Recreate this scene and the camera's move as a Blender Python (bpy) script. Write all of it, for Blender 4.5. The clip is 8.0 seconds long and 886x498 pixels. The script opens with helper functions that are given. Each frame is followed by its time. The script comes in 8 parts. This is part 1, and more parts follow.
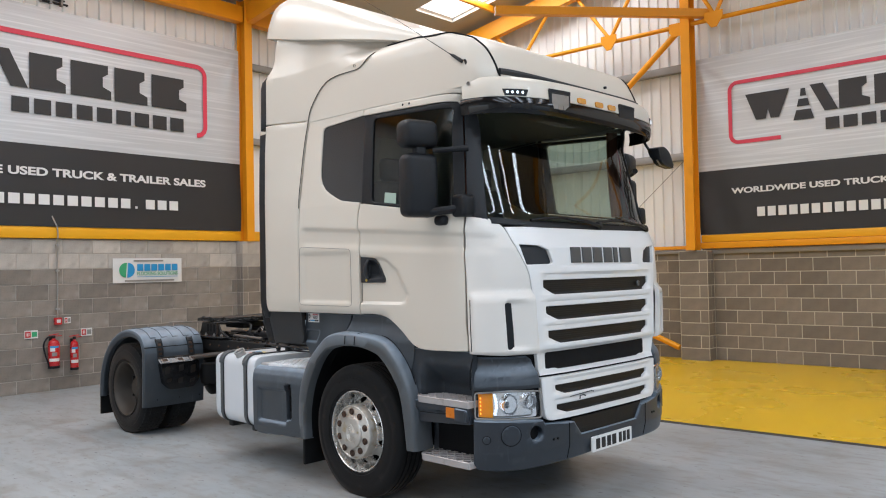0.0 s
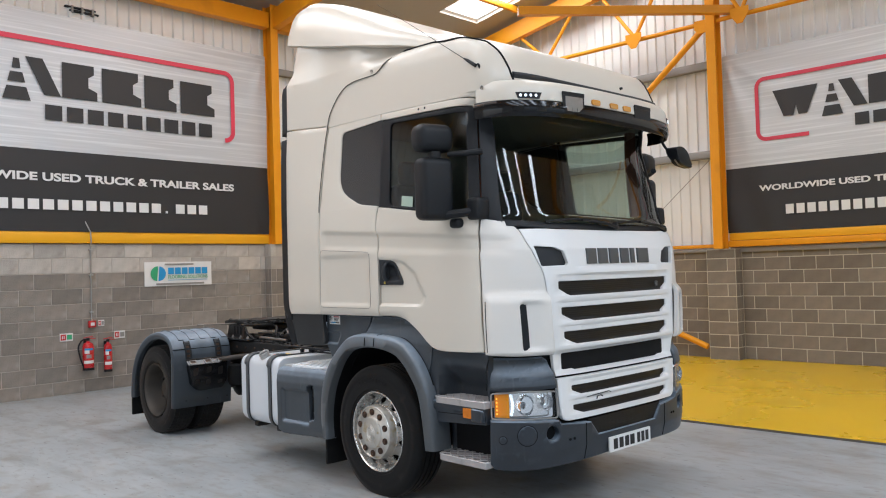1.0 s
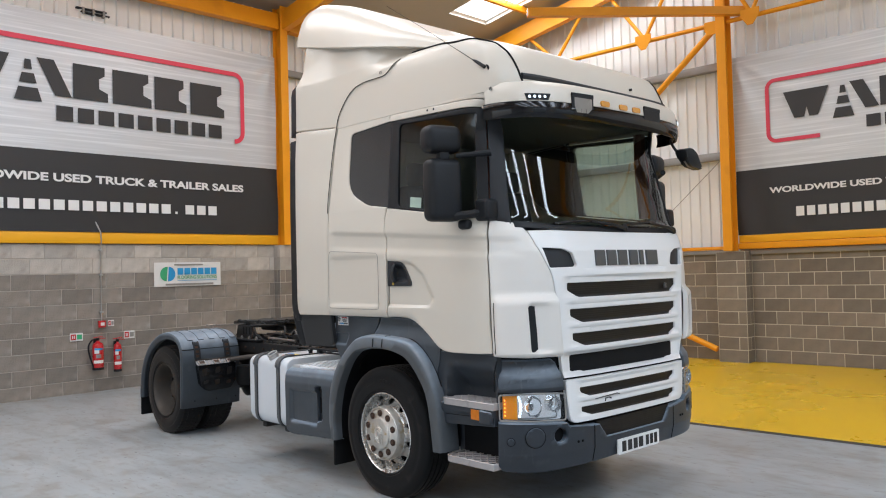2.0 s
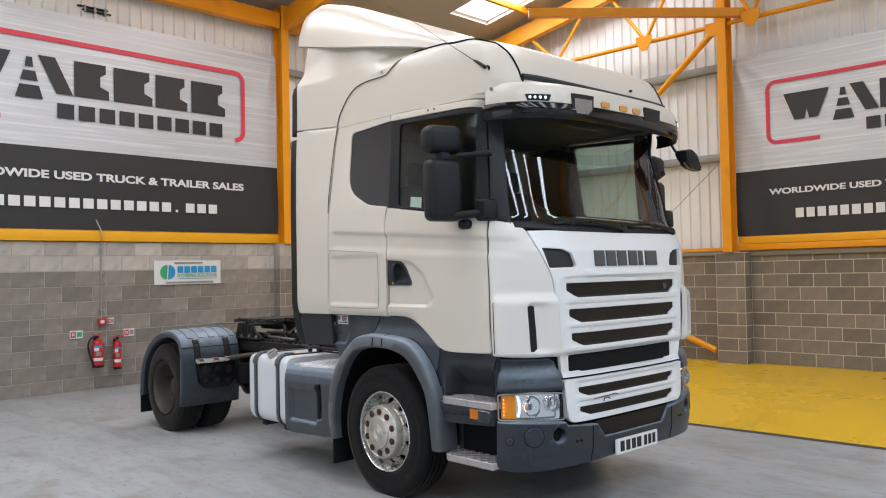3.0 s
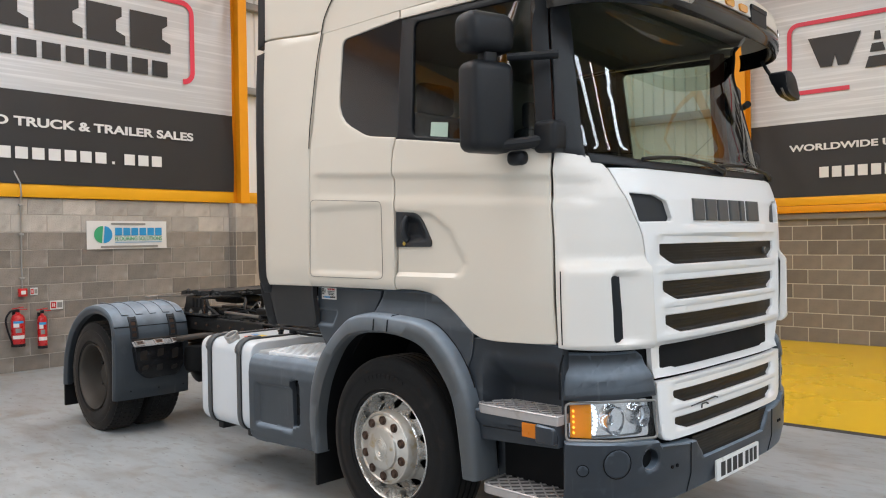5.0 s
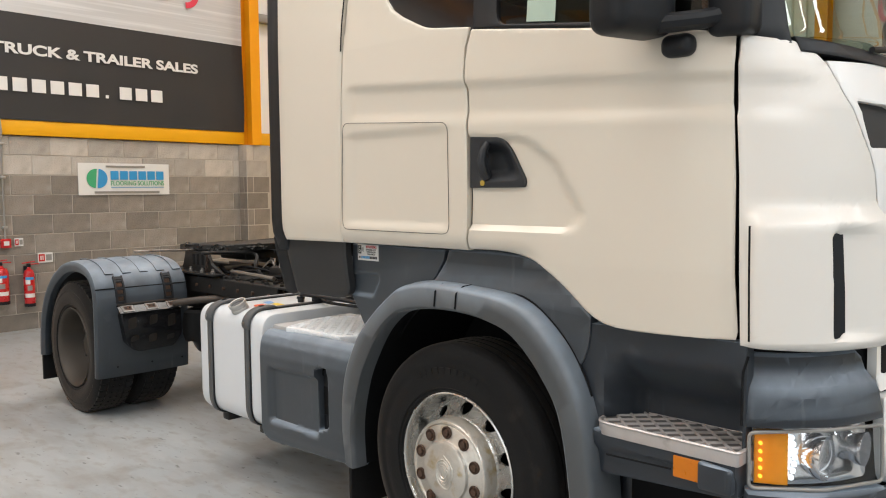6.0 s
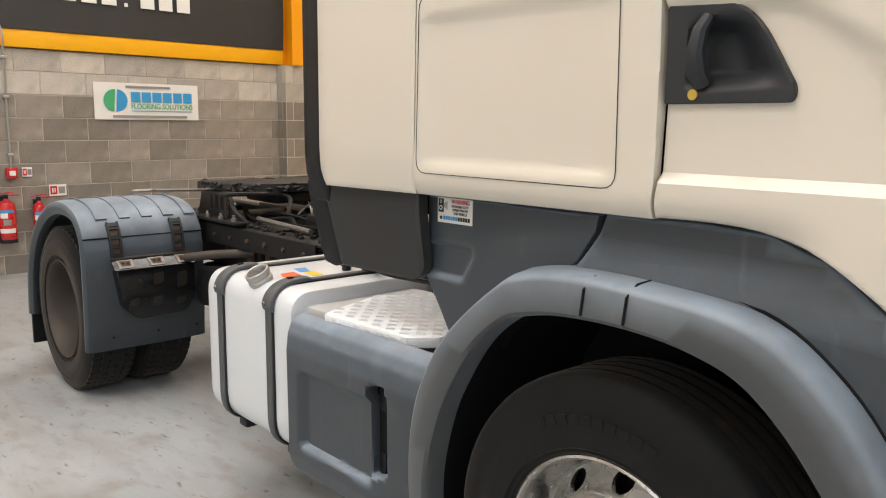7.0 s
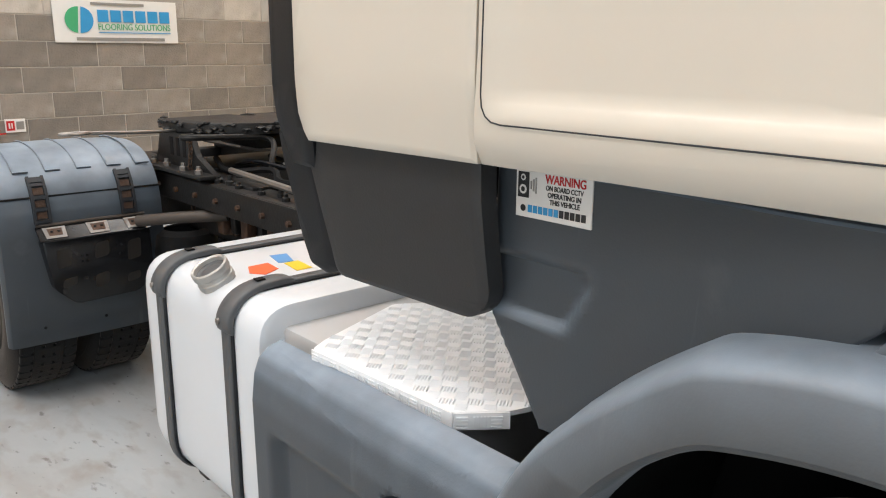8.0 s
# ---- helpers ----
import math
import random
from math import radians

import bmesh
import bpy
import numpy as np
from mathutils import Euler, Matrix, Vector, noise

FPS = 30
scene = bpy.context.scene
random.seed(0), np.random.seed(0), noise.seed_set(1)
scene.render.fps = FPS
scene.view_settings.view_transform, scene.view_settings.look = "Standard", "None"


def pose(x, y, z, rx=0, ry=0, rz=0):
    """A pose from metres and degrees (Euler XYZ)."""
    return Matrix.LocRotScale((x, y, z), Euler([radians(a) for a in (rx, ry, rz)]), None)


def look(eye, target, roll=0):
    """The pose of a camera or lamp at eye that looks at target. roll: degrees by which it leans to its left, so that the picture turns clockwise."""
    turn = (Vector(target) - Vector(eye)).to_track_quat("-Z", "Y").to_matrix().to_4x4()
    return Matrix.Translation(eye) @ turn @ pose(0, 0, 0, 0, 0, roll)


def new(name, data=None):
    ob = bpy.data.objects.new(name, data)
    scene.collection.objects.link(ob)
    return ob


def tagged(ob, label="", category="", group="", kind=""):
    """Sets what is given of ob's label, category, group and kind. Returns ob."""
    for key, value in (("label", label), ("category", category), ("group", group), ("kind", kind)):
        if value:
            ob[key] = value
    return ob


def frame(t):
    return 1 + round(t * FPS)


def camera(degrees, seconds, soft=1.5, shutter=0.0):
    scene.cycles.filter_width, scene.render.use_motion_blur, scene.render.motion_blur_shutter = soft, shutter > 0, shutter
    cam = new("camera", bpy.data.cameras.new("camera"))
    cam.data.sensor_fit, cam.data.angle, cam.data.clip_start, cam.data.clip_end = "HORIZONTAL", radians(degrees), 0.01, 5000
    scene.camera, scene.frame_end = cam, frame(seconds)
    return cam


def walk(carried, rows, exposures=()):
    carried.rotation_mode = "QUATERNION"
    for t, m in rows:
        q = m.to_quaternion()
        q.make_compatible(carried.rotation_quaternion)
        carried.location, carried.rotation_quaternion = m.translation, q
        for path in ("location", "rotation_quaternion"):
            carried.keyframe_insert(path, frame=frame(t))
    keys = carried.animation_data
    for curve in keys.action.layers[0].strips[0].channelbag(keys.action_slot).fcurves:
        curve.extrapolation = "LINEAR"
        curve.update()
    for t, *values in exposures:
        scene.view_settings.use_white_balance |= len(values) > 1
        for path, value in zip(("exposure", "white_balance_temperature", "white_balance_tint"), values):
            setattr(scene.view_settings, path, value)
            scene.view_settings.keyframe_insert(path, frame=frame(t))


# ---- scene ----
# ---- camera and its path ----
cam = camera(58.104, 8.0, 1.1)
ROWS = [
    (0, (4.735, -5.437, 1.765), (3.413, -3.937, 1.815), -1.2),
    (0.5, (4.85, -5.419, 1.778), (3.492, -3.951, 1.828), -1.5),
    (1, (4.865, -5.412, 1.778), (3.484, -3.965, 1.83), -1.7),
    (1.5, (4.86, -5.403, 1.777), (3.468, -3.968, 1.832), -1.7),
    (3, (4.876, -5.422, 1.777), (3.481, -3.991, 1.832), -1.2),
    (3.5, (4.764, -5.349, 1.754), (3.377, -3.909, 1.797), -1.2),
    (4, (4.413, -5.153, 1.738), (3.047, -3.693, 1.762), -1.3),
    (4.2, (4.226, -5.051, 1.73), (2.874, -3.577, 1.745), -1.3),
    (5.3, (2.992, -4.214, 1.691), (1.686, -2.7, 1.636), -1.0),
    (5.5, (2.763, -4.045, 1.66), (1.453, -2.537, 1.571), -1.1),
    (6, (2.191, -3.631, 1.664), (0.856, -2.149, 1.517), -0.5),
    (6.5, (1.595, -3.206, 1.64), (0.23, -1.763, 1.408), 0.0),
    (7, (1.051, -2.754, 1.628), (-0.349, -1.36, 1.317), 0.5),
    (7.5, (0.519, -2.366, 1.602), (-0.885, -1.0, 1.2), 0.4),
    (8, (0.155, -2.037, 1.59), (-1.228, -0.676, 1.105), 0.3),
]
walk(cam, [(t, look(eye, target, roll)) for t, eye, target, roll in ROWS],
     [(0.0, -0.31, 5800, 10), (4.0, -0.29, 5800, 10), (5.5, -0.10, 6300, 10), (6.5, -0.02, 6650, 10), (7.0, 0.07, 6650, 10), (7.5, 0.13, 6500, 10), (8.0, 0.14, 6350, 10)])

# ---- light ----
from mathutils.bvhtree import BVHTree
from mathutils.geometry import tessellate_polygon

LORRY_YAW = -2.91
WX, WY = -8.12, 8.82            # faces of the two block walls
X_END, Y_END = 15.0, -14.0      # far ends of the hall
EAVES, RIDGE_X, PITCH = 6.95, 5.0, 0.17


def roof_z(x):
    return EAVES + PITCH * (RIDGE_X - WX) - PITCH * abs(x - RIDGE_X)


world = bpy.data.worlds.new("sky")
scene.world = world
world.use_nodes = True
wn = world.node_tree.nodes
sky = wn.new("ShaderNodeTexSky")
sky.sky_type, sky.sun_disc, sky.sun_elevation, sky.sun_rotation = "NISHITA", False, radians(50), radians(200)
world.node_tree.links.new(sky.outputs[0], wn["Background"].inputs[0])
wn["Background"].inputs[1].default_value = 0.12

# rooflight strips: x0, x1, y0, y1
ROOFLIGHTS = [(-6.6, -2.2, 6.7, 7.9)] + [(-6.4, 2.6, y, y + 2.0) for y in (1.3, -3.2, -7.0, -10.8)] + [(6.4, 13.5, y, y + 0.6) for y in (5.6, 3.2, 0.8, -1.6, -4.0, -6.4, -8.8)]


def area(name, m, sx, sy, watts, colour):
    d = bpy.data.lights.new(name, "AREA")
    d.shape, d.size, d.size_y, d.energy, d.color = "RECTANGLE", sx, sy, watts, colour
    ob = new(name, d)
    ob.matrix_world = m
    return ob


for x0, x1, y0, y1 in ROOFLIGHTS:
    xm, ym = (x0 + x1) / 2, (y0 + y1) / 2
    tilt = math.degrees(math.atan(PITCH)) * (1 if xm > RIDGE_X else -1)
    area("rooflight_daylight", pose(xm, ym, roof_z(xm) + 0.05, 0, tilt, 0), x1 - x0, y1 - y0, (15.0 if xm < RIDGE_X else 13.8) * (1.2 if y0 > 6.5 else 1.0) * (x1 - x0) * max(y1 - y0, 1.9), (1.0, 0.985, 0.955) if xm < RIDGE_X else (0.86, 0.935, 1.0))
# assumed loading doors out of view at the hall's end, added for cool daylight
ADDED_DOORS = [(-6.5, -1.5), (1.5, 6.5)]
for y0, y1 in ADDED_DOORS:
    area("door_daylight", look((X_END + 0.1, (y0 + y1) / 2, 2.6), (0, (y0 + y1) / 2, 1.6)), y1 - y0, 5.0, 55, (0.82, 0.91, 1.0))
ADDED_SOUTH_DOOR = (-3.0, 7.0, 5.0)      # unseen doorway added behind the camera for side light: x from, x to, height
area("door_daylight", look((2.0, Y_END - 0.05, 2.6), (1.0, 0, 1.6)), 9.8, 4.8, 190, (1.0, 0.985, 0.955))
scene.view_settings.exposure = 0.0

# ---- materials ----


def mat(name, colour, rough=0.5, metal=0.0, vary=0.12, scale=8.0, bump=0.0, bump_scale=60.0, second=None, spots=0.5, rand=0.0, coat=0.0, spec=0.5, stretch=None):
    """Node material: two scales of noise in the colour, a fine bump, and a chance of wear in a second colour."""
    m = bpy.data.materials.new(name)
    m.use_nodes = True
    nt = m.node_tree
    b = nt.nodes["Principled BSDF"]
    b.inputs["Roughness"].default_value, b.inputs["Metallic"].default_value = rough, metal
    b.inputs["Coat Weight"].default_value, b.inputs["Coat Roughness"].default_value = coat, 0.08
    b.inputs["Specular IOR Level"].default_value = spec
    co = nt.nodes.new("ShaderNodeTexCoord")
    mp = nt.nodes.new("ShaderNodeMapping")
    nt.links.new(co.outputs["Object"], mp.inputs[0])
    if stretch:
        mp.inputs["Scale"].default_value = stretch

    def noise_node(sc, detail):
        n = nt.nodes.new("ShaderNodeTexNoise")
        n.inputs["Scale"].default_value, n.inputs["Detail"].default_value = sc, detail
        nt.links.new(mp.outputs[0], n.inputs["Vector"])
        return n

    def mix(fac, a, c):
        x = nt.nodes.new("ShaderNodeMix")
        x.data_type = "RGBA"
        for sock, val in ((x.inputs[0], fac), (x.inputs[6], a), (x.inputs[7], c)):
            if hasattr(val, "is_output"):
                nt.links.new(val, sock)
            else:
                sock.default_value = val
        return x.outputs[2]

    big, fine = noise_node(scale, 4), noise_node(scale * 9, 3)
    c = (*colour, 1)
    dark = tuple(v * (1 - vary) for v in colour) + (1,)
    light = tuple(min(1, v * (1 + vary * 0.6)) for v in colour) + (1,)
    col = mix(big.outputs["Fac"], dark, light)
    r2 = nt.nodes.new("ShaderNodeMapRange")
    r2.inputs[1].default_value, r2.inputs[2].default_value, r2.inputs[4].default_value = 0.35, 0.75, 0.5
    nt.links.new(fine.outputs["Fac"], r2.inputs[0])
    col = mix(r2.outputs[0], col, c)
    if second:
        wear = noise_node(scale * 0.6, 8)
        wr = nt.nodes.new("ShaderNodeMapRange")
        wr.inputs[1].default_value, wr.inputs[2].default_value = spots, spots + 0.18
        nt.links.new(wear.outputs["Fac"], wr.inputs[0])
        col = mix(wr.outputs[0], col, (*second, 1))
    if rand:
        info = nt.nodes.new("ShaderNodeObjectInfo")
        hsv = nt.nodes.new("ShaderNodeHueSaturation")
        rr = nt.nodes.new("ShaderNodeMapRange")
        rr.inputs[3].default_value, rr.inputs[4].default_value = 1 - rand, 1 + rand
        nt.links.new(info.outputs["Random"], rr.inputs[0])
        nt.links.new(rr.outputs[0], hsv.inputs["Value"])
        nt.links.new(col, hsv.inputs["Color"])
        col = hsv.outputs[0]
    nt.links.new(col, b.inputs["Base Color"])
    rv = nt.nodes.new("ShaderNodeMapRange")
    rv.inputs[3].default_value, rv.inputs[4].default_value = max(0, rough - 0.08), min(1, rough + 0.08)
    nt.links.new(big.outputs["Fac"], rv.inputs[0])
    nt.links.new(rv.outputs[0], b.inputs["Roughness"])
    if bump:
        bn = noise_node(bump_scale, 3)
        bp = nt.nodes.new("ShaderNodeBump")
        bp.inputs["Strength"].default_value, bp.inputs["Distance"].default_value = bump, 0.01
        nt.links.new(bn.outputs["Fac"], bp.inputs["Height"])
        nt.links.new(bp.outputs[0], b.inputs["Normal"])
    return m


def glow(name, colour, strength):
    m = bpy.data.materials.new(name)
    m.use_nodes = True
    b = m.node_tree.nodes["Principled BSDF"]
    b.inputs["Base Color"].default_value = (*colour, 1)
    b.inputs["Emission Color"].default_value = (*colour, 1)
    b.inputs["Emission Strength"].default_value = strength
    return m


def glass(name, colour, rough=0.0, mixin=0.0):
    """Thin glazing: straight-through tinted light with a mirror gloss that grows at grazing angles."""
    m = bpy.data.materials.new(name)
    m.use_nodes = True
    nt = m.node_tree
    nt.nodes.remove(nt.nodes["Principled BSDF"])
    out = nt.nodes["Material Output"]
    tr, gl, fr, mx = (nt.nodes.new("ShaderNode" + k) for k in ("BsdfTransparent", "BsdfGlossy", "Fresnel", "MixShader"))
    tr.inputs[0].default_value = (*colour, 1)
    gl.inputs["Roughness"].default_value = rough
    fr.inputs[0].default_value = 1.52 + mixin
    nt.links.new(fr.outputs[0], mx.inputs[0])
    nt.links.new(tr.outputs[0], mx.inputs[1])
    nt.links.new(gl.outputs[0], mx.inputs[2])
    nt.links.new(mx.outputs[0], out.inputs[0])
    return m


def floor_paint(name):
    """Grey floor paint: broad cloudy patches, long faint streaks, brown stains and small dark scuffs."""
    m = mat(name, (0.348, 0.372, 0.385), 0.38, vary=0.2, scale=0.7, bump=0.04, bump_scale=25, second=(0.28, 0.275, 0.262), spots=0.52)
    nt = m.node_tree
    b = nt.nodes["Principled BSDF"]
    col = b.inputs["Base Color"].links[0].from_socket
    co = nt.nodes.new("ShaderNodeTexCoord")

    def layer(col, turn, stretch, scale, detail, lo, hi, colour, most):
        mp, n, r, x = (nt.nodes.new(k) for k in ("ShaderNodeMapping", "ShaderNodeTexNoise", "ShaderNodeMapRange", "ShaderNodeMix"))
        mp.inputs["Rotation"].default_value, mp.inputs["Scale"].default_value = (0, 0, radians(turn)), stretch
        n.inputs["Scale"].default_value, n.inputs["Detail"].default_value = scale, detail
        r.inputs[1].default_value, r.inputs[2].default_value, r.inputs[4].default_value = lo, hi, most
        x.data_type = "RGBA"
        x.inputs[7].default_value = (*colour, 1)
        nt.links.new(co.outputs["Object"], mp.inputs[0])
        nt.links.new(mp.outputs[0], n.inputs["Vector"])
        nt.links.new(n.outputs["Fac"], r.inputs[0])
        nt.links.new(r.outputs[0], x.inputs[0])
        nt.links.new(col, x.inputs[6])
        return x.outputs[2]

    col = layer(col, 12, (1, 4, 1), 0.8, 5, 0.52, 0.70, (0.21, 0.207, 0.20), 0.5)     # wheel tracks
    col = layer(col, -38, (1, 2.5, 1), 1.1, 6, 0.54, 0.72, (0.42, 0.43, 0.435), 0.5)     # pale scrubbed streaks
    col = layer(col, 35, (1, 2.2, 1), 5.5, 7, 0.52, 0.66, (0.235, 0.212, 0.185), 0.42)   # rubbed patches
    col = layer(col, 0, (1, 1, 1), 2.2, 8, 0.56, 0.72, (0.21, 0.178, 0.14), 0.62)      # brown stains
    col = layer(col, 5, (1.0, 3.2, 1), 1.3, 9, 0.52, 0.72, (0.225, 0.20, 0.17), 0.4)     # brown drag marks
    col = layer(col, -3, (1.2, 5, 1), 2.0, 8, 0.55, 0.70, (0.43, 0.445, 0.45), 0.18)     # thin pale scratches
    col = layer(col, 25, (1, 2.5, 1), 9.0, 6, 0.635, 0.72, (0.10, 0.088, 0.075), 0.7)      # scuffs
    col = layer(col, 60, (1, 1.6, 1), 26.0, 2, 0.735, 0.76, (0.05, 0.045, 0.04), 0.9)    # specks of dirt
    nt.links.new(col, b.inputs["Base Color"])
    return m


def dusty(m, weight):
    """A dust film catching grazing light, plus overhead light painted on upward faces."""
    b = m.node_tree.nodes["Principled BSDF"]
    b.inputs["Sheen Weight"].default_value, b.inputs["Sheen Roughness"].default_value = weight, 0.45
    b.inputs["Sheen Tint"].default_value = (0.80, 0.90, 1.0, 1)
    # pale scuffs and scratches, mostly upright
    nt = m.node_tree
    col = b.inputs["Base Color"].links[0].from_socket
    co = nt.nodes.new("ShaderNodeTexCoord")
    for stretch, sc, lo, hi, most in (((14, 14, 1.2), 1.6, 0.66, 0.76, 0.16), ((1, 1, 1), 7.0, 0.64, 0.80, 0.14)):
        mp, n, r, x = (nt.nodes.new(k) for k in ("ShaderNodeMapping", "ShaderNodeTexNoise", "ShaderNodeMapRange", "ShaderNodeMix"))
        mp.inputs["Scale"].default_value = stretch
        n.inputs["Scale"].default_value, n.inputs["Detail"].default_value = sc, 6
        r.inputs[1].default_value, r.inputs[2].default_value, r.inputs[4].default_value = lo, hi, most
        x.data_type = "RGBA"
        x.inputs[7].default_value = (0.20, 0.215, 0.23, 1)
        nt.links.new(co.outputs["Object"], mp.inputs[0])
        nt.links.new(mp.outputs[0], n.inputs["Vector"])
        nt.links.new(n.outputs["Fac"], r.inputs[0])
        nt.links.new(r.outputs[0], x.inputs[0])
        nt.links.new(col, x.inputs[6])
        col = x.outputs[2]
    # settled dust and painted overhead light on upward faces, broken up in patches
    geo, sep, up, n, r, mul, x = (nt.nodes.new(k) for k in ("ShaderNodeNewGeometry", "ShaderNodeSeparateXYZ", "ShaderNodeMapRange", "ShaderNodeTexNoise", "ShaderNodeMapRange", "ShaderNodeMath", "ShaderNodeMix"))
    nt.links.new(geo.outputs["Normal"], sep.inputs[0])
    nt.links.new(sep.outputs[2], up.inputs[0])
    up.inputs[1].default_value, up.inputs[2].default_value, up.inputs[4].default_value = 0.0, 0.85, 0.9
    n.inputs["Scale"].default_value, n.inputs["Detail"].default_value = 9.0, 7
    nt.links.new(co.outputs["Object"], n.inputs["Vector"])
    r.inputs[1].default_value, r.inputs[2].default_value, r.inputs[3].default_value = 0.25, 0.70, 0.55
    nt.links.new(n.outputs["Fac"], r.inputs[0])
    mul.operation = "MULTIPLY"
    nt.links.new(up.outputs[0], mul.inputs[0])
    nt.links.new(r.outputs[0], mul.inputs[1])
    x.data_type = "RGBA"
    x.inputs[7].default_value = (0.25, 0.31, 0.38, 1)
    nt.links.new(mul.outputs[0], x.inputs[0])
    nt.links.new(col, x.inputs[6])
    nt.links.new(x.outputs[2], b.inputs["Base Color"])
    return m


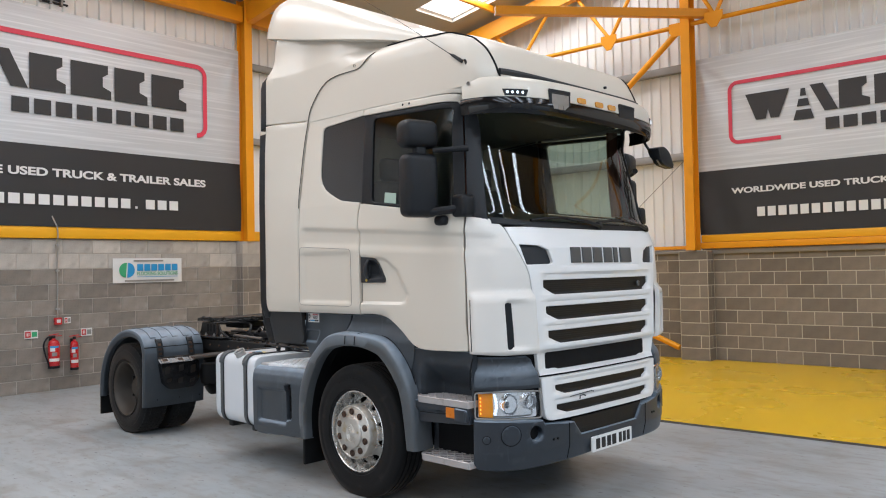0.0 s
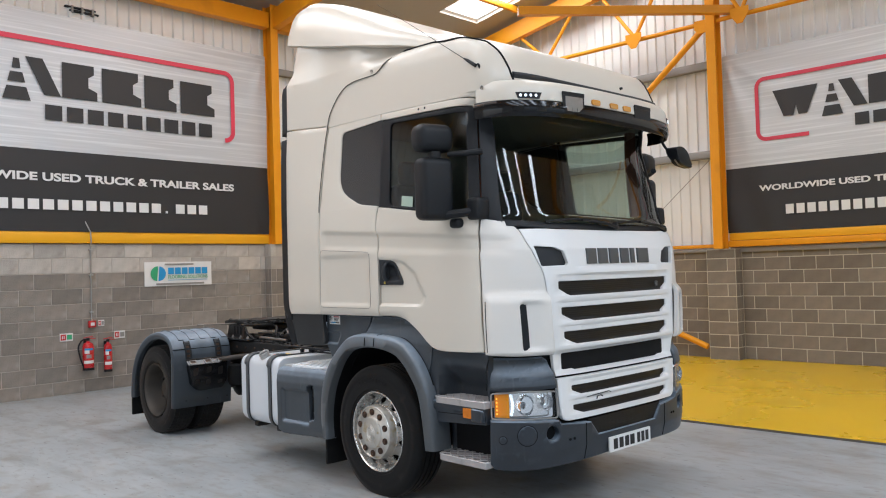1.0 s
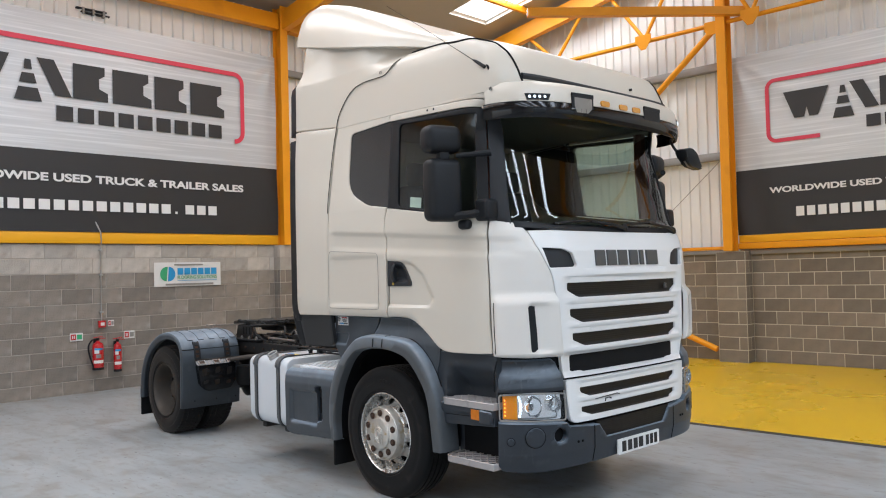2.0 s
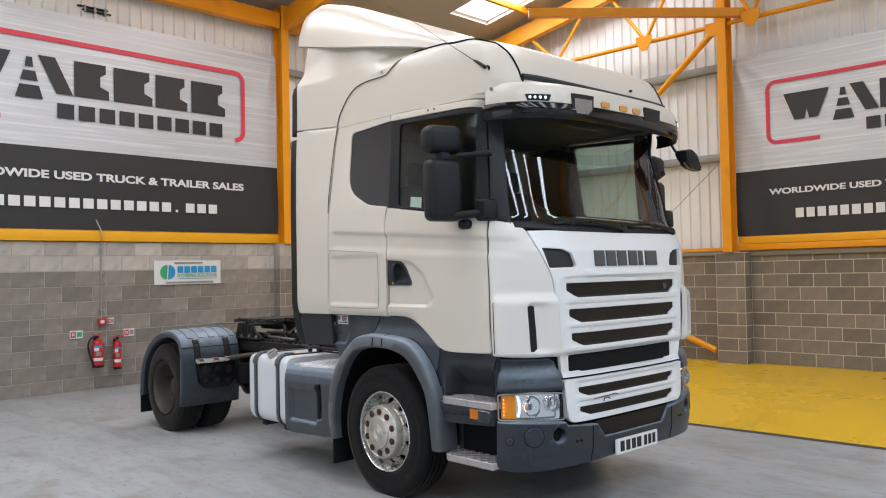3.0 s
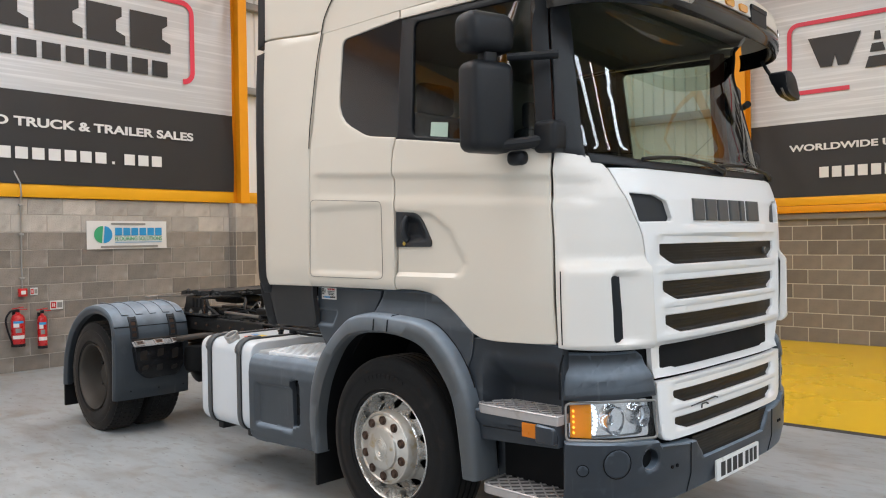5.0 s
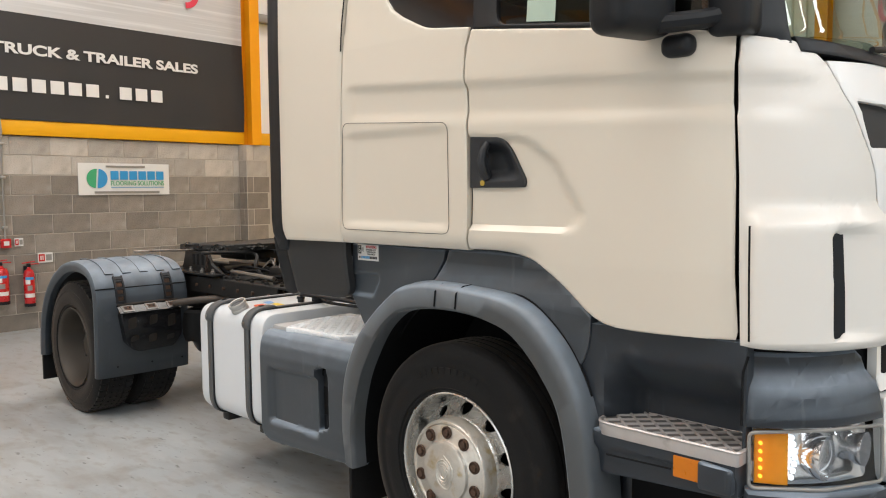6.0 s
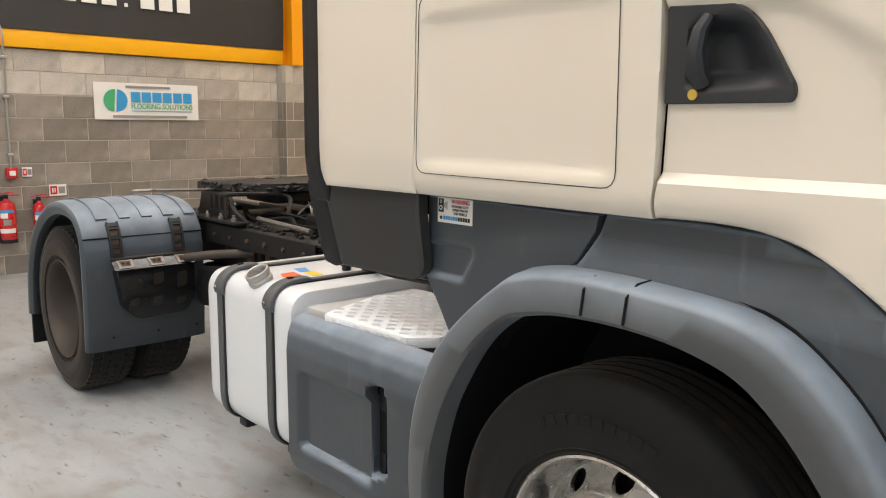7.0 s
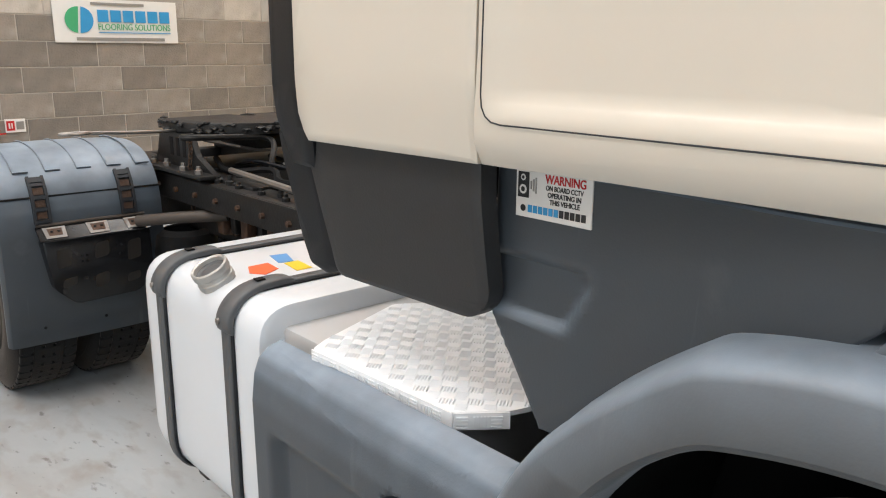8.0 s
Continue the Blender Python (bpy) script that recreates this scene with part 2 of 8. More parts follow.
M = {
    "paint": mat("white_paint", (0.610, 0.562, 0.485), 0.36, vary=0.03, scale=1.5, coat=0.25),
    # Next two whites: cab paint lightened to carry daylight falling on the front.
    "corner_lit_white": mat("daylit_corner_white", (0.70, 0.672, 0.63), 0.35, vary=0.03, scale=1.5, coat=0.25),
    "front_lit_white": mat("daylit_front_white", (0.80, 0.795, 0.785), 0.34, vary=0.03, scale=1.5, coat=0.25),
    "tank_white": mat("white_tank_paint", (0.625, 0.655, 0.690), 0.36, vary=0.06, scale=5, coat=0.2),
    # Near-black for seams, also painted where a recess only lies in shade.
    "seam": mat("seam_and_shade_black", (0.006, 0.006, 0.0068), 0.8, spec=0.2),
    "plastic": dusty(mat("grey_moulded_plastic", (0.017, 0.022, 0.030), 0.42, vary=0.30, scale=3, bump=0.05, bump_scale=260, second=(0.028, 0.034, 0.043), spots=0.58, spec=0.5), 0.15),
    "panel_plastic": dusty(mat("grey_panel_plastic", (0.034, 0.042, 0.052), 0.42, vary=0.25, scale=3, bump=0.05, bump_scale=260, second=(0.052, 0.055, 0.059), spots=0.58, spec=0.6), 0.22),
    "arch_plastic": dusty(mat("dusty_toplit_arch_plastic", (0.056, 0.060, 0.064), 0.50, vary=0.22, scale=4, bump=0.05, bump_scale=240, second=(0.076, 0.078, 0.077), spots=0.55, spec=0.5), 0.22),
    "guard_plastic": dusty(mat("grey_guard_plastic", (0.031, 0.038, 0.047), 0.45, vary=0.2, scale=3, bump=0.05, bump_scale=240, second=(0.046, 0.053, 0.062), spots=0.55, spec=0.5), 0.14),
    "skirt_plastic": mat("dark_skirt_plastic", (0.027, 0.027, 0.028), 0.5, spec=0.4, vary=0.2, scale=6, bump=0.06, bump_scale=220),
    "plastic_dark": mat("dark_plastic", (0.019, 0.021, 0.025), 0.5, spec=0.4, vary=0.2, scale=6, bump=0.06, bump_scale=220),
    "strap_grey": mat("moulded_strap_plastic", (0.075, 0.078, 0.082), 0.5, vary=0.2, scale=20, bump=0.05, bump_scale=200),
    "black": mat("black_plastic", (0.008, 0.009, 0.0115), 0.46, vary=0.3, scale=6, bump=0.05, bump_scale=200, spec=0.3),
    "gloss_black": mat("smoked_acrylic", (0.007, 0.0065, 0.007), 0.10, vary=0.2, scale=4, spec=0.35),
    "mesh": mat("grille_mesh", (0.0075, 0.0062, 0.0055), 0.42, vary=0.35, scale=12, spec=0.3),
    "rubber": mat("tyre_rubber", (0.0095, 0.0098, 0.0105), 0.68, vary=0.25, scale=10, bump=0.12, bump_scale=120, second=(0.030, 0.026, 0.023), spots=0.62, spec=0.12),
    "alloy": mat("polished_alloy", (0.60, 0.59, 0.57), 0.27, 0.95, vary=0.2, scale=14, second=(0.45, 0.42, 0.38), spots=0.66),
    "hub": mat("cast_hub_metal", (0.62, 0.59, 0.54), 0.38, 0.8, vary=0.25, scale=24, bump=0.25, bump_scale=60, second=(0.40, 0.29, 0.10), spots=0.57),
    "wheel_paint": mat("dusty_wheel_steel", (0.058, 0.048, 0.039), 0.6, 0.3, vary=0.25, scale=8, second=(0.045, 0.04, 0.035), spots=0.55),
    "chassis": mat("chassis_black_paint", (0.011, 0.0105, 0.0105), 0.5, spec=0.4, vary=0.35, scale=14, bump=0.15, bump_scale=80, second=(0.05, 0.032, 0.022), spots=0.63),
    "pad_metal": mat("bare_pad_metal", (0.21, 0.20, 0.19), 0.45, 0.6, vary=0.35, scale=30, second=(0.10, 0.06, 0.04), spots=0.56),
    "stay_worn": mat("worn_stay_steel", (0.062, 0.050, 0.042), 0.55, 0.3, vary=0.4, scale=18, second=(0.06, 0.035, 0.022), spots=0.55),
    "rust": mat("rusty_steel", (0.075, 0.042, 0.027), 0.75, 0.2, vary=0.4, scale=20, bump=0.3, bump_scale=70),
    "steel": mat("worn_bare_steel", (0.30, 0.28, 0.26), 0.42, 0.8, vary=0.25, scale=20, second=(0.12, 0.09, 0.07), spots=0.56),
    "grease": mat("greased_black_steel", (0.012, 0.0115, 0.011), 0.55, 0.0, vary=0.3, scale=25, bump=0.3, bump_scale=50),
    "tread_alu": mat("painted_tread_plate", (0.80, 0.825, 0.85), 0.36, 0.0, vary=0.08, scale=12),
    "step_alu": mat("cast_step_aluminium", (0.52, 0.49, 0.48), 0.45, 0.6, vary=0.2, scale=20, second=(0.3, 0.27, 0.25), spots=0.6),
    "amber_marker": mat("orange_marker_lens", (0.56, 0.165, 0.004), 0.3, vary=0.2, scale=40, spec=0.4),
    "amber": mat("amber_lens", (0.90, 0.34, 0.003), 0.3, vary=0.2, scale=40, spec=0.25),
    "amber_lit": glow("amber_lamp", (1.0, 0.42, 0.03), 2.2),
    "led_white": glow("white_led", (0.86, 0.94, 1.0), 1.1),
    "marker": mat("amber_marker_lens", (0.62, 0.26, 0.02), 0.2, vary=0.2, scale=40, coat=0.4),
    "cap_metal": mat("dull_galvanised_cap", (0.46, 0.45, 0.43), 0.45, 0.5, vary=0.2, scale=30, second=(0.30, 0.28, 0.26), spots=0.6),
    "brass": mat("brass_lock", (0.62, 0.45, 0.09), 0.35, 0.6, vary=0.15, scale=60),
    "tread_dark": mat("dark_step_casting", (0.115, 0.108, 0.104), 0.6, 0.3, vary=0.25, scale=20),
    "bracket_black": mat("black_enamel_bracket", (0.008, 0.008, 0.009), 0.16, vary=0.5, scale=18, second=(0.045, 0.04, 0.038), spots=0.60),
    "bracket_worn": mat("scuffed_bracket_paint", (0.015, 0.012, 0.010), 0.42, vary=0.5, scale=22, second=(0.05, 0.038, 0.03), spots=0.60),
    "chrome": mat("reflector_chrome", (0.86, 0.87, 0.89), 0.14, 0.9, vary=0.05, scale=10),
    "lens": glass("clear_lens", (0.96, 0.97, 0.97)),
    "windscreen": glass("green_tinted_glass", (0.66, 0.78, 0.71), 0.0, 0.10),
    "side_glass": glass("dark_tinted_glass", (0.50, 0.57, 0.54), 0.0, 0.1),
    "black_glass": mat("black_privacy_glass", (0.010, 0.010, 0.012), 0.10, vary=0.1, scale=4, coat=0.3),
    "mirror": mat("mirror_glass", (0.75, 0.78, 0.78), 0.03, 1.0, vary=0.02),
    "plate": mat("number_plate_white", (0.78, 0.78, 0.76), 0.3, vary=0.04, scale=20),
    "ink": mat("black_ink", (0.015, 0.015, 0.016), 0.5),
    "badge_grey": mat("brushed_grey_badge", (0.10, 0.10, 0.10), 0.42, 0.4, vary=0.1, scale=30),
    "red": mat("red_enamel", (0.50, 0.012, 0.015), 0.28, vary=0.15, scale=12, coat=0.5),
    "red_sticker": mat("orange_red_sticker", (0.80, 0.13, 0.04), 0.4, vary=0.08, scale=12),
    "yellow_sticker": mat("yellow_sticker", (0.80, 0.56, 0.02), 0.4, vary=0.08, scale=12),
    "blue_sticker": mat("blue_sticker", (0.10, 0.30, 0.62), 0.4, vary=0.08, scale=12),
    "window_sticker": mat("pale_green_film", (0.36, 0.47, 0.40), 0.4, vary=0.1, scale=30),
    "white_sticker": mat("white_sticker", (0.72, 0.71, 0.69), 0.4, vary=0.06, scale=15),
    "sign_green": mat("sign_green", (0.05, 0.36, 0.16), 0.4),
    "sign_blue": mat("sign_blue", (0.03, 0.28, 0.58), 0.4),
    "fabric": mat("dark_seat_fabric", (0.04, 0.045, 0.055), 0.85, vary=0.3, scale=20),
    "trim_beige": mat("cab_trim_beige", (0.36, 0.33, 0.28), 0.7, vary=0.1, scale=6),
    "curtain": mat("red_brown_curtain", (0.16, 0.06, 0.035), 0.85, vary=0.2, scale=10),
    # building
    "floor": floor_paint("painted_concrete_floor"),
    "shelf": mat("dull_grey_aluminium", (0.50, 0.50, 0.50), 0.5, 0.2, vary=0.12, scale=10),
    "yellow_floor": mat("yellow_epoxy_floor", (0.74, 0.455, 0.010), 0.28, vary=0.12, scale=0.8, second=(0.66, 0.40, 0.012), spots=0.58, spec=0.3),
    "joint_line": mat("floor_joint", (0.045, 0.038, 0.032), 0.85, vary=0.3, scale=10),
    "block": mat("concrete_block", (0.248, 0.218, 0.186), 0.9, vary=0.5, scale=6, bump=0.7, bump_scale=60, second=(0.30, 0.27, 0.235), spots=0.60, rand=0.20),
    "block_brown": mat("brown_concrete_block", (0.215, 0.182, 0.146), 0.9, vary=0.40, scale=5, bump=0.5, bump_scale=70, rand=0.20),
    "block_pale": mat("pale_concrete_block", (0.45, 0.415, 0.37), 0.9, vary=0.36, scale=7, bump=0.7, bump_scale=60, second=(0.34, 0.31, 0.27), spots=0.60, rand=0.18),
    "block_wall": mat("concrete_block_far", (0.25, 0.225, 0.195), 0.9, vary=0.2, scale=3, bump=0.3, bump_scale=50),
    "mortar": mat("mortar", (0.58, 0.53, 0.43), 0.95, vary=0.15, scale=20, bump=0.3, bump_scale=120),
    "mortar_grey": mat("grey_mortar", (0.43, 0.39, 0.34), 0.95, vary=0.15, scale=20, bump=0.3, bump_scale=120),
    "cladding": mat("white_steel_cladding", (0.83, 0.825, 0.80), 0.42, vary=0.08, scale=1.2, second=(0.73, 0.72, 0.69), spots=0.60, stretch=(2.5, 2.5, 0.3)),
    "roof_sheet": mat("roof_lining_sheet", (0.44, 0.40, 0.34), 0.6, vary=0.1, scale=1.5),
    "orange": mat("orange_painted_steel", (0.80, 0.325, 0.006), 0.42, vary=0.10, scale=3, second=(0.66, 0.26, 0.008), spots=0.62, spec=0.3),
    "orange_rail": mat("yellow_orange_painted_rail", (0.82, 0.40, 0.010), 0.42, vary=0.08, scale=3, spec=0.3),
    "girt": mat("galvanised_purlin", (0.30, 0.29, 0.275), 0.5, 0.5, vary=0.15, scale=5),
    "banner_silver": mat("silver_vinyl_banner", (0.56, 0.58, 0.60), 0.40, 0.25, vary=0.16, scale=1.6, second=(0.68, 0.70, 0.72), spots=0.48, stretch=(0.5, 0.5, 22)),
    "banner_black": mat("black_vinyl_banner", (0.024, 0.0235, 0.0245), 0.5, vary=0.15, scale=2),
    "banner_red": mat("red_vinyl", (0.66, 0.045, 0.085), 0.45, vary=0.06, scale=4),
    "banner_white": mat("white_vinyl", (0.74, 0.74, 0.73), 0.45, vary=0.05, scale=4),
    "rooflight": glow("rooflight_panel", (1.0, 0.99, 0.96), 1.6),
    "conduit": mat("galvanised_conduit", (0.42, 0.41, 0.40), 0.4, 0.7, vary=0.1, scale=10),
}

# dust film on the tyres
rb = M["rubber"].node_tree.nodes["Principled BSDF"]
rb.inputs["Sheen Weight"].default_value, rb.inputs["Sheen Roughness"].default_value = 0.16, 0.4
rb.inputs["Sheen Tint"].default_value = (0.85, 0.72, 0.62, 1)

# ---- mesh helpers ----


def finish(name, bm, material, angle=35):
    me = bpy.data.meshes.new(name)
    bmesh.ops.recalc_face_normals(bm, faces=bm.faces)
    bm.to_mesh(me)
    bm.free()
    me.shade_smooth()
    me.set_sharp_from_angle(angle=radians(angle))
    me.materials.append(M[material])
    return me


def face_out(bm, c):
    """Turn all faces away from the place c."""
    c = Vector(c)
    bm.normal_update()
    if sum(f.normal.dot(f.calc_center_median() - c) * f.calc_area() for f in bm.faces) < 0:
        bmesh.ops.reverse_faces(bm, faces=bm.faces)


def pane(name, bm, material, parent, label, c):
    """Glazing whose faces look away from c and which lets light pass."""
    me = bpy.data.meshes.new(name)
    bmesh.ops.recalc_face_normals(bm, faces=bm.faces)
    face_out(bm, c)
    bm.to_mesh(me)
    bm.free()
    me.shade_smooth()
    me.materials.append(M[material])
    ob = new(name, me)
    ob.parent = parent
    ob["label"] = label
    ob.visible_shadow = False
    return ob


def part(name, bm, material, parent, label="", angle=35):
    ob = new(name, finish(name, bm, material, angle))
    ob.parent = parent
    if label:
        ob["label"] = label
    return ob


def thing(name, label, category, m=None, group="", kind=""):
    ob = new(name)
    ob.matrix_world = m or Matrix.Identity(4)
    ob.empty_display_size = 0.2
    return tagged(ob, label, category, group, kind)


def solid(name, bm, material, label, category, group="", kind="", angle=35):
    ob = new(name, finish(name, bm, material, angle))
    return tagged(ob, label, category, group, kind)


def add_box(bm, lo, hi, bevel=0.0, m=None, seg=2):
    res = bmesh.ops.create_cube(bm, size=1)
    vs = res["verts"]
    lo, hi = Vector(lo), Vector(hi)
    for v in vs:
        v.co = Vector(((v.co[i] + 0.5) * (hi[i] - lo[i]) + lo[i]) for i in range(3))
    if bevel:
        es = list({e for v in vs for e in v.link_edges})
        out = bmesh.ops.bevel(bm, geom=es, offset=bevel, segments=seg, affect="EDGES", profile=0.5)
        vs = list({v for f in out["faces"] for v in f.verts} | {v for v in vs if v.is_valid})
    if m:
        bmesh.ops.transform(bm, matrix=m, verts=vs)
    return bm


def box(lo, hi, bevel=0.0, m=None, seg=2):
    return add_box(bmesh.new(), lo, hi, bevel, m, seg)


def add_tube(bm, pts, r, n=10, closed=False, caps=True):
    """A round bar along points."""
    pts = [Vector(p) for p in pts]
    rings = []
    up = None
    for i, p in enumerate(pts):
        a = pts[i - 1] if i or closed else pts[0]
        b = pts[(i + 1) % len(pts)] if i < len(pts) - 1 or closed else pts[-1]
        d = (b - a).normalized()
        if up is None:
            up = d.orthogonal().normalized()
        up = (up - d * up.dot(d)).normalized()
        s = d.cross(up)
        rad = r[i] if isinstance(r, (list, tuple)) else r
        rings.append([bm.verts.new(p + rad * (math.cos(k * math.tau / n) * up + math.sin(k * math.tau / n) * s)) for k in range(n)])
    for a, b in zip(rings, rings[1:] + ([rings[0]] if closed else [])):
        for k in range(n):
            bm.faces.new((a[k], a[(k + 1) % n], b[(k + 1) % n], b[k]))
    if caps and not closed:
        bm.faces.new(rings[0][::-1])
        bm.faces.new(rings[-1])
    return bm


def tube(pts, r, n=10, closed=False):
    return add_tube(bmesh.new(), pts, r, n, closed)


def add_lathe(bm, profile, n=48, axis="y", centre=(0, 0, 0)):
    """profile: (along the axis, radius) pairs turned round the axis."""
    c = Vector(centre)
    rings = []
    for a, r in profile:
        ring = []
        for k in range(n):
            t = k * math.tau / n
            x, y = r * math.cos(t), r * math.sin(t)
            co = {"y": (x, a, y), "z": (x, y, a), "x": (a, x, y)}[axis]
            ring.append(bm.verts.new(c + Vector(co)))
        rings.append(ring)
    for a, b in zip(rings, rings[1:]):
        for k in range(n):
            bm.faces.new((a[k], a[(k + 1) % n], b[(k + 1) % n], b[k]))
    return bm


def lathe(profile, n=48, axis="y", centre=(0, 0, 0)):
    return add_lathe(bmesh.new(), profile, n, axis, centre)


def add_prism(bm, poly, fn0, fn1, bevel=0.0):
    """A solid between two copies of a polygon: fn0 and fn1 lay a point of it into space."""
    a = [bm.verts.new(fn0(*p)) for p in poly]
    b = [bm.verts.new(fn1(*p)) for p in poly]
    n = len(poly)
    fs = [bm.faces.new(a), bm.faces.new(b[::-1])]
    for k in range(n):
        fs.append(bm.faces.new((a[k], b[k], b[(k + 1) % n], a[(k + 1) % n])))
    if bevel:
        es = [e for e in fs[0].edges] + [e for e in fs[1].edges]
        bmesh.ops.bevel(bm, geom=es, offset=bevel, segments=2, affect="EDGES", profile=0.5)
    return bm


def prism_v(poly, v0, v1, bevel=0.0):
    """Side-view polygon of (u, w), from v0 to v1."""
    return add_prism(bmesh.new(), poly, lambda u, w: Vector((u, v0, w)), lambda u, w: Vector((u, v1, w)), bevel)


def prism_z(poly, z0, z1, bevel=0.0):
    return add_prism(bmesh.new(), poly, lambda u, v: Vector((u, v, z0)), lambda u, v: Vector((u, v, z1)), bevel)


def arc(cx, cy, r, a0, a1, n=8):
    return [(cx + r * math.cos(radians(a0 + (a1 - a0) * k / n)), cy + r * math.sin(radians(a0 + (a1 - a0) * k / n))) for k in range(n + 1)]


def rounded(poly, r, n=4):
    """A polygon with its corners rounded by about r (a number, or one per corner)."""
    out = []
    m = len(poly)
    for i, p in enumerate(poly):
        rr = r[i] if isinstance(r, (list, tuple)) else r
        p, a, b = Vector(p), Vector(poly[i - 1]), Vector(poly[(i + 1) % m])
        da, db = a - p, b - p
        k = min(rr, da.length * 0.45, db.length * 0.45)
        if k < 1e-4:
            out.append(tuple(p))
            continue
        s, e = p + da.normalized() * k, p + db.normalized() * k
        for j in range(n + 1):
            t = j / n
            out.append(tuple(s * (1 - t) ** 2 + p * 2 * t * (1 - t) + e * t * t))
    return out


def smooth_curve(pts, n=6):
    """A curve through points (Catmull-Rom)."""
    pts = [Vector(p) for p in pts]
    out = []
    for i in range(len(pts) - 1):
        p0, p1, p2, p3 = pts[max(i - 1, 0)], pts[i], pts[i + 1], pts[min(i + 2, len(pts) - 1)]
        for k in range(n):
            t = k / n
            out.append(tuple(0.5 * (2 * p1 + (p2 - p0) * t + (2 * p0 - 5 * p1 + 4 * p2 - p3) * t * t + (3 * p1 - p0 - 3 * p2 + p3) * t ** 3)))
    out.append(tuple(pts[-1]))
    return out


def patch(poly, fn, step=0.05, holes=(), depth=0.03, lip=0.006, mirror=False):
    """A panel: the polygon (with holes) cut into a grid, laid onto the surface fn(a, b, inward), with turned-in edges."""
    loops = [list(poly)] + [list(h) for h in holes]
    flat = [Vector((x, y, 0)) for lp in loops for x, y in lp]
    bm = bmesh.new()
    vs = [bm.verts.new(p) for p in flat]
    for tri in tessellate_polygon([[Vector((x, y, 0)) for x, y in lp] for lp in loops]):
        try:
            bm.faces.new([vs[i] for i in tri])
        except ValueError:
            pass
    bmesh.ops.recalc_face_normals(bm, faces=bm.faces)
    if lip:
        bmesh.ops.inset_region(bm, faces=list(bm.faces), thickness=lip, depth=0, use_even_offset=True, use_boundary=True)
    for ax in (0, 1):
        lo, hi = min(p[ax] for p in flat), max(p[ax] for p in flat)
        st = step[ax] if isinstance(step, tuple) else step
        k = math.ceil(lo / st)
        while k * st < hi:
            if k * st > lo:
                no = Vector((1, 0, 0)) if ax == 0 else Vector((0, 1, 0))
                bmesh.ops.bisect_plane(bm, geom=list(bm.verts) + list(bm.edges) + list(bm.faces), plane_co=no * (k * st), plane_no=no)
            k += 1
    edges = [e for e in bm.edges if e.is_boundary]
    if lip:
        for v in {v for e in edges for v in e.verts}:
            v.co.z = lip * 0.6
    if depth:
        out = bmesh.ops.extrude_edge_only(bm, edges=edges)
        for v in (g for g in out["geom"] if isinstance(g, bmesh.types.BMVert)):
            v.co.z = depth
    for v in bm.verts:
        p = Vector(fn(v.co.x, v.co.y, v.co.z))
        if mirror:
            p.y = -p.y
        v.co = p
    return bm


def text_mesh(body, size, m, material, parent=None, name="lettering", align="LEFT", bold=0.0, depth=0.002, width=None):
    c = bpy.data.curves.new(name, "FONT")
    c.body, c.size, c.align_x, c.offset, c.extrude = body, size, align, bold, depth
    ob = new("tmp", c)
    dg = bpy.context.evaluated_depsgraph_get()
    me = bpy.data.meshes.new_from_object(ob.evaluated_get(dg))
    bpy.data.objects.remove(ob)
    if width:
        xs = [v.co.x for v in me.vertices]
        k = width / (max(xs) - min(xs))
        off = -min(xs) if align == "LEFT" else 0
        for v in me.vertices:
            v.co.x = (v.co.x + off) * k
    me.transform(m)
    me.materials.clear()
    me.materials.append(M[material])
    me.name = name
    t = new(name, me)
    t.parent = parent
    return t

# ---- hall: floor, walls, roof ----
floor = solid("floor", box((WX - 0.3, Y_END, -0.3), (X_END, 2.885, 0.0)), "floor", "smooth grey painted concrete floor with tyre marks and scuffs", "floor", kind="structure")
yellow = solid("floor_yellow", box((WX - 0.3, 3.005, -0.3), (X_END, WY + 0.3, 0.0)), "yellow_floor", "glossy yellow epoxy painted floor beside the lorry", "floor", kind="structure")
solid("floor_joint", box((WX - 0.3, 2.885, -0.3), (X_END, 3.005, -0.001)), "joint_line", "dark joint between grey and yellow floor paint", "floor", kind="structure")


def cladding_sheet(length, z0, z1, pitch=0.2, deep=0.035):
    """Corrugated sheet in local x (along) and z, ribs towards -y."""
    bm = bmesh.new()
    xs = []
    k = 0
    while k * pitch < length:
        x = k * pitch
        xs += [(x, 0.0), (x + pitch * 0.62, 0.0), (x + pitch * 0.70, -deep), (x + pitch * 0.90, -deep), (x + pitch * 0.98, 0.0)]
        k += 1
    a = [bm.verts.new((x, y, z0)) for x, y in xs]
    b = [bm.verts.new((x, y, z1)) for x, y in xs]
    for i in range(len(xs) - 1):
        bm.faces.new((a[i], a[i + 1], b[i + 1], b[i]))
    return bm


def clad_wall(name, m, length, z0, z1, label):
    bm = cladding_sheet(length, z0, z1)
    bmesh.ops.transform(bm, matrix=m, verts=bm.verts)
    return solid(name, bm, "cladding", label, "wall", kind="structure", angle=20)


LEFT_TOP, RIGHT_TOP = 2.36, 1.98
Z_ROOF = roof_z(RIDGE_X)
clad_wall("wall_west_cladding", pose(WX - 0.14, Y_END, 0, 0, 0, 90), WY - Y_END + 0.3, LEFT_TOP, EAVES + 0.1, "white corrugated steel wall cladding above blockwork")
clad_wall("wall_north_cladding", pose(WX - 0.3, WY + 0.14, 0), X_END - WX + 0.3, RIGHT_TOP, Z_ROOF + 0.1, "white corrugated steel gable cladding above blockwork")
SD0, SD1, SDH = ADDED_SOUTH_DOOR
clad_wall("wall_south_cladding", pose(X_END, Y_END, 0, 0, 0, 180), X_END - SD1, 0, Z_ROOF + 0.1, "white corrugated steel cladding at the far gable")
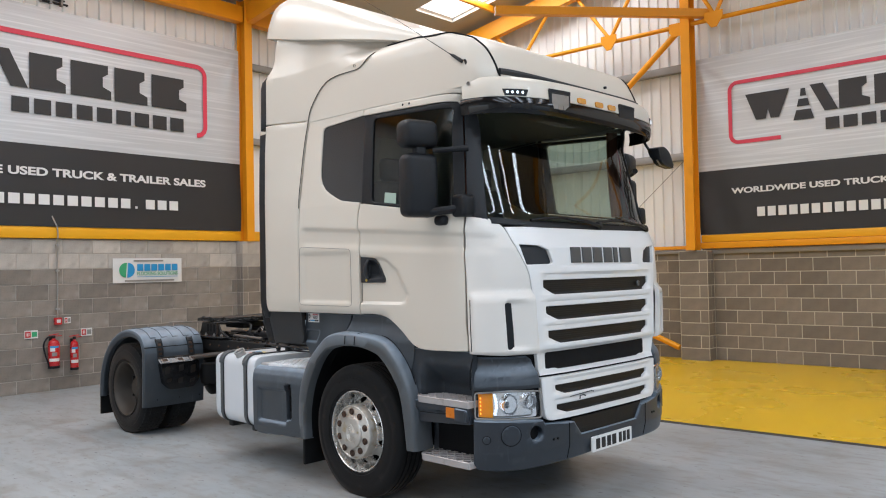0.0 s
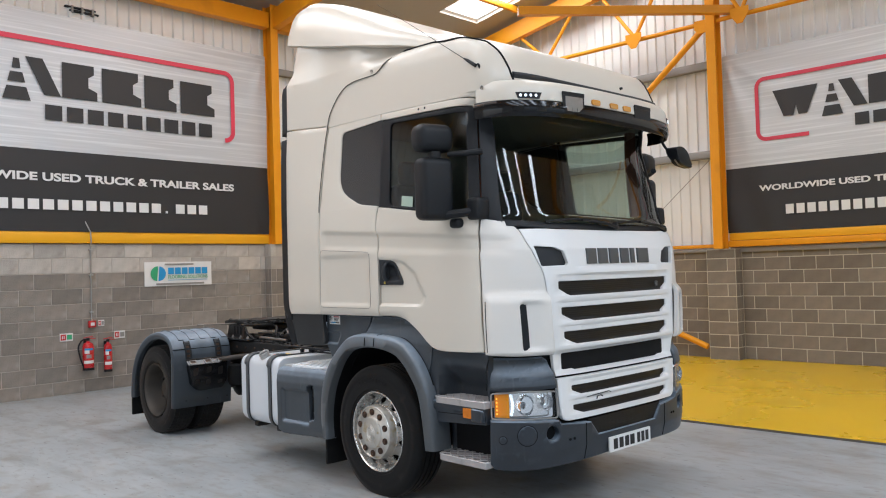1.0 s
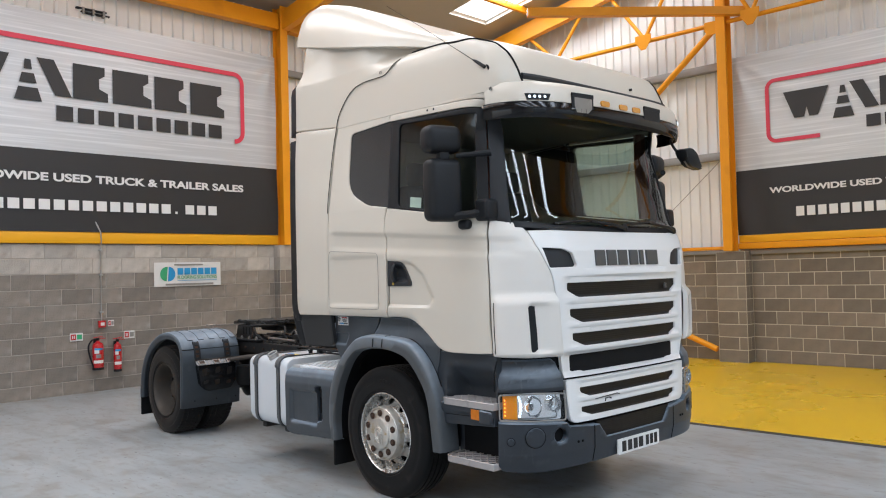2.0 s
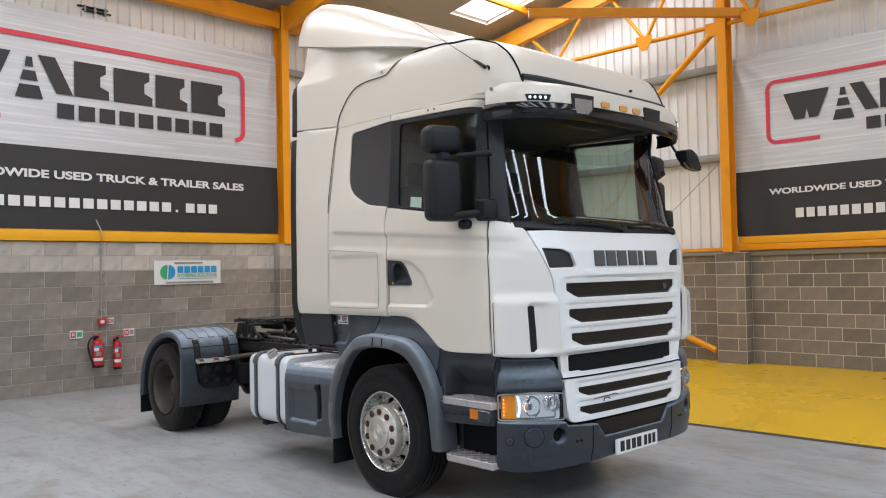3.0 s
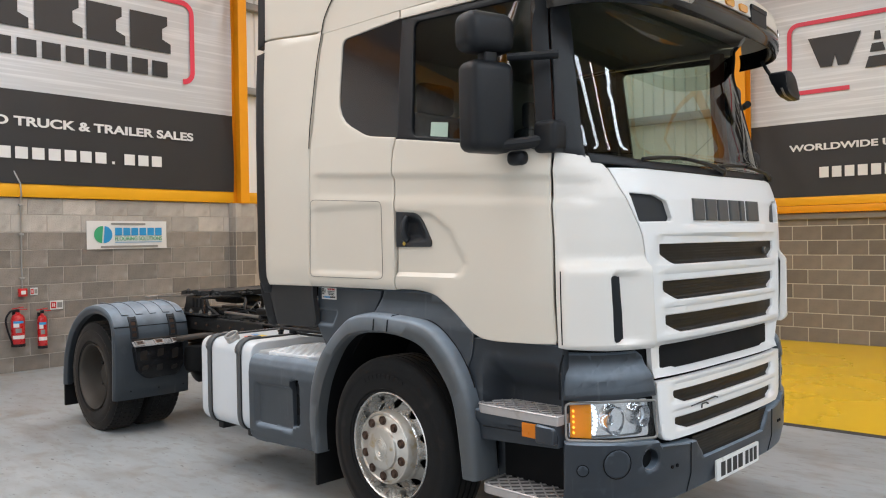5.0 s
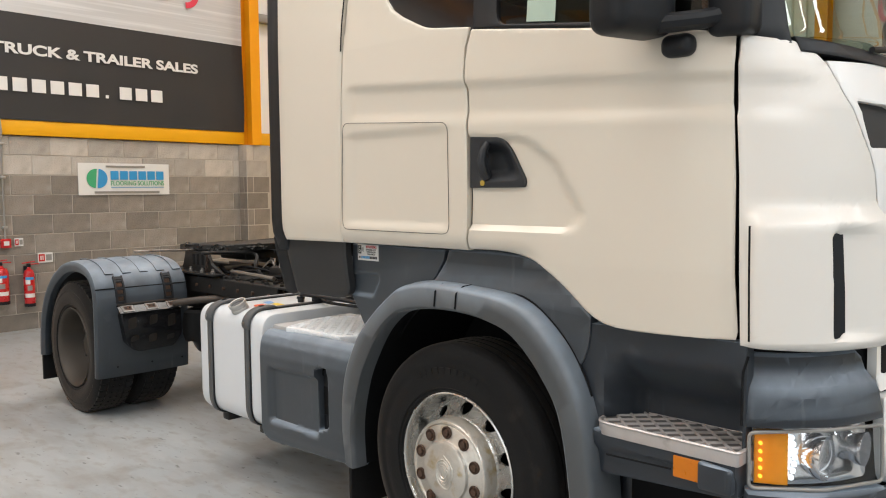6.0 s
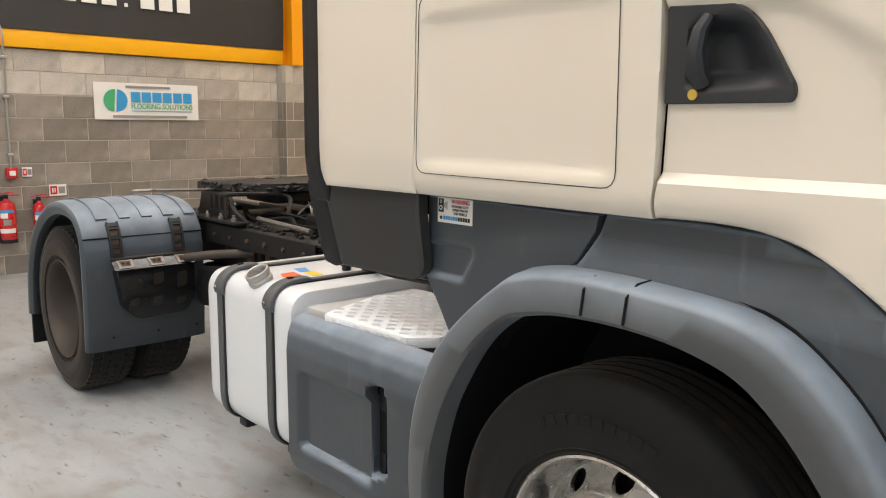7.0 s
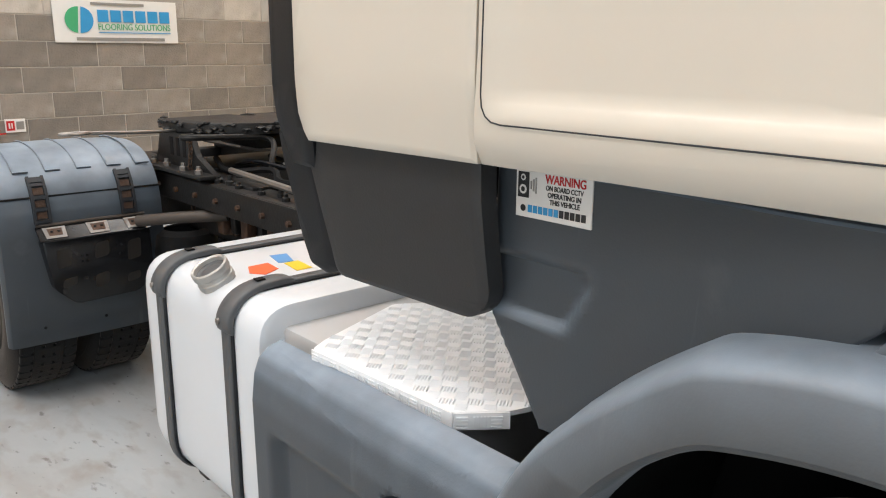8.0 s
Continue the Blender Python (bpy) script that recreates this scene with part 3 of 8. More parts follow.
clad_wall("wall_south_cladding_2", pose(SD1, Y_END, 0, 0, 0, 180), SD1 - SD0, SDH, Z_ROOF + 0.1, "white corrugated steel cladding over the added doorway")
clad_wall("wall_south_cladding_3", pose(SD0, Y_END, 0, 0, 0, 180), SD0 - WX + 0.3, 0, Z_ROOF + 0.1, "white corrugated steel cladding at the far gable")
# the end wall with its two added door openings
bm = bmesh.new()
ys = [Y_END] + [v for d in sorted(ADDED_DOORS) for v in d] + [WY + 0.3]
for i in range(0, len(ys), 2):
    add_box(bm, (X_END, ys[i], 0), (X_END + 0.2, ys[i + 1], 5.1))
add_box(bm, (X_END, Y_END, 5.1), (X_END + 0.2, WY + 0.3, roof_z(X_END) + 0.3))
solid("wall_east", bm, "cladding", "pale cladding wall with two assumed, unseen loading doors", "wall", kind="structure")
# solid backs behind the cladding
solid("wall_west", box((WX - 0.45, Y_END, -0.3), (WX - 0.16, WY + 0.45, EAVES + 0.3)), "block_wall", "outer wall behind the cladding", "wall", kind="structure")
bm = prism_v([(WX - 0.45, -0.3), (X_END, -0.3), (X_END, roof_z(X_END) + 0.3), (RIDGE_X, Z_ROOF + 0.3), (WX - 0.45, EAVES + 0.3)], WY + 0.16, WY + 0.45)
solid("wall_north", bm, "block_wall", "outer gable wall behind the cladding", "wall", kind="structure")
bm = prism_v([(WX - 0.45, -0.3), (SD0, -0.3), (SD0, SDH), (SD1, SDH), (SD1, -0.3), (X_END, -0.3), (X_END, roof_z(X_END) + 0.3), (RIDGE_X, Z_ROOF + 0.3), (WX - 0.45, EAVES + 0.3)], Y_END - 0.3, Y_END - 0.02)
solid("wall_south", bm, "block_wall", "outer gable wall with an added, unseen doorway at the far end", "wall", kind="structure")


def roof_slope(x0, x1, name):
    """One roof slope with openings for the rooflights, cut from strips."""
    bm = bmesh.new()
    holes = [h for h in ROOFLIGHTS if x0 <= (h[0] + h[2 - 1]) / 2 <= x1]
    xs = sorted({x0, x1, *(v for h in holes for v in h[:2])})
    ys2 = sorted({Y_END - 0.3, WY + 0.45, *(v for h in holes for v in h[2:])})
    for xa, xb in zip(xs, xs[1:]):
        for ya, yb in zip(ys2, ys2[1:]):
            if any(h[0] <= xa and xb <= h[1] and h[2] <= ya and yb <= h[3] for h in holes):
                continue
            cs = [(xa, ya), (xb, ya), (xb, yb), (xa, yb)]
            lo = [bm.verts.new((x, y, roof_z(x))) for x, y in cs]
            hi = [bm.verts.new((x, y, roof_z(x) + 0.12)) for x, y in cs]
            bm.faces.new(lo[::-1]), bm.faces.new(hi)
            for k in range(4):
                bm.faces.new((lo[k], lo[(k + 1) % 4], hi[(k + 1) % 4], hi[k]))
    bmesh.ops.remove_doubles(bm, verts=bm.verts, dist=0.001)
    return solid(name, bm, "roof_sheet", "pale lined roof slope with long rooflight openings", "ceiling", kind="structure")


for x0, x1, y0, y1 in ROOFLIGHTS:
    bm = bmesh.new()
    for dz in (0.10, 0.115):
        bm.faces.new([bm.verts.new((x, y, roof_z(x) + dz)) for x, y in ((x0 - 0.02, y0 - 0.02), (x1 + 0.02, y0 - 0.02), (x1 + 0.02, y1 + 0.02), (x0 - 0.02, y1 + 0.02))])
    tagged(new("rooflight", finish("rooflight", bm, "rooflight")), "translucent white rooflight sheet glowing with daylight", "rooflight", "rooflights", "structure")
roof_slope(WX - 0.45, RIDGE_X, "ceiling_west")
roof_slope(RIDGE_X, X_END + 0.2, "ceiling_east")


def block_field(parent, m, u0, u1, top, pitch, rise, z0, even, odd, face="block", pale_from=99, seed=1, joint=0.011, name="block"):
    """Concrete blocks in running bond as parts of a wall. Local x along the wall, -y out of it, z up."""
    shared = {}
    rnd = random.Random(seed)

    def mesh_for(w, h, material):
        key = (round(w, 3), round(h, 3), material)
        if key not in shared:
            shared[key] = finish(name, box((0, -0.003, 0), (w, 0.09, h), 0.003, seg=1), material)
        return shared[key]

    c = 0
    while z0 + c * rise < top - 0.04:
        za, zb = max(0.002, z0 + c * rise + joint / 2), min(top, z0 + (c + 1) * rise) - joint / 2
        off = odd if c % 2 else even
        k = math.floor((u0 - off) / pitch)
        while k * pitch + off < u1:
            a, b = max(u0, k * pitch + off) + joint / 2, min(u1, (k + 1) * pitch + off) - joint / 2
            k += 1
            if b - a < 0.03 or zb - za < 0.03:
                continue
            ob = new(name, mesh_for(b - a, zb - za, "block_pale" if c >= pale_from else face))
            ob.parent = parent
            ob.matrix_local = m @ pose(a, rnd.uniform(-0.001, 0.001), za)
        c += 1


# columns and rails
def i_column(name, x, y, z0, z1, w, d, turn, label):
    t = 0.014
    bmc = bmesh.new()
    for lo, hi in (((-w / 2, -d / 2, z0), (w / 2, -d / 2 + t, z1)), ((-w / 2, d / 2 - t, z0), (w / 2, d / 2, z1)), ((-t / 2, -d / 2 + t, z0), (t / 2, d / 2 - t, z1))):
        add_box(bmc, lo, hi, 0.003, seg=1)
    bmesh.ops.transform(bmc, matrix=pose(x, y, 0, 0, 0, turn), verts=bmc.verts)
    return solid(name, bmc, "orange", label, "steel column", "hall columns", kind="structure")


i_column("column_1", -7.99, 3.415, LEFT_TOP, EAVES, 0.165, 0.26, 90, "orange painted steel column standing on blockwork")
i_column("column_2", -1.49, 8.58, RIGHT_TOP + 0.03, roof_z(-1.49), 0.17, 0.26, 0, "orange painted steel column at the gable wall")
i_column("column_3", 4.6, 8.58, RIGHT_TOP + 0.03, roof_z(4.6), 0.17, 0.26, 0, "orange painted steel column at the gable wall")
i_column("column_4", -7.99, -3.2, LEFT_TOP, EAVES, 0.165, 0.26, 90, "orange painted steel column standing on blockwork")
i_column("column_5", -7.99, -9.5, LEFT_TOP, EAVES, 0.165, 0.26, 90, "orange painted steel column standing on blockwork")


def rail(name, lo, hi, material, label):
    return solid(name, box(lo, hi, 0.008), material, label, "steel rail", kind="structure")


rail("rail_west", (WX - 0.06, -3.08, 2.372), (WX + 0.05, 3.33, 2.555), "orange_rail", "yellow-orange steel rail under the banner")
rail("rail_west_2", (WX - 0.06, 3.6, 2.372), (WX + 0.05, WY + 0.1, 2.555), "orange_rail", "yellow-orange steel rail on the block wall")
rail("rail_north", (-1.40, WY - 0.13, 2.035), (4.47, WY - 0.02, 2.145), "orange", "orange steel rail on the gable blockwork")
rail("rail_north_upper", (-1.40, WY - 0.09, 2.15), (4.47, WY + 0.0, 2.285), "orange_rail", "yellow-orange steel rail under the banner")
rail("rail_north_2", (WX, WY - 0.10, 2.035), (-1.58, WY + 0.0, 2.10), "orange", "orange steel rail on the gable blockwork")
rail("sill_north", (WX, WY - 0.06, 1.955), (-1.58, WY + 0.1, 2.03), "girt", "grey metal sill flashing on top of blockwork")
rail("sill_north_2", (-1.40, WY - 0.06, 1.935), (X_END, WY + 0.1, 2.03), "girt", "grey metal sill flashing on top of blockwork")
for z in (3.78, 5.45):
    rail("girt_north", (WX, WY - 0.06, z - 0.07), (-1.58, WY + 0.09, z + 0.07), "girt", "grey galvanised sheeting rail across the cladding")
for z in (4.3, 5.75):
    rail("girt_west", (WX - 0.12, 3.6, z - 0.06), (WX + 0.02, WY, z + 0.06), "girt", "grey galvanised sheeting rail across the cladding")
# eaves beam and rafters
rail("eaves_beam", (-8.1, Y_END, 6.50), (-7.90, 3.33, 6.80), "orange", "orange painted steel eaves beam")
rail("eaves_beam_2", (-8.1, 3.59, 6.50), (-7.90, WY, 6.80), "orange", "orange painted steel eaves beam")


def bar(name, a, b, r, label, flat=None):
    if flat:
        a, b = Vector(a), Vector(b)
        L = (b - a).length
        bmf = box((-flat[0] / 2, -flat[1] / 2, 0), (flat[0] / 2, flat[1] / 2, L), 0.004, seg=1)
        q = (b - a).to_track_quat("Z", "Y").to_matrix().to_4x4()
        bmesh.ops.transform(bmf, matrix=Matrix.Translation(a) @ q, verts=bmf.verts)
        return solid(name, bmf, "orange", label, "steel member", kind="structure")
    return solid(name, tube([a, b], r, 12), "orange", label, "steel member", kind="structure")


for y in (8.5, 3.46, -3.2, -9.5):
    for xa, xb in ((-7.9, RIDGE_X), (X_END - 0.1, RIDGE_X)):
        bar("rafter", (xa, y, roof_z(xa) - 0.32), (xb, y, roof_z(xb) - 0.32), 0, "orange painted steel rafter under the roof", (0.16, 0.36))
for x in (-5.6, -2.9, -0.2, 2.5):
    rail("purlin", (x - 0.04, Y_END, roof_z(x) - 0.14), (x + 0.04, WY, roof_z(x) - 0.01), "orange", "orange painted roof purlin")
# gable lattice truss
TZ, TY = 6.17, 8.55
bar("truss_chord", (-7.9, TY, TZ), (-1.58, TY, TZ), 0.042, "orange tubular truss chord")
bar("truss_chord", (-1.40, TY, TZ), (X_END, TY, TZ), 0.042, "orange tubular truss chord")
node_x = [-5.2, -3.07, -0.95, 1.2, 3.3]
for x in node_x:
    bar("truss_web", (x, TY, TZ + 0.05), (x - 0.85, TY, roof_z(x - 0.85) - 0.3), 0.036, "orange truss web member")
    bar("truss_web", (x, TY, TZ + 0.05), (x + 0.85, TY, roof_z(x + 0.85) - 0.3), 0.036, "orange truss web member")
    solid("gusset_plate", prism_v([(x - 0.17, TZ + 0.12), (x + 0.17, TZ + 0.12), (x + 0.17, TZ + 0.0), (x + 0.05, TZ - 0.17), (x - 0.05, TZ - 0.17), (x - 0.17, TZ + 0.0)], TY - 0.075, TY - 0.06), "orange", "orange bolted gusset plate", "steel member", kind="structure")
bar("knee_brace", (-1.60, 8.55, 6.13), (-3.05, 8.55, 4.93), 0.058, "orange tubular brace from column to wall")
bar("knee_brace", (-1.8, 8.55, 0.22), (-3.6, 8.55, 0.95), 0.055, "orange tubular brace low on the wall")
bar("plan_brace", (-1.07, 8.67, 6.31), (-3.76, 5.73, 6.31), 0, "orange flat beam running diagonally under the roof", (0.14, 0.15))
solid("gusset_plate", prism_v(rounded([(-1.80, 6.22), (-1.58, 6.22), (-1.58, 5.98), (-1.72, 5.98), (-1.80, 6.06)], 0.02), 8.47, 8.485), "orange", "orange bolted end plate of the knee brace", "steel member", kind="structure")

# blockwork: joined rest first
solid("blockwork_west_rest", box((WX - 0.15, Y_END, 0), (WX, -2.25, LEFT_TOP)), "block_wall", "grey concrete block wall", "wall", kind="structure")
solid("blockwork_north_rest", box((2.25, WY, 0), (X_END, WY + 0.15, RIGHT_TOP)), "block_wall", "brown-grey concrete block wall", "wall", kind="structure")
west = solid("blockwork_west", box((WX - 0.15, -2.25, 0), (WX - 0.003, WY, LEFT_TOP)), "mortar_grey", "grey concrete block wall with two pale top courses", "wall", kind="structure")
north = solid("blockwork_north", box((WX, WY + 0.003, 0), (2.25, WY + 0.15, RIGHT_TOP)), "mortar", "brown-grey concrete block wall with cream mortar", "wall", kind="structure")
pil_w = solid("pilaster_west", box((WX + 0.0, 3.26, 0), (WX + 0.20, 3.66, LEFT_TOP)), "mortar_grey", "grey block pilaster under the steel column", "wall", kind="structure")
pil_n = solid("pilaster_north", box((-1.76, WY - 0.28, 0), (-1.22, WY, RIGHT_TOP + 0.02)), "mortar", "brown-grey block pilaster under the steel column", "wall", kind="structure")


def banner(name, m, w, h, black, label):
    """A hanging vinyl banner; local x along the wall, -y towards the room, z up from its lower edge."""
    b = thing(name, label, "banner", m, "advertising banners")

    def sheet(z0, z1):
        def fn(x, z, d):
            e = min(x, w - x)
            fold = 0.010 * math.sin(x * 2.1 + 0.7) * math.sin(z * 0.9 + 0.4) + 0.016 * math.exp(-e * 3) * math.sin(z * 3.1 + x * 5)
            for cx in (0.0, w):
                r, a = math.hypot(x - cx, h - z), math.atan2(h - z, abs(x - cx) + 1e-6)
                fold += 0.028 * math.exp(-r * 1.1) * min(1, r * 6) * math.sin(a * 11 + 0.5)
            fold += 0.006 * math.sin(x * 9 + 2 * math.sin(z * 1.3)) * math.exp(-(z - 0.2) ** 2 * 3)
            return (x, d - 0.006 - 0.5 * (fold + abs(fold)), z)
        return patch([(0, z0), (w, z0), (w, z1), (0, z1)], fn, 0.05, depth=0.006, lip=0)
    part("upper_sheet", sheet(black, h), "banner_silver", b, "silver-grey brushed vinyl")
    part("lower_sheet", sheet(0, black - 0.001), "banner_black", b, "black vinyl")
    return b


def ribbon(pts, width, y):
    """A flat band along (x, z) points, 3 mm thick."""
    bm = bmesh.new()
    pts = [Vector(p) for p in pts]
    rows = []
    for i, p in enumerate(pts):
        d = (pts[min(i + 1, len(pts) - 1)] - pts[max(i - 1, 0)]).normalized()
        nrm = Vector((-d.y, d.x)) * width / 2
        rows.append([bm.verts.new((q.x, yy, q.y)) for yy in (y, y + 0.003) for q in (p - nrm, p + nrm)])
    for a, b in zip(rows, rows[1:]):
        for i, j in ((0, 1), (1, 3), (3, 2), (2, 0)):
            bm.faces.new((a[i], a[j], b[j], b[i]))
    return bm


def mark(parent, x0, z0, k, fx0, fx1, fz0, fz1, end):
    """The firm's mark as plain blocks; (x0, z0) is the foot of its large row, k its scale; a red outline runs round it."""
    y = -0.030

    def q(lo, hi, za, zb, slant=0.0):
        return [(x0 + k * lo, z0 + k * za), (x0 + k * hi, z0 + k * za), (x0 + k * (hi + slant), z0 + k * zb), (x0 + k * (lo + slant), z0 + k * zb)]
    shapes = [[(x0 + k * a, z0 + k * b) for a, b in ((0.12, 0.56), (0.33, 0.0), (0.53, 0.0), (0.58, 0.2), (0.63, 0.0), (0.80, 0.0), (1.02, 0.56))]]
    for zz, half, hh in ((-0.12, 0.20, 0.2), (0.15, 0.125, 0.15), (0.36, 0.06, 0.15)):
        shapes.append([(x0 + k * (1.28 - half), z0 + k * zz), (x0 + k * (1.28 + half), z0 + k * zz), (x0 + k * (1.28 + half * 0.70), z0 + k * (zz + hh)), (x0 + k * (1.28 - half * 0.70), z0 + k * (zz + hh))])
    shapes.append(q(1.68, 1.93, 0, 0.56, -0.27))
    for lo, hi in ((1.95, 2.50), (2.58, 3.24), (3.30, 3.88), (3.96, 4.62)):
        shapes.append([(x0 + k * a, z0 + k * b) for a, b in ((lo, 0), (hi, 0), (hi, 0.14), (hi - 0.14, 0.2), (hi - 0.14, 0.36), (hi - 0.05, 0.42), (hi - 0.05, 0.56), (lo, 0.56))])
    for i in range(9):
        lo = 1.69 + i * 0.327
        shapes.append(q(lo, lo + 0.255, -0.38, -0.145))
    for sh in shapes:
        part("letter_block", prism_v(sh, y, y + 0.004), "banner_black", parent, "plain dark block of the printed mark")
    r = 0.17 * k
    pts = [(fx0 + end[0], fz0), (fx0 + r, fz0)] + arc(fx0 + r, fz0 + r, r, 270, 180) + arc(fx0 + r, fz1 - r, r, 180, 90) + arc(fx1 - r, fz1 - r, r, 90, 0) + arc(fx1 - r, fz0 + end[1] + r, r, 0, -90)
    part("outline", ribbon(pts, 0.080 * k, y), "banner_red", parent, "red printed outline")


def word_blocks(parent, x0, x1, z0, z1, n, material):
    step = (x1 - x0) / n
    for i in range(n):
        if i == n - 4:
            part("letter_block", prism_v([(x0 + i * step + 0.03, z0), (x0 + i * step + 0.07, z0), (x0 + i * step + 0.07, z0 + 0.04), (x0 + i * step + 0.03, z0 + 0.04)], -0.030, -0.026), material, parent)
            continue
        a, b = x0 + i * step, x0 + (i + 0.84) * step
        sh = [(a, z0), (b - 0.10 * step, z0), (b - 0.10 * step, z1), (a, z1)]
        part("letter_block", prism_v(sh, -0.030, -0.026), material, parent)


STAND = Matrix.Rotation(radians(90), 4, "X")
bw = banner("banner", pose(WX + 0.055, -3.0, 2.556, 0, 0, 90), 6.32, 3.42, 1.265, "silver and black vinyl advertising banner with a red outline")
mark(bw, 0.583, 2.115, 1.0, 0.36, 5.58, 1.68, 2.955, (1.1, 0.03))
text_mesh("WORLDWIDE USED TRUCK & TRAILER SALES", 0.170, pose(0.60, -0.026, 0.785) @ STAND, "banner_white", bw, bold=0.0056, width=4.97)
word_blocks(bw, 0.90, 5.07, 0.335, 0.495, 19, "banner_white")
bn = banner("banner", pose(-1.42, WY - 0.06, 2.29), 5.85, 3.25, 1.165, "silver and black vinyl advertising banner with a red outline")
mark(bn, 0.80, 1.985, 0.84, 0.62, 5.0, 1.63, 2.70, (0.87, 0.03))
text_mesh("WORLDWIDE USED TRUCK & TRAILER SALES", 0.138, pose(0.60, -0.026, 0.718) @ STAND, "banner_white", bn, bold=0.0045, width=4.1)
word_blocks(bn, 1.05, 4.5, 0.285, 0.45, 19, "banner_white")

# small sign on the block wall
sg = thing("wall_sign", "white vinyl wall sign with a green and blue round emblem", "sign", pose(WX + 0.016, 0.85, 1.64, 0, 0, 90))
part("board", patch([(0, 0), (1.255, 0), (1.255, 0.415), (0, 0.415)], lambda x, z, d: (x, d - 0.004 - 0.006 * math.sin(x * 5) ** 2, z), 0.1, depth=0.006, lip=0), "white_sticker", sg)
for a0, mt, dx in ((100, "sign_green", -0.012), (-80, "sign_blue", 0.012)):
    part("emblem", prism_v([(0.24 + dx, 0.215)] + [(0.24 + dx + x, 0.215 + z) for x, z in arc(0, 0, 0.125, a0 - 15, a0 + 165, 14)], -0.018, -0.014), mt, sg, "half of a round emblem")
for i in range(6):
    x = 0.42 + i * 0.128
    part("letter_block", prism_v([(x, 0.2), (x + 0.107, 0.2), (x + 0.107, 0.315), (x, 0.315)], -0.018, -0.014), "sign_blue", sg, "plain blue block of the printed mark")
text_mesh("FLOORING SOLUTIONS", 0.085, pose(0.42, -0.018, 0.125) @ STAND, "sign_green", sg, width=0.75)
part("underline", prism_v([(0.42, 0.095), (1.17, 0.095), (1.17, 0.103), (0.42, 0.103)], -0.018, -0.014), "sign_blue", sg)
part("small_print", prism_v([(0.2, 0.02), (1.1, 0.02), (1.1, 0.05), (0.2, 0.05)], -0.018, -0.014), "girt", sg, "line of print too small to read")
part("small_print", prism_v([(0.36, 0.36), (0.9, 0.36), (0.9, 0.385), (0.36, 0.385)], -0.018, -0.014), "girt", sg, "line of print too small to read")

# fire point on the block wall
def extinguisher(y, zb, h, r, hose):
    e = thing("fire_extinguisher", "red fire extinguisher with a black valve hanging on block wall" if not hose else "red fire extinguisher with a black hose hanging on block wall", "fire extinguisher", pose(WX + 0.03 + r, y, zb), "fire extinguishers")
    part("cylinder", lathe([(0, 0.0), (0, r * 0.9), (0.02, r), (h * 0.72, r), (h * 0.80, r * 0.8), (h * 0.84, r * 0.35), (h * 0.88, r * 0.3), (h * 0.88, 0)], 24, "z"), "red", e)
    part("base", lathe([(-0.004, 0), (-0.004, r * 1.03), (0.035, r * 1.03), (0.035, r)], 24, "z"), "black", e)
    for z0, z1, a0, a1, mt in ((0.50, 0.60, -60, -10, "white_sticker"), (0.60, 0.66, -60, 30, "sign_blue"), (0.20, 0.29, -70, 40, "white_sticker"), (0.36, 0.47, -40, 10, "girt")):
        bml = bmesh.new()
        cols = [[bml.verts.new(((r + 0.0015) * math.cos(radians(a0 + (a1 - a0) * k / 8)), (r + 0.0015) * math.sin(radians(a0 + (a1 - a0) * k / 8)), h * z)) for z in (z0, z1)] for k in range(9)]
        for ca, cb in zip(cols, cols[1:]):
            bml.faces.new((ca[0], cb[0], cb[1], ca[1]))
        part("label_patch", bml, mt, e, "printed label patch")
    part("valve", box((-0.02, -0.02, h * 0.88), (0.02, 0.02, h * 0.96), 0.006), "black", e)
    bmh = bmesh.new()
    add_box(bmh, (-0.012, -0.02, h * 0.93), (0.012, 0.12, h * 0.955), 0.004)
    add_box(bmh, (-0.012, -0.02, h * 0.97), (0.012, 0.13, h * 0.995), 0.004, pose(0, 0, 0, 6))
    part("lever", bmh, "red", e)
    if hose:
        part("hose", tube(smooth_curve([(0, -0.02, h * 0.93), (0.01, -0.10, h * 0.90), (0.01, -0.155, h * 0.7), (0.01, -0.13, h * 0.4), (0.02, -0.09, h * 0.14), (0.02, -0.08, h * 0.05)]), 0.013, 8), "black", e, "black rubber hose")
    part("bracket", box((-r - 0.03, -0.03, h * 0.6), (-r * 0.8, 0.03, h * 0.9), 0.004), "black", e)
    return e


extinguisher(-0.15, 0.36, 0.52, 0.085, True)
extinguisher(0.175, 0.30, 0.54, 0.062, False)


def plate_sign(y, z, w, h, left, label):
    s = thing("safety_sign", label, "sign", pose(WX + 0.014, y, z, 0, 0, 90), "fire point signs")
    part("board", box((0, -0.006, 0), (w, 0, h), 0.002, seg=1), "white_sticker", s)
    a = 0.02 if left else w * 0.55
    part("pictogram", box((w * 0.06, -0.008, h * 0.14), (w * 0.46, -0.0065, h * 0.86)), "red", s, "red panel")
    part("mark", box((w * 0.16, -0.0095, h * 0.3), (w * 0.24, -0.0085, h * 0.7)), "white_sticker", s)
    part("mark", box((w * 0.30, -0.0095, h * 0.3), (w * 0.36, -0.0085, h * 0.7)), "white_sticker", s)
    part("print", box((w * 0.54, -0.008, h * 0.2), (w * 0.92, -0.0065, h * 0.8)), "sign_green" if left else "girt", s, "panel of small print")


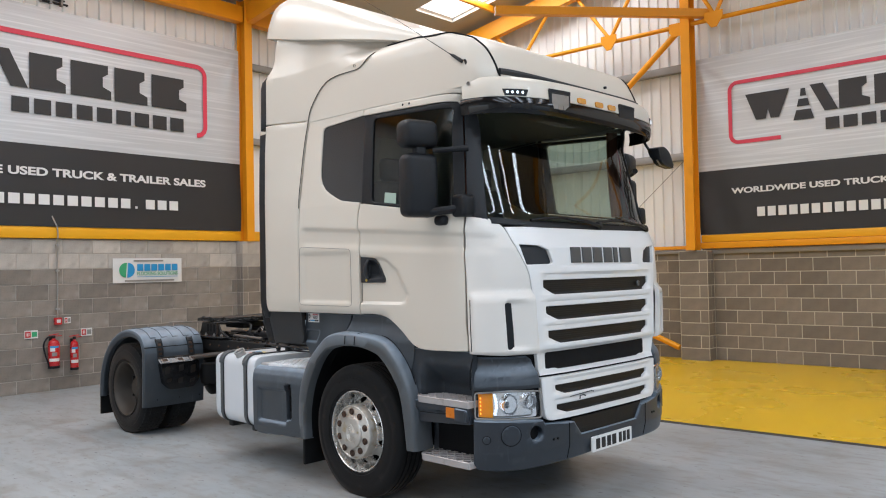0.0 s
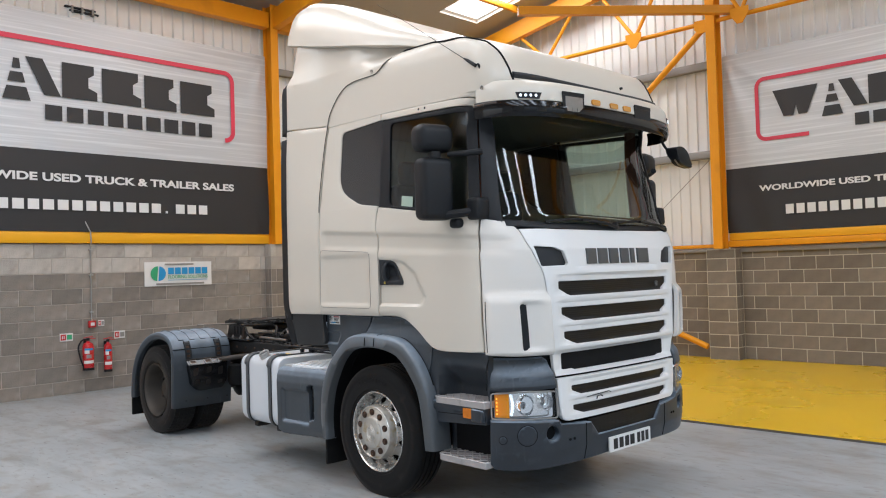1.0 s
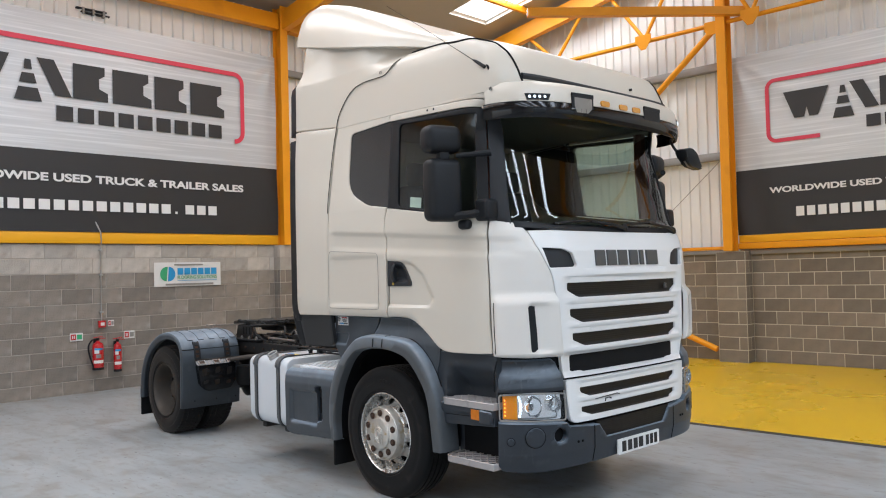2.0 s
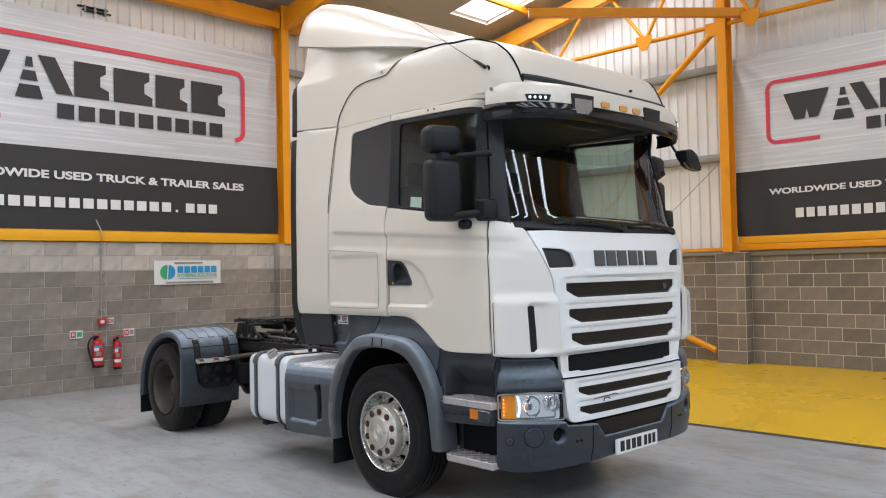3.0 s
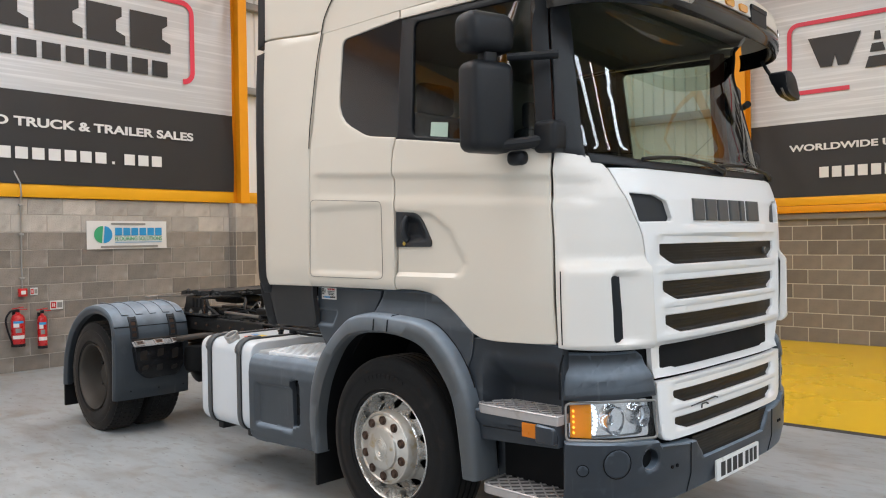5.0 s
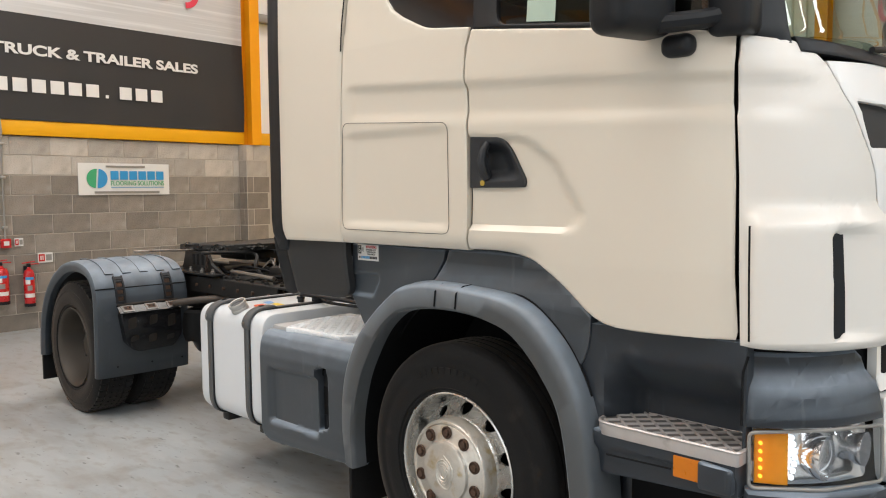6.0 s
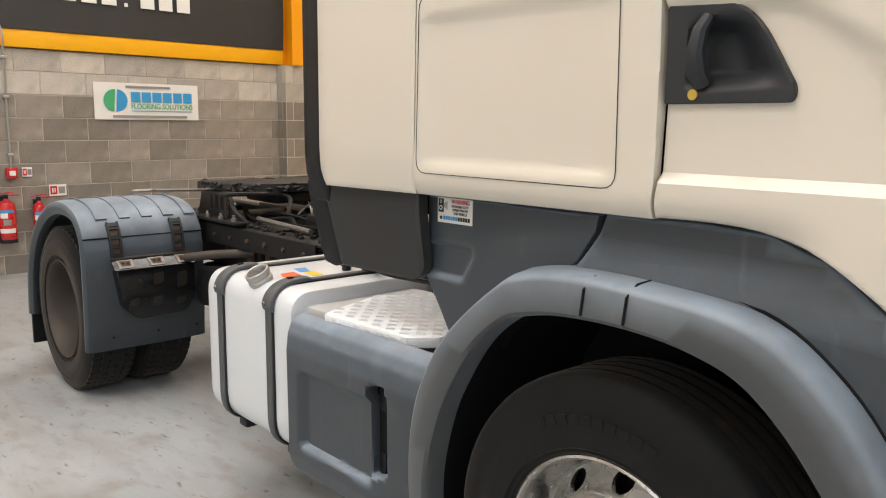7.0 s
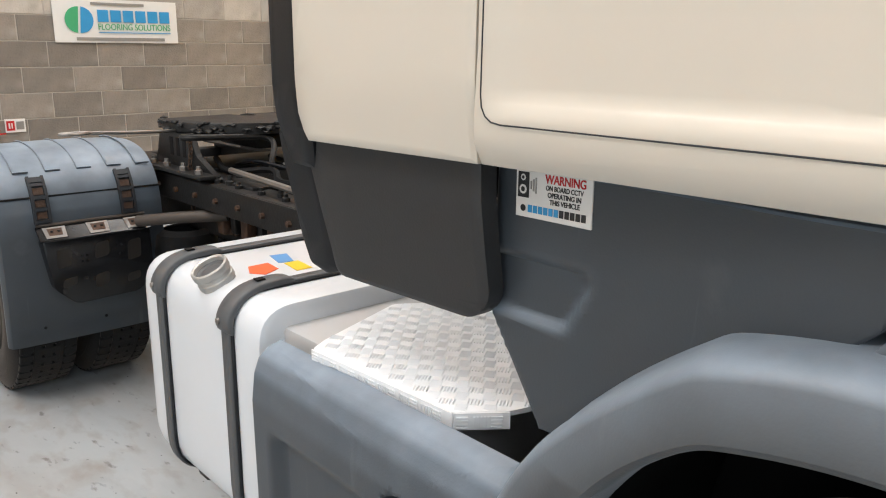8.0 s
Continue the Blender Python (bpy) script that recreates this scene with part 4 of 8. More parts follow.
plate_sign(-0.545, 0.83, 0.20, 0.125, True, "small white and red fire point sign on block wall")
plate_sign(0.315, 0.81, 0.18, 0.125, False, "small white and red fire point sign on block wall")
plate_sign(0.055, 1.03, 0.10, 0.10, False, "small square white and red call point sign")
cp = thing("fire_call_point", "small red fire alarm call point box under conduit", "alarm", pose(WX + 0.016, -0.11, 1.02, 0, 0, 90))
part("housing", box((0, -0.06, 0), (0.11, 0, 0.11), 0.008), "red", cp)
part("window", box((0.025, -0.064, 0.03), (0.085, -0.061, 0.08)), "white_sticker", cp)
cd = thing("conduit", "grey galvanised conduit running down the block wall", "pipe", pose(WX + 0.03, -0.05, 0))
part("pipe", tube([(0, 0, 1.13), (0, 0, 2.30), (0.06, -0.01, 2.40), (0.06, -0.02, 2.55), (0.03, -0.09, 2.72)], 0.011, 10), "conduit", cd)
for z in (1.25, 1.85, 2.25):
    part("clip", box((-0.02, -0.03, z), (0.02, 0.03, z + 0.03), 0.004), "conduit", cd)
br = thing("wall_bracket", "dark bracket fixed on cladding over the banner", "bracket", pose(WX - 0.13, -0.065, 6.19))
for y0, y1, z in ((-0.27, 0.22, 0.0), (-0.20, 0.27, -0.055)):
    part("strap", box((-0.03, y0, z), (0.05, y1, z + 0.024), 0.003), "black", br)
for y in (-0.16, 0.0, 0.17):
    part("clamp", box((-0.03, y - 0.018, -0.075), (0.06, y + 0.018, 0.035), 0.004), "girt", br)
cb = thing("stay_wire", "thin grey wire strung across the cladding", "wire")
part("wire", tube([(-1.58, 8.6, 3.72), (-3.6, WY - 0.05, 2.08)], 0.006, 6), "girt", cb)

# ---- lorry: shared shape of the cab ----
# u forward, v to its left, w up; origin on the floor under the front axle
lorry = thing("lorry", "white two-axle articulated lorry tractor unit with high roof cab", "lorry", pose(0, -0.012, 0, 0, 0, LORRY_YAW))
CN, CU0 = 3.5, 0.88
UC_T = [(0.30, 1.59), (0.40, 1.615), (0.5, 1.64), (0.75, 1.645), (1.7, 1.635), (1.9, 1.62), (2.05, 1.57), (2.12, 1.53), (2.95, 1.30), (3.02, 1.38), (3.10, 1.40), (3.2, 1.36), (3.35, 1.22), (3.45, 1.05), (3.52, 0.9)]
HW_T = [(0.3, 1.2), (1.1, 1.20), (1.2, 1.21), (1.4, 1.216), (2.1, 1.212), (2.3, 1.20), (3.0, 1.12), (3.3, 1.108), (3.5, 1.09), (3.57, 1.075), (3.9, 0.98)]


def table(t, x):
    return float(np.interp(x, [a for a, _ in t], [b for _, b in t]))


# arc length round the front on a reference section
_ph = np.linspace(0, math.pi / 2, 1500)
_ru = CU0 + (1.64 - CU0) * np.sin(_ph) ** (2 / CN)
_rv = 1.21 * np.cos(_ph) ** (2 / CN)
_seg = np.concatenate([[0], np.cumsum(np.hypot(np.diff(_ru), np.diff(_rv)))])
S_SIDE = float(_seg[-1])
_sfront = S_SIDE - _seg          # distance from the front's middle


def s_of_v(v):
    """Distance round the front for a place at v on it."""
    return math.copysign(float(np.interp(abs(v), _rv[::-1], _sfront[::-1])), v)


def s_of_u(u):
    """Distance round the front for a place at u on the lorry's right side (negative)."""
    if u <= CU0:
        return -(S_SIDE + CU0 - u)
    return -float(np.interp(u, _ru, _sfront))


def smooth(a, b, x):
    t = min(1, max(0, (x - a) / (b - a)))
    return t * t * (3 - 2 * t)


def bump2(x, a, b, e):
    return smooth(a, a + e, x) * (1 - smooth(b - e, b, x))


def relief(s, w):
    """How far the skin is pressed in at a place: creases, recesses and bulges of the cab's panels."""
    a = abs(s)
    u = CU0 - (a - S_SIDE) if a > S_SIDE else None
    d = 0.0
    us = CU0 + (S_SIDE - a)
    if us < 1.75 and w < 2.3:
        # long pressed band below the windows
        if us > -0.535:
            top = 2.124 - 0.068 * (us + 0.50)
            low = 1.945 - 0.055 * (us + 0.10)
            fade = smooth(1.62, 1.42, us) * smooth(-0.53, -0.49, us)
            d += 0.016 * smooth(top + 0.016, top - 0.020, w) * smooth(low - 0.02, low + 0.05, w) * fade
            d += 0.004 * smooth(low + 0.03, low - 0.03, w) * fade
        # pressed field round the door handle, sloping to the front
        if 0.2245 < us < 0.85:
            over = w - (1.876 - 0.075 * (us - 0.236))
            edge = 0.765 - 0.62 * max(0.0, w - 1.585) - 0.9 * max(0.0, w - 1.76) if w > 1.585 else 0.765 - 3.0 * max(0.0, 1.575 - w) ** 1.5
            d += 0.021 * smooth(edge + 0.014, edge - 0.040, us) * smooth(0.012, -0.024, over) * smooth(1.508, 1.528, w)
        # locker door
        if -0.56 < us < 0.135:
            d += 0.013 * smooth(1.500, 1.532, w) * smooth(1.932, 1.890, w) * bump2(us, -0.552, 0.116, 0.04)
        # turned-in lower edge
        d += 0.055 * smooth(1.50, 1.38, w) ** 2 * smooth(0.62, 0.40, us)
    # corner bulge below the crease, with its hollow at the front
    if 0.55 < a < 1.32:
        d -= 0.045 * smooth(1.62, 1.54, w) * smooth(1.28, 1.22, a) * smooth(0.72, 0.80, a) * smooth(1.14, 1.2, w)
    return d


def body(s, w, d=0.0, shape=True):
    """A place on the cab's skin: s round the front from its middle, w its height, d how far inside."""
    H, UC, N = table(HW_T, w), table(UC_T, w), CN + 2.5 * smooth(2.75, 3.02, w)
    a = abs(s)
    dd = d + (relief(s, w) if shape else 0)
    if a >= S_SIDE:
        return Vector((CU0 - (a - S_SIDE), math.copysign(H - dd, s), w))
    ph = float(np.interp(S_SIDE - a, _seg, _ph))
    sn, cs = math.sin(ph), math.cos(ph)
    u = CU0 + (UC - CU0) * sn ** (2 / N)
    v = H * cs ** (2 / N)
    nu, nv = sn ** (2 - 2 / N) / (UC - CU0) * 1.0, cs ** (2 - 2 / N) / H
    k = dd / max(1e-6, math.hypot(nu, nv))
    return Vector((u - nu * k, math.copysign(v - nv * k, s), w))


def side(pts):
    return [(s_of_u(u), w) for u, w in pts]


def front(pts):
    return [(s_of_v(v), w) for v, w in pts]


def both(name, poly, material, parent, label="", holes=(), step=0.05, depth=0.03, lip=0.006, fn=body):
    """A panel and its mirror image on the other side."""
    a = part(name, patch(poly, fn, step, holes, depth, lip), material, parent, label)
    b = part(name, patch(poly, fn, step, holes, depth, lip, True), material, parent, label)
    return a, b


# black inner shell added behind the panels, painting the shade in their gaps
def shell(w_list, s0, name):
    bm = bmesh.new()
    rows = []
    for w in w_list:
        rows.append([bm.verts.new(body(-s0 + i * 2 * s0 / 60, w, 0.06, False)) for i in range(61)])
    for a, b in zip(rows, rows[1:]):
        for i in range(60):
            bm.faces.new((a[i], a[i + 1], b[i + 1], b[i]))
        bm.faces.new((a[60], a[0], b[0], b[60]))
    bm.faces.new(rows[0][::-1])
    return part(name, bm, "seam", lorry, "black inner shell added to shade the panel gaps")


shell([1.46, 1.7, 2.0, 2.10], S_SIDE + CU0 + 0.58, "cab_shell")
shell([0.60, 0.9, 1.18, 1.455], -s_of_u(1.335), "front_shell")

# rear quarter panel with the sleeper window
quarter = smooth_curve([(-0.562, 2.30), (-0.554, 2.60), (-0.540, 2.87), (-0.515, 3.03), (-0.50, 3.08)], 4)
wcut = rounded([(0.262, 2.292), (-0.02, 2.325), (-0.305, 2.46), (-0.318, 2.958), (0.262, 2.992)], [0.0, 0.06, 0.17, 0.05, 0.0])
qpoly = [(0.196, 3.034), (0.198, 2.988)] + [p for p in wcut if p[0] < 0.19][::-1] + [(0.228, 2.294), (0.206, 2.22), (0.201, 2.12), (0.210, 2.03), (0.216, 1.87), (0.222, 1.67), (0.217, 1.50), (0.206, 1.425), (-0.584, 1.425), (-0.574, 1.60), (-0.570, 1.90)] + [p for p in quarter if p[1] < 3.03] + [(-0.512, 3.034)]
both("quarter_panel", side(qpoly), "paint", lorry, "cream-white rear quarter panel", (), (0.03, 0.0115))
both("sleeper_window", side(rounded([(-0.335, 2.975), (0.252, 3.005), (0.252, 2.278), (-0.02, 2.31), (-0.32, 2.45)], [0.06, 0.0, 0.0, 0.05, 0.16])), "black_glass", lorry, "blacked-out sleeper window", step=0.1, depth=0, lip=0, fn=lambda s, w, d: body(s, w, 0.012 + d))
# locker lid outline
lock = rounded([(-0.555, 1.974), (0.114, 1.935), (0.122, 1.486), (-0.564, 1.489)], 0.04)
for mir in (False, True):
    pts = [body(s, w, -0.0005) for s, w in side(lock)]
    part("locker_seam", tube([(p.x, -p.y if mir else p.y, p.z) for p in pts], 0.0012, 6, True), "plastic_dark", lorry, "thin dark seam round the locker lid")

# doors
dbot = smooth_curve([(0.214, 1.43), (0.36, 1.431), (0.46, 1.421), (0.575, 1.390), (0.684, 1.321), (0.785, 1.238), (0.85, 1.205), (0.93, 1.193), (1.05, 1.192), (1.30, 1.198)], 4)
door_poly = dbot + [(1.306, 1.22), (1.297, 1.40), (1.296, 1.92), (1.318, 2.04), (1.348, 2.13), (0.75, 2.213), (0.240, 2.284), (0.216, 2.22), (0.210, 2.12), (0.218, 2.03), (0.225, 1.87), (0.230, 1.67), (0.226, 1.50)]
for mir in (False, True):
    d = part("door", patch(side(door_poly), body, (0.024, 0.0115), [side([(0.245, 1.86), (0.375, 1.848), (0.418, 1.81), (0.484, 1.70), (0.481, 1.684), (0.245, 1.686)])], 0.035, 0.007, mir), "paint", lorry, "cream-white cab door with pressed creases")
    sgn = -1 if mir else 1
    # upper white frame of the door
    part("door_frame", patch(side([(0.207, 2.985), (0.206, 3.034), (0.72, 3.022), (1.20, 2.998), (1.35, 2.985), (1.40, 2.962), (1.412, 2.925), (1.385, 2.92), (1.34, 2.943), (0.72, 2.970)]), body, 0.04, (), 0.02, 0.004, mir), "paint", d, "cream-white window frame of the door")
    part("window_surround", patch(side([(0.238, 2.290), (0.75, 2.219), (1.36, 2.132), (1.385, 2.5), (1.408, 2.915), (1.34, 2.937), (0.72, 2.964), (0.210, 2.980), (0.22, 2.6)]), lambda s, w, dd: body(s, w, 0.010 + dd), 0.06, [side(rounded([(0.358, 2.285), (1.275, 2.165), (1.30, 2.900), (0.312, 2.945)], 0.05))], 0.02, 0.003, mir), "black", d, "black window surround")
    pane("door_glass", patch(side(rounded([(0.343, 2.272), (1.29, 2.155), (1.315, 2.910), (0.297, 2.955)], 0.05)), lambda s, w, dd: body(s, w, 0.024 + dd), 0.1, (), 0, 0, mir), "side_glass", d, "dark tinted door glass", (0.5, 0, 2.2))
    for u in (0.655, 0.725):
        q = body(s_of_u(u), 3.000 - 0.02 * (u - 0.655), -0.002)
        part("frame_plug", lathe([(0, 0), (0, 0.009), (0.006 * sgn, 0.009)], 10, "y", (q.x, sgn * q.y, q.z)), "black", d, "small dark plug in the window frame")
    # handle: a recessed dark cup with a grip and a lock
    cup = rounded([(0.231, 1.872), (0.39, 1.865), (0.440, 1.815), (0.508, 1.70), (0.504, 1.672), (0.231, 1.672)], [0.004, 0.05, 0.05, 0.02, 0.02, 0.004])

    def handle_fn(s, w, dd):
        uu = CU0 + S_SIDE - abs(s)
        well = bump2(w, 1.695, 1.848, 0.045) * smooth(0.275, 0.30, uu) * smooth(0.486 + (1.73 - w) * 0.55, 0.386 + (1.73 - w) * 0.45, uu)
        return body(s, w, 0.012 + 0.045 * well + dd, False)
    h = part("door_handle", patch(side(cup), handle_fn, 0.009, (), 0.03, 0.004, mir), "plastic_dark", d, "dark grey moulded door handle cup")
    gp = [body(s_of_u(u), w, dd, False) for u, w, dd in ((0.312, 1.712, 0.022), (0.308, 1.735, 0.004), (0.308, 1.775, -0.006), (0.314, 1.815, -0.002), (0.322, 1.842, 0.014))]
    part("grip", tube([(p.x, sgn * p.y, p.z) for p in gp], [0.021, 0.022, 0.019, 0.016, 0.013], 10), "plastic_dark", h)
    lk = body(s_of_u(0.298), 1.69, 0.008, False)
    part("key_lock", lathe([(0, 0), (0, 0.011), (0.012 * sgn, 0.011)], 14, "y", (lk.x, sgn * lk.y, lk.z)), "brass", h, "brass key lock")

# corner panels
corner = [(s_of_u(1.312), 1.182), (s_of_u(1.304), 1.88), (s_of_u(1.329), 2.04), (s_of_u(1.360), 2.122)] + [(s_of_v(v), w) for v, w in smooth_curve([(-1.06, 2.115), (-1.00, 2.092), (-0.95, 2.035), (-0.915, 1.94), (-0.865, 1.83), (-0.818, 1.725), (-0.795, 1.57), (-0.786, 1.415), (-0.775, 1.25), (-0.772, 1.165)], 3)]
corner = corner + [(s_of_v(-0.9), 1.168), (s_of_v(-1.02), 1.168)]
SLOT = [(s_of_v(-1.004), 1.525), (s_of_v(-0.972), 1.525), (s_of_v(-0.962), 1.35), (s_of_v(-0.960), 1.21), (s_of_v(-0.990), 1.205), (s_of_v(-0.996), 1.35)]
slot = rounded(SLOT, 0.018)
SA = abs(s_of_v(-0.972))


def corner_skin(s, w, d):
    a = abs(s)
    return body(s, w, d + 0.026 * bump2(w, 1.185, 1.56, 0.05) * smooth(SA - 0.20, SA - 0.01, a) * smooth(SA + 0.035, SA + 0.012, a))


for mir in (False, True):
    c = part("corner_panel", patch(corner, corner_skin, 0.02, [slot], 0.035, 0.006, mir), "corner_lit_white", lorry, "white rounded corner air deflector panel")
    part("air_slot", patch(rounded([(s + (-0.012 if i in (0, 4, 5) else 0.012), w + (0.01 if i < 2 else -0.01 if i in (3, 4) else 0)) for i, (s, w) in enumerate(SLOT)], 0.01), lambda s, w, d: body(s, w, 0.022 + d), 0.05, (), 0, 0, mir), "black", c, "dark vertical air slot")

for mir in (False, True):
    part("corner_seam", tube([(body(s_of_u(1.334), w, -0.001).x, (-1 if mir else 1) * body(s_of_u(1.334), w, -0.001).y, w) for w in (1.20, 1.28, 1.36, 1.44, 1.50, 1.55)], 0.0035, 6), "seam", lorry, "dark seam beside the door")

# front: upper grille panel
edge = [(s_of_v(v), w) for v, w in smooth_curve([(-0.945, 2.045), (-0.910, 1.94), (-0.860, 1.83), (-0.812, 1.725), (-0.789, 1.57), (-0.780, 1.415), (-0.769, 1.25), (-0.766, 1.155), (-0.746, 1.008)], 3)]
upper = edge + [(-s, w) for s, w in edge[::-1]] + [(s_of_v(0.6), 2.052), (s_of_v(0), 2.056), (s_of_v(-0.6), 2.052)]


def slot_poly(wt, wb, hw, cut):
    return rounded(front([(-hw, wt), (hw, wt), (hw, wt - (wt - wb) * 0.5), (hw - cut, wb), (-hw + cut, wb), (-hw, wt - (wt - wb) * 0.5)]), 0.008, 2)


SLOTS = [(1.672, 1.568, 0.680, 0.10), (1.486, 1.388, 0.660, 0.11), (1.314, 1.222, 0.645, 0.11), (1.136, 1.034, 0.635, 0.11)]
LOW = [(0.930, 0.862, 0.600, 0.09), (0.790, 0.726, 0.590, 0.10)]
vent = rounded(front([(-0.872, 1.925), (-0.70, 1.915), (-0.62, 1.885), (-0.585, 1.80), (-0.60, 1.785), (-0.825, 1.782)]), 0.012)
vent_r = [(-s, w) for s, w in vent[::-1]]


def front_skin(s, w, d):
    a = abs(s)
    dip = 0.0
    for wt, wb, hw, cut in SLOTS + LOW:
        # a sunken lead-in above every slot
        dip += 0.016 * bump2(w, wb - 0.004, wt + 0.052, 0.02) * smooth(hw + 0.06, hw - 0.01, a)
    dip += 0.05 * bump2(w, 0.99, 1.20, 0.05) * smooth(0.80, 0.70, a)
    dip -= 0.012 * bump2(w, 1.70, 1.775, 0.02) * smooth(0.50, 0.46, a)
    return body(s, w, d + dip, False)


gp = part("grille_panel", patch(upper, front_skin, 0.03, [slot_poly(*q) for q in SLOTS] + [vent, vent_r], 0.035, 0.006), "front_lit_white", lorry, "white front grille panel with four dark slots")
for wt, wb, hw, cut in SLOTS:
    part("grille_mesh", patch(front([(-hw - 0.02, wt + 0.02), (hw + 0.02, wt + 0.02), (hw + 0.02, wb - 0.02), (-hw - 0.02, wb - 0.02)]), lambda s, w, d: front_skin(s, w, 0.017 + d + 0.0006 * math.sin(w * 420)), (0.1, 0.0035), (), 0, 0), "mesh", gp, "dark fine mesh")
for vv in (vent, vent_r):
    part("vent", patch(vv, lambda s, w, d: body(s, w, 0.028 + d, False), 0.05, (), 0, 0), "plastic_dark", gp, "dark air vent")
low = rounded(front([(-0.742, 0.992), (0.742, 0.992), (0.735, 0.85), (0.712, 0.69), (-0.712, 0.69), (-0.735, 0.85)]), [0.012, 0.012, 0.03, 0.06, 0.06, 0.03])
lp = part("lower_grille", patch(low, front_skin, 0.03, [slot_poly(*q) for q in LOW], 0.04, 0.008), "front_lit_white", lorry, "white lower grille flap with two dark slots")
for wt, wb, hw, cut in LOW:
    part("grille_mesh", patch(front([(-hw - 0.02, wt + 0.02), (hw + 0.02, wt + 0.02), (hw + 0.02, wb - 0.02), (-hw - 0.02, wb - 0.02)]), lambda s, w, d: front_skin(s, w, 0.017 + d + 0.0006 * math.sin(w * 420)), (0.1, 0.0035), (), 0, 0), "mesh", lp, "dark fine mesh")
# grey badge letters as plain blocks
for i in range(6):
    a, b = -0.395 + i * 0.133, -0.395 + i * 0.133 + (0.108 if i != 4 else 0.05)
    if i == 5:
        a -= 0.045
    w1, w0 = 1.905, 1.79
    part("badge_block", patch([(a, w0), (b, w0), (b, w1), (a, w1)], lambda s, w, d: body(s, w, d - 0.012, False), 0.03, (), 0.014, 0.002), "badge_grey", gp, "plain grey raised badge block")
em = body(s_of_v(0.50), 1.618, 0.01, False)
part("emblem", lathe([(0, 0), (0.004, 0.016), (0.0, 0.022), (-0.01, 0.022)], 16, "x", em), "badge_grey", gp, "small dark shield emblem")

# windscreen, pillars, cowl
def glazing(s, w, d):
    return body(s, w, d, False)


WL = s_of_v(-1.035)
WM, WT = s_of_v(-1.016), s_of_v(-0.985)
ws_poly = [(WL, 2.10), (WL * 0.86, 2.075), (WL * 0.5, 2.06), (0, 2.058), (-WL * 0.5, 2.06), (-WL * 0.86, 2.075), (-WL, 2.10), (-WM, 2.5), (-WT, 2.96), (WT, 2.96), (WM, 2.5)]
pane("windscreen", patch(ws_poly, lambda s, w, d: glazing(s, w, 0.012 + d), 0.06, (), 0, 0), "windscreen", lorry, "large green-tinted curved windscreen", (0.3, 0, 2.2))
for mir in (False, True):
    part("pillar", patch([(WL + 0.005, 2.09), (s_of_u(1.372), 2.128), (s_of_u(1.396), 2.5), (s_of_u(1.42), 2.93), (s_of_u(1.42), 2.975), (WT + 0.005, 2.975), (WM + 0.005, 2.5)], lambda s, w, d: glazing(s, w, d), 0.05, (), 0.03, 0.004, mir), "black", lorry, "black windscreen pillar")
part("cowl", patch([(WL + 0.02, 2.07), (WL * 0.6, 2.045), (0, 2.04), (-WL * 0.6, 2.045), (-WL - 0.02, 2.07), (-WL - 0.02, 2.118), (-WL * 0.6, 2.088), (0, 2.076), (WL * 0.6, 2.088), (WL + 0.02, 2.118)][::-1], lambda s, w, d: glazing(s, w, d - 0.006), 0.05, (), 0.05, 0.006), "black", lorry, "black scuttle strip under the windscreen")
part("scratch", tube([front_skin(s_of_v(v), w, -0.001) for v, w in ((-0.46, 0.833), (-0.40, 0.838), (-0.30, 0.842), (-0.22, 0.846), (-0.19, 0.838))], 0.004, 6), "ink", lp, "black scratch mark")
part("scratch", tube([front_skin(s_of_v(v), w, -0.001) for v, w in ((-0.34, 0.80), (-0.335, 0.822), (-0.30, 0.826), (-0.27, 0.815))], 0.005, 6), "ink", lp, "black scratch mark")

# ---- lorry: roof, deflectors, visor ----
RUC = [(3.03, 1.45), (3.1, 1.47), (3.15, 1.457), (3.2, 1.437), (3.3, 1.385), (3.38, 1.33), (3.43, 1.26), (3.47, 1.15), (3.50, 1.03), (3.57, 0.9)]
RN = 6.0


def plan_ring(w, back, inset=0.0, n=48):
    """The cab's outline at a height, from its back right corner round the front to the back left."""
    H, UC = table(HW_T, w) - inset, max(CU0 + 0.01, table(RUC, w) - inset)
    pts = [(back, -H), (back + 0.3, -H), (0.3, -H), (0.6, -H)]
    for k in range(n + 1):
        ph = -math.pi / 2 + math.pi * k / n
        sn, cs = math.cos(ph), math.sin(ph)
        pts.append((CU0 + (UC - CU0) * abs(sn) ** (2 / RN), math.copysign(H * abs(cs) ** (2 / RN), cs)))
    pts += [(0.6, H), (0.3, H), (back + 0.3, H), (back, H)]
    return pts


ROOF = [(3.035, 0.0), (3.10, 0.0), (3.18, 0.0), (3.26, 0.0), (3.33, 0.0), (3.40, 0.0), (3.45, 0.008), (3.485, 0.025), (3.51, 0.055), (3.53, 0.10), (3.548, 0.2), (3.558, 0.4), (3.562, 0.65)]
bm = bmesh.new()
rings = []
for w, inset in ROOF:
    pts = plan_ring(w, -0.57, inset)
    pts = [(max(u, -0.57), v) for u, v in pts]
    rings.append([bm.verts.new((u, v, w)) for u, v in pts])
for a, b in zip(rings, rings[1:]):
    m = len(a)
    for k in range(m):
        bm.faces.new((a[k], a[(k + 1) % m], b[(k + 1) % m], b[k]))
bm.faces.new(rings[-1])
bm.faces.new(rings[0][::-1])
roof = part("roof", bm, "paint", lorry, "white high roof of the cab", 50)


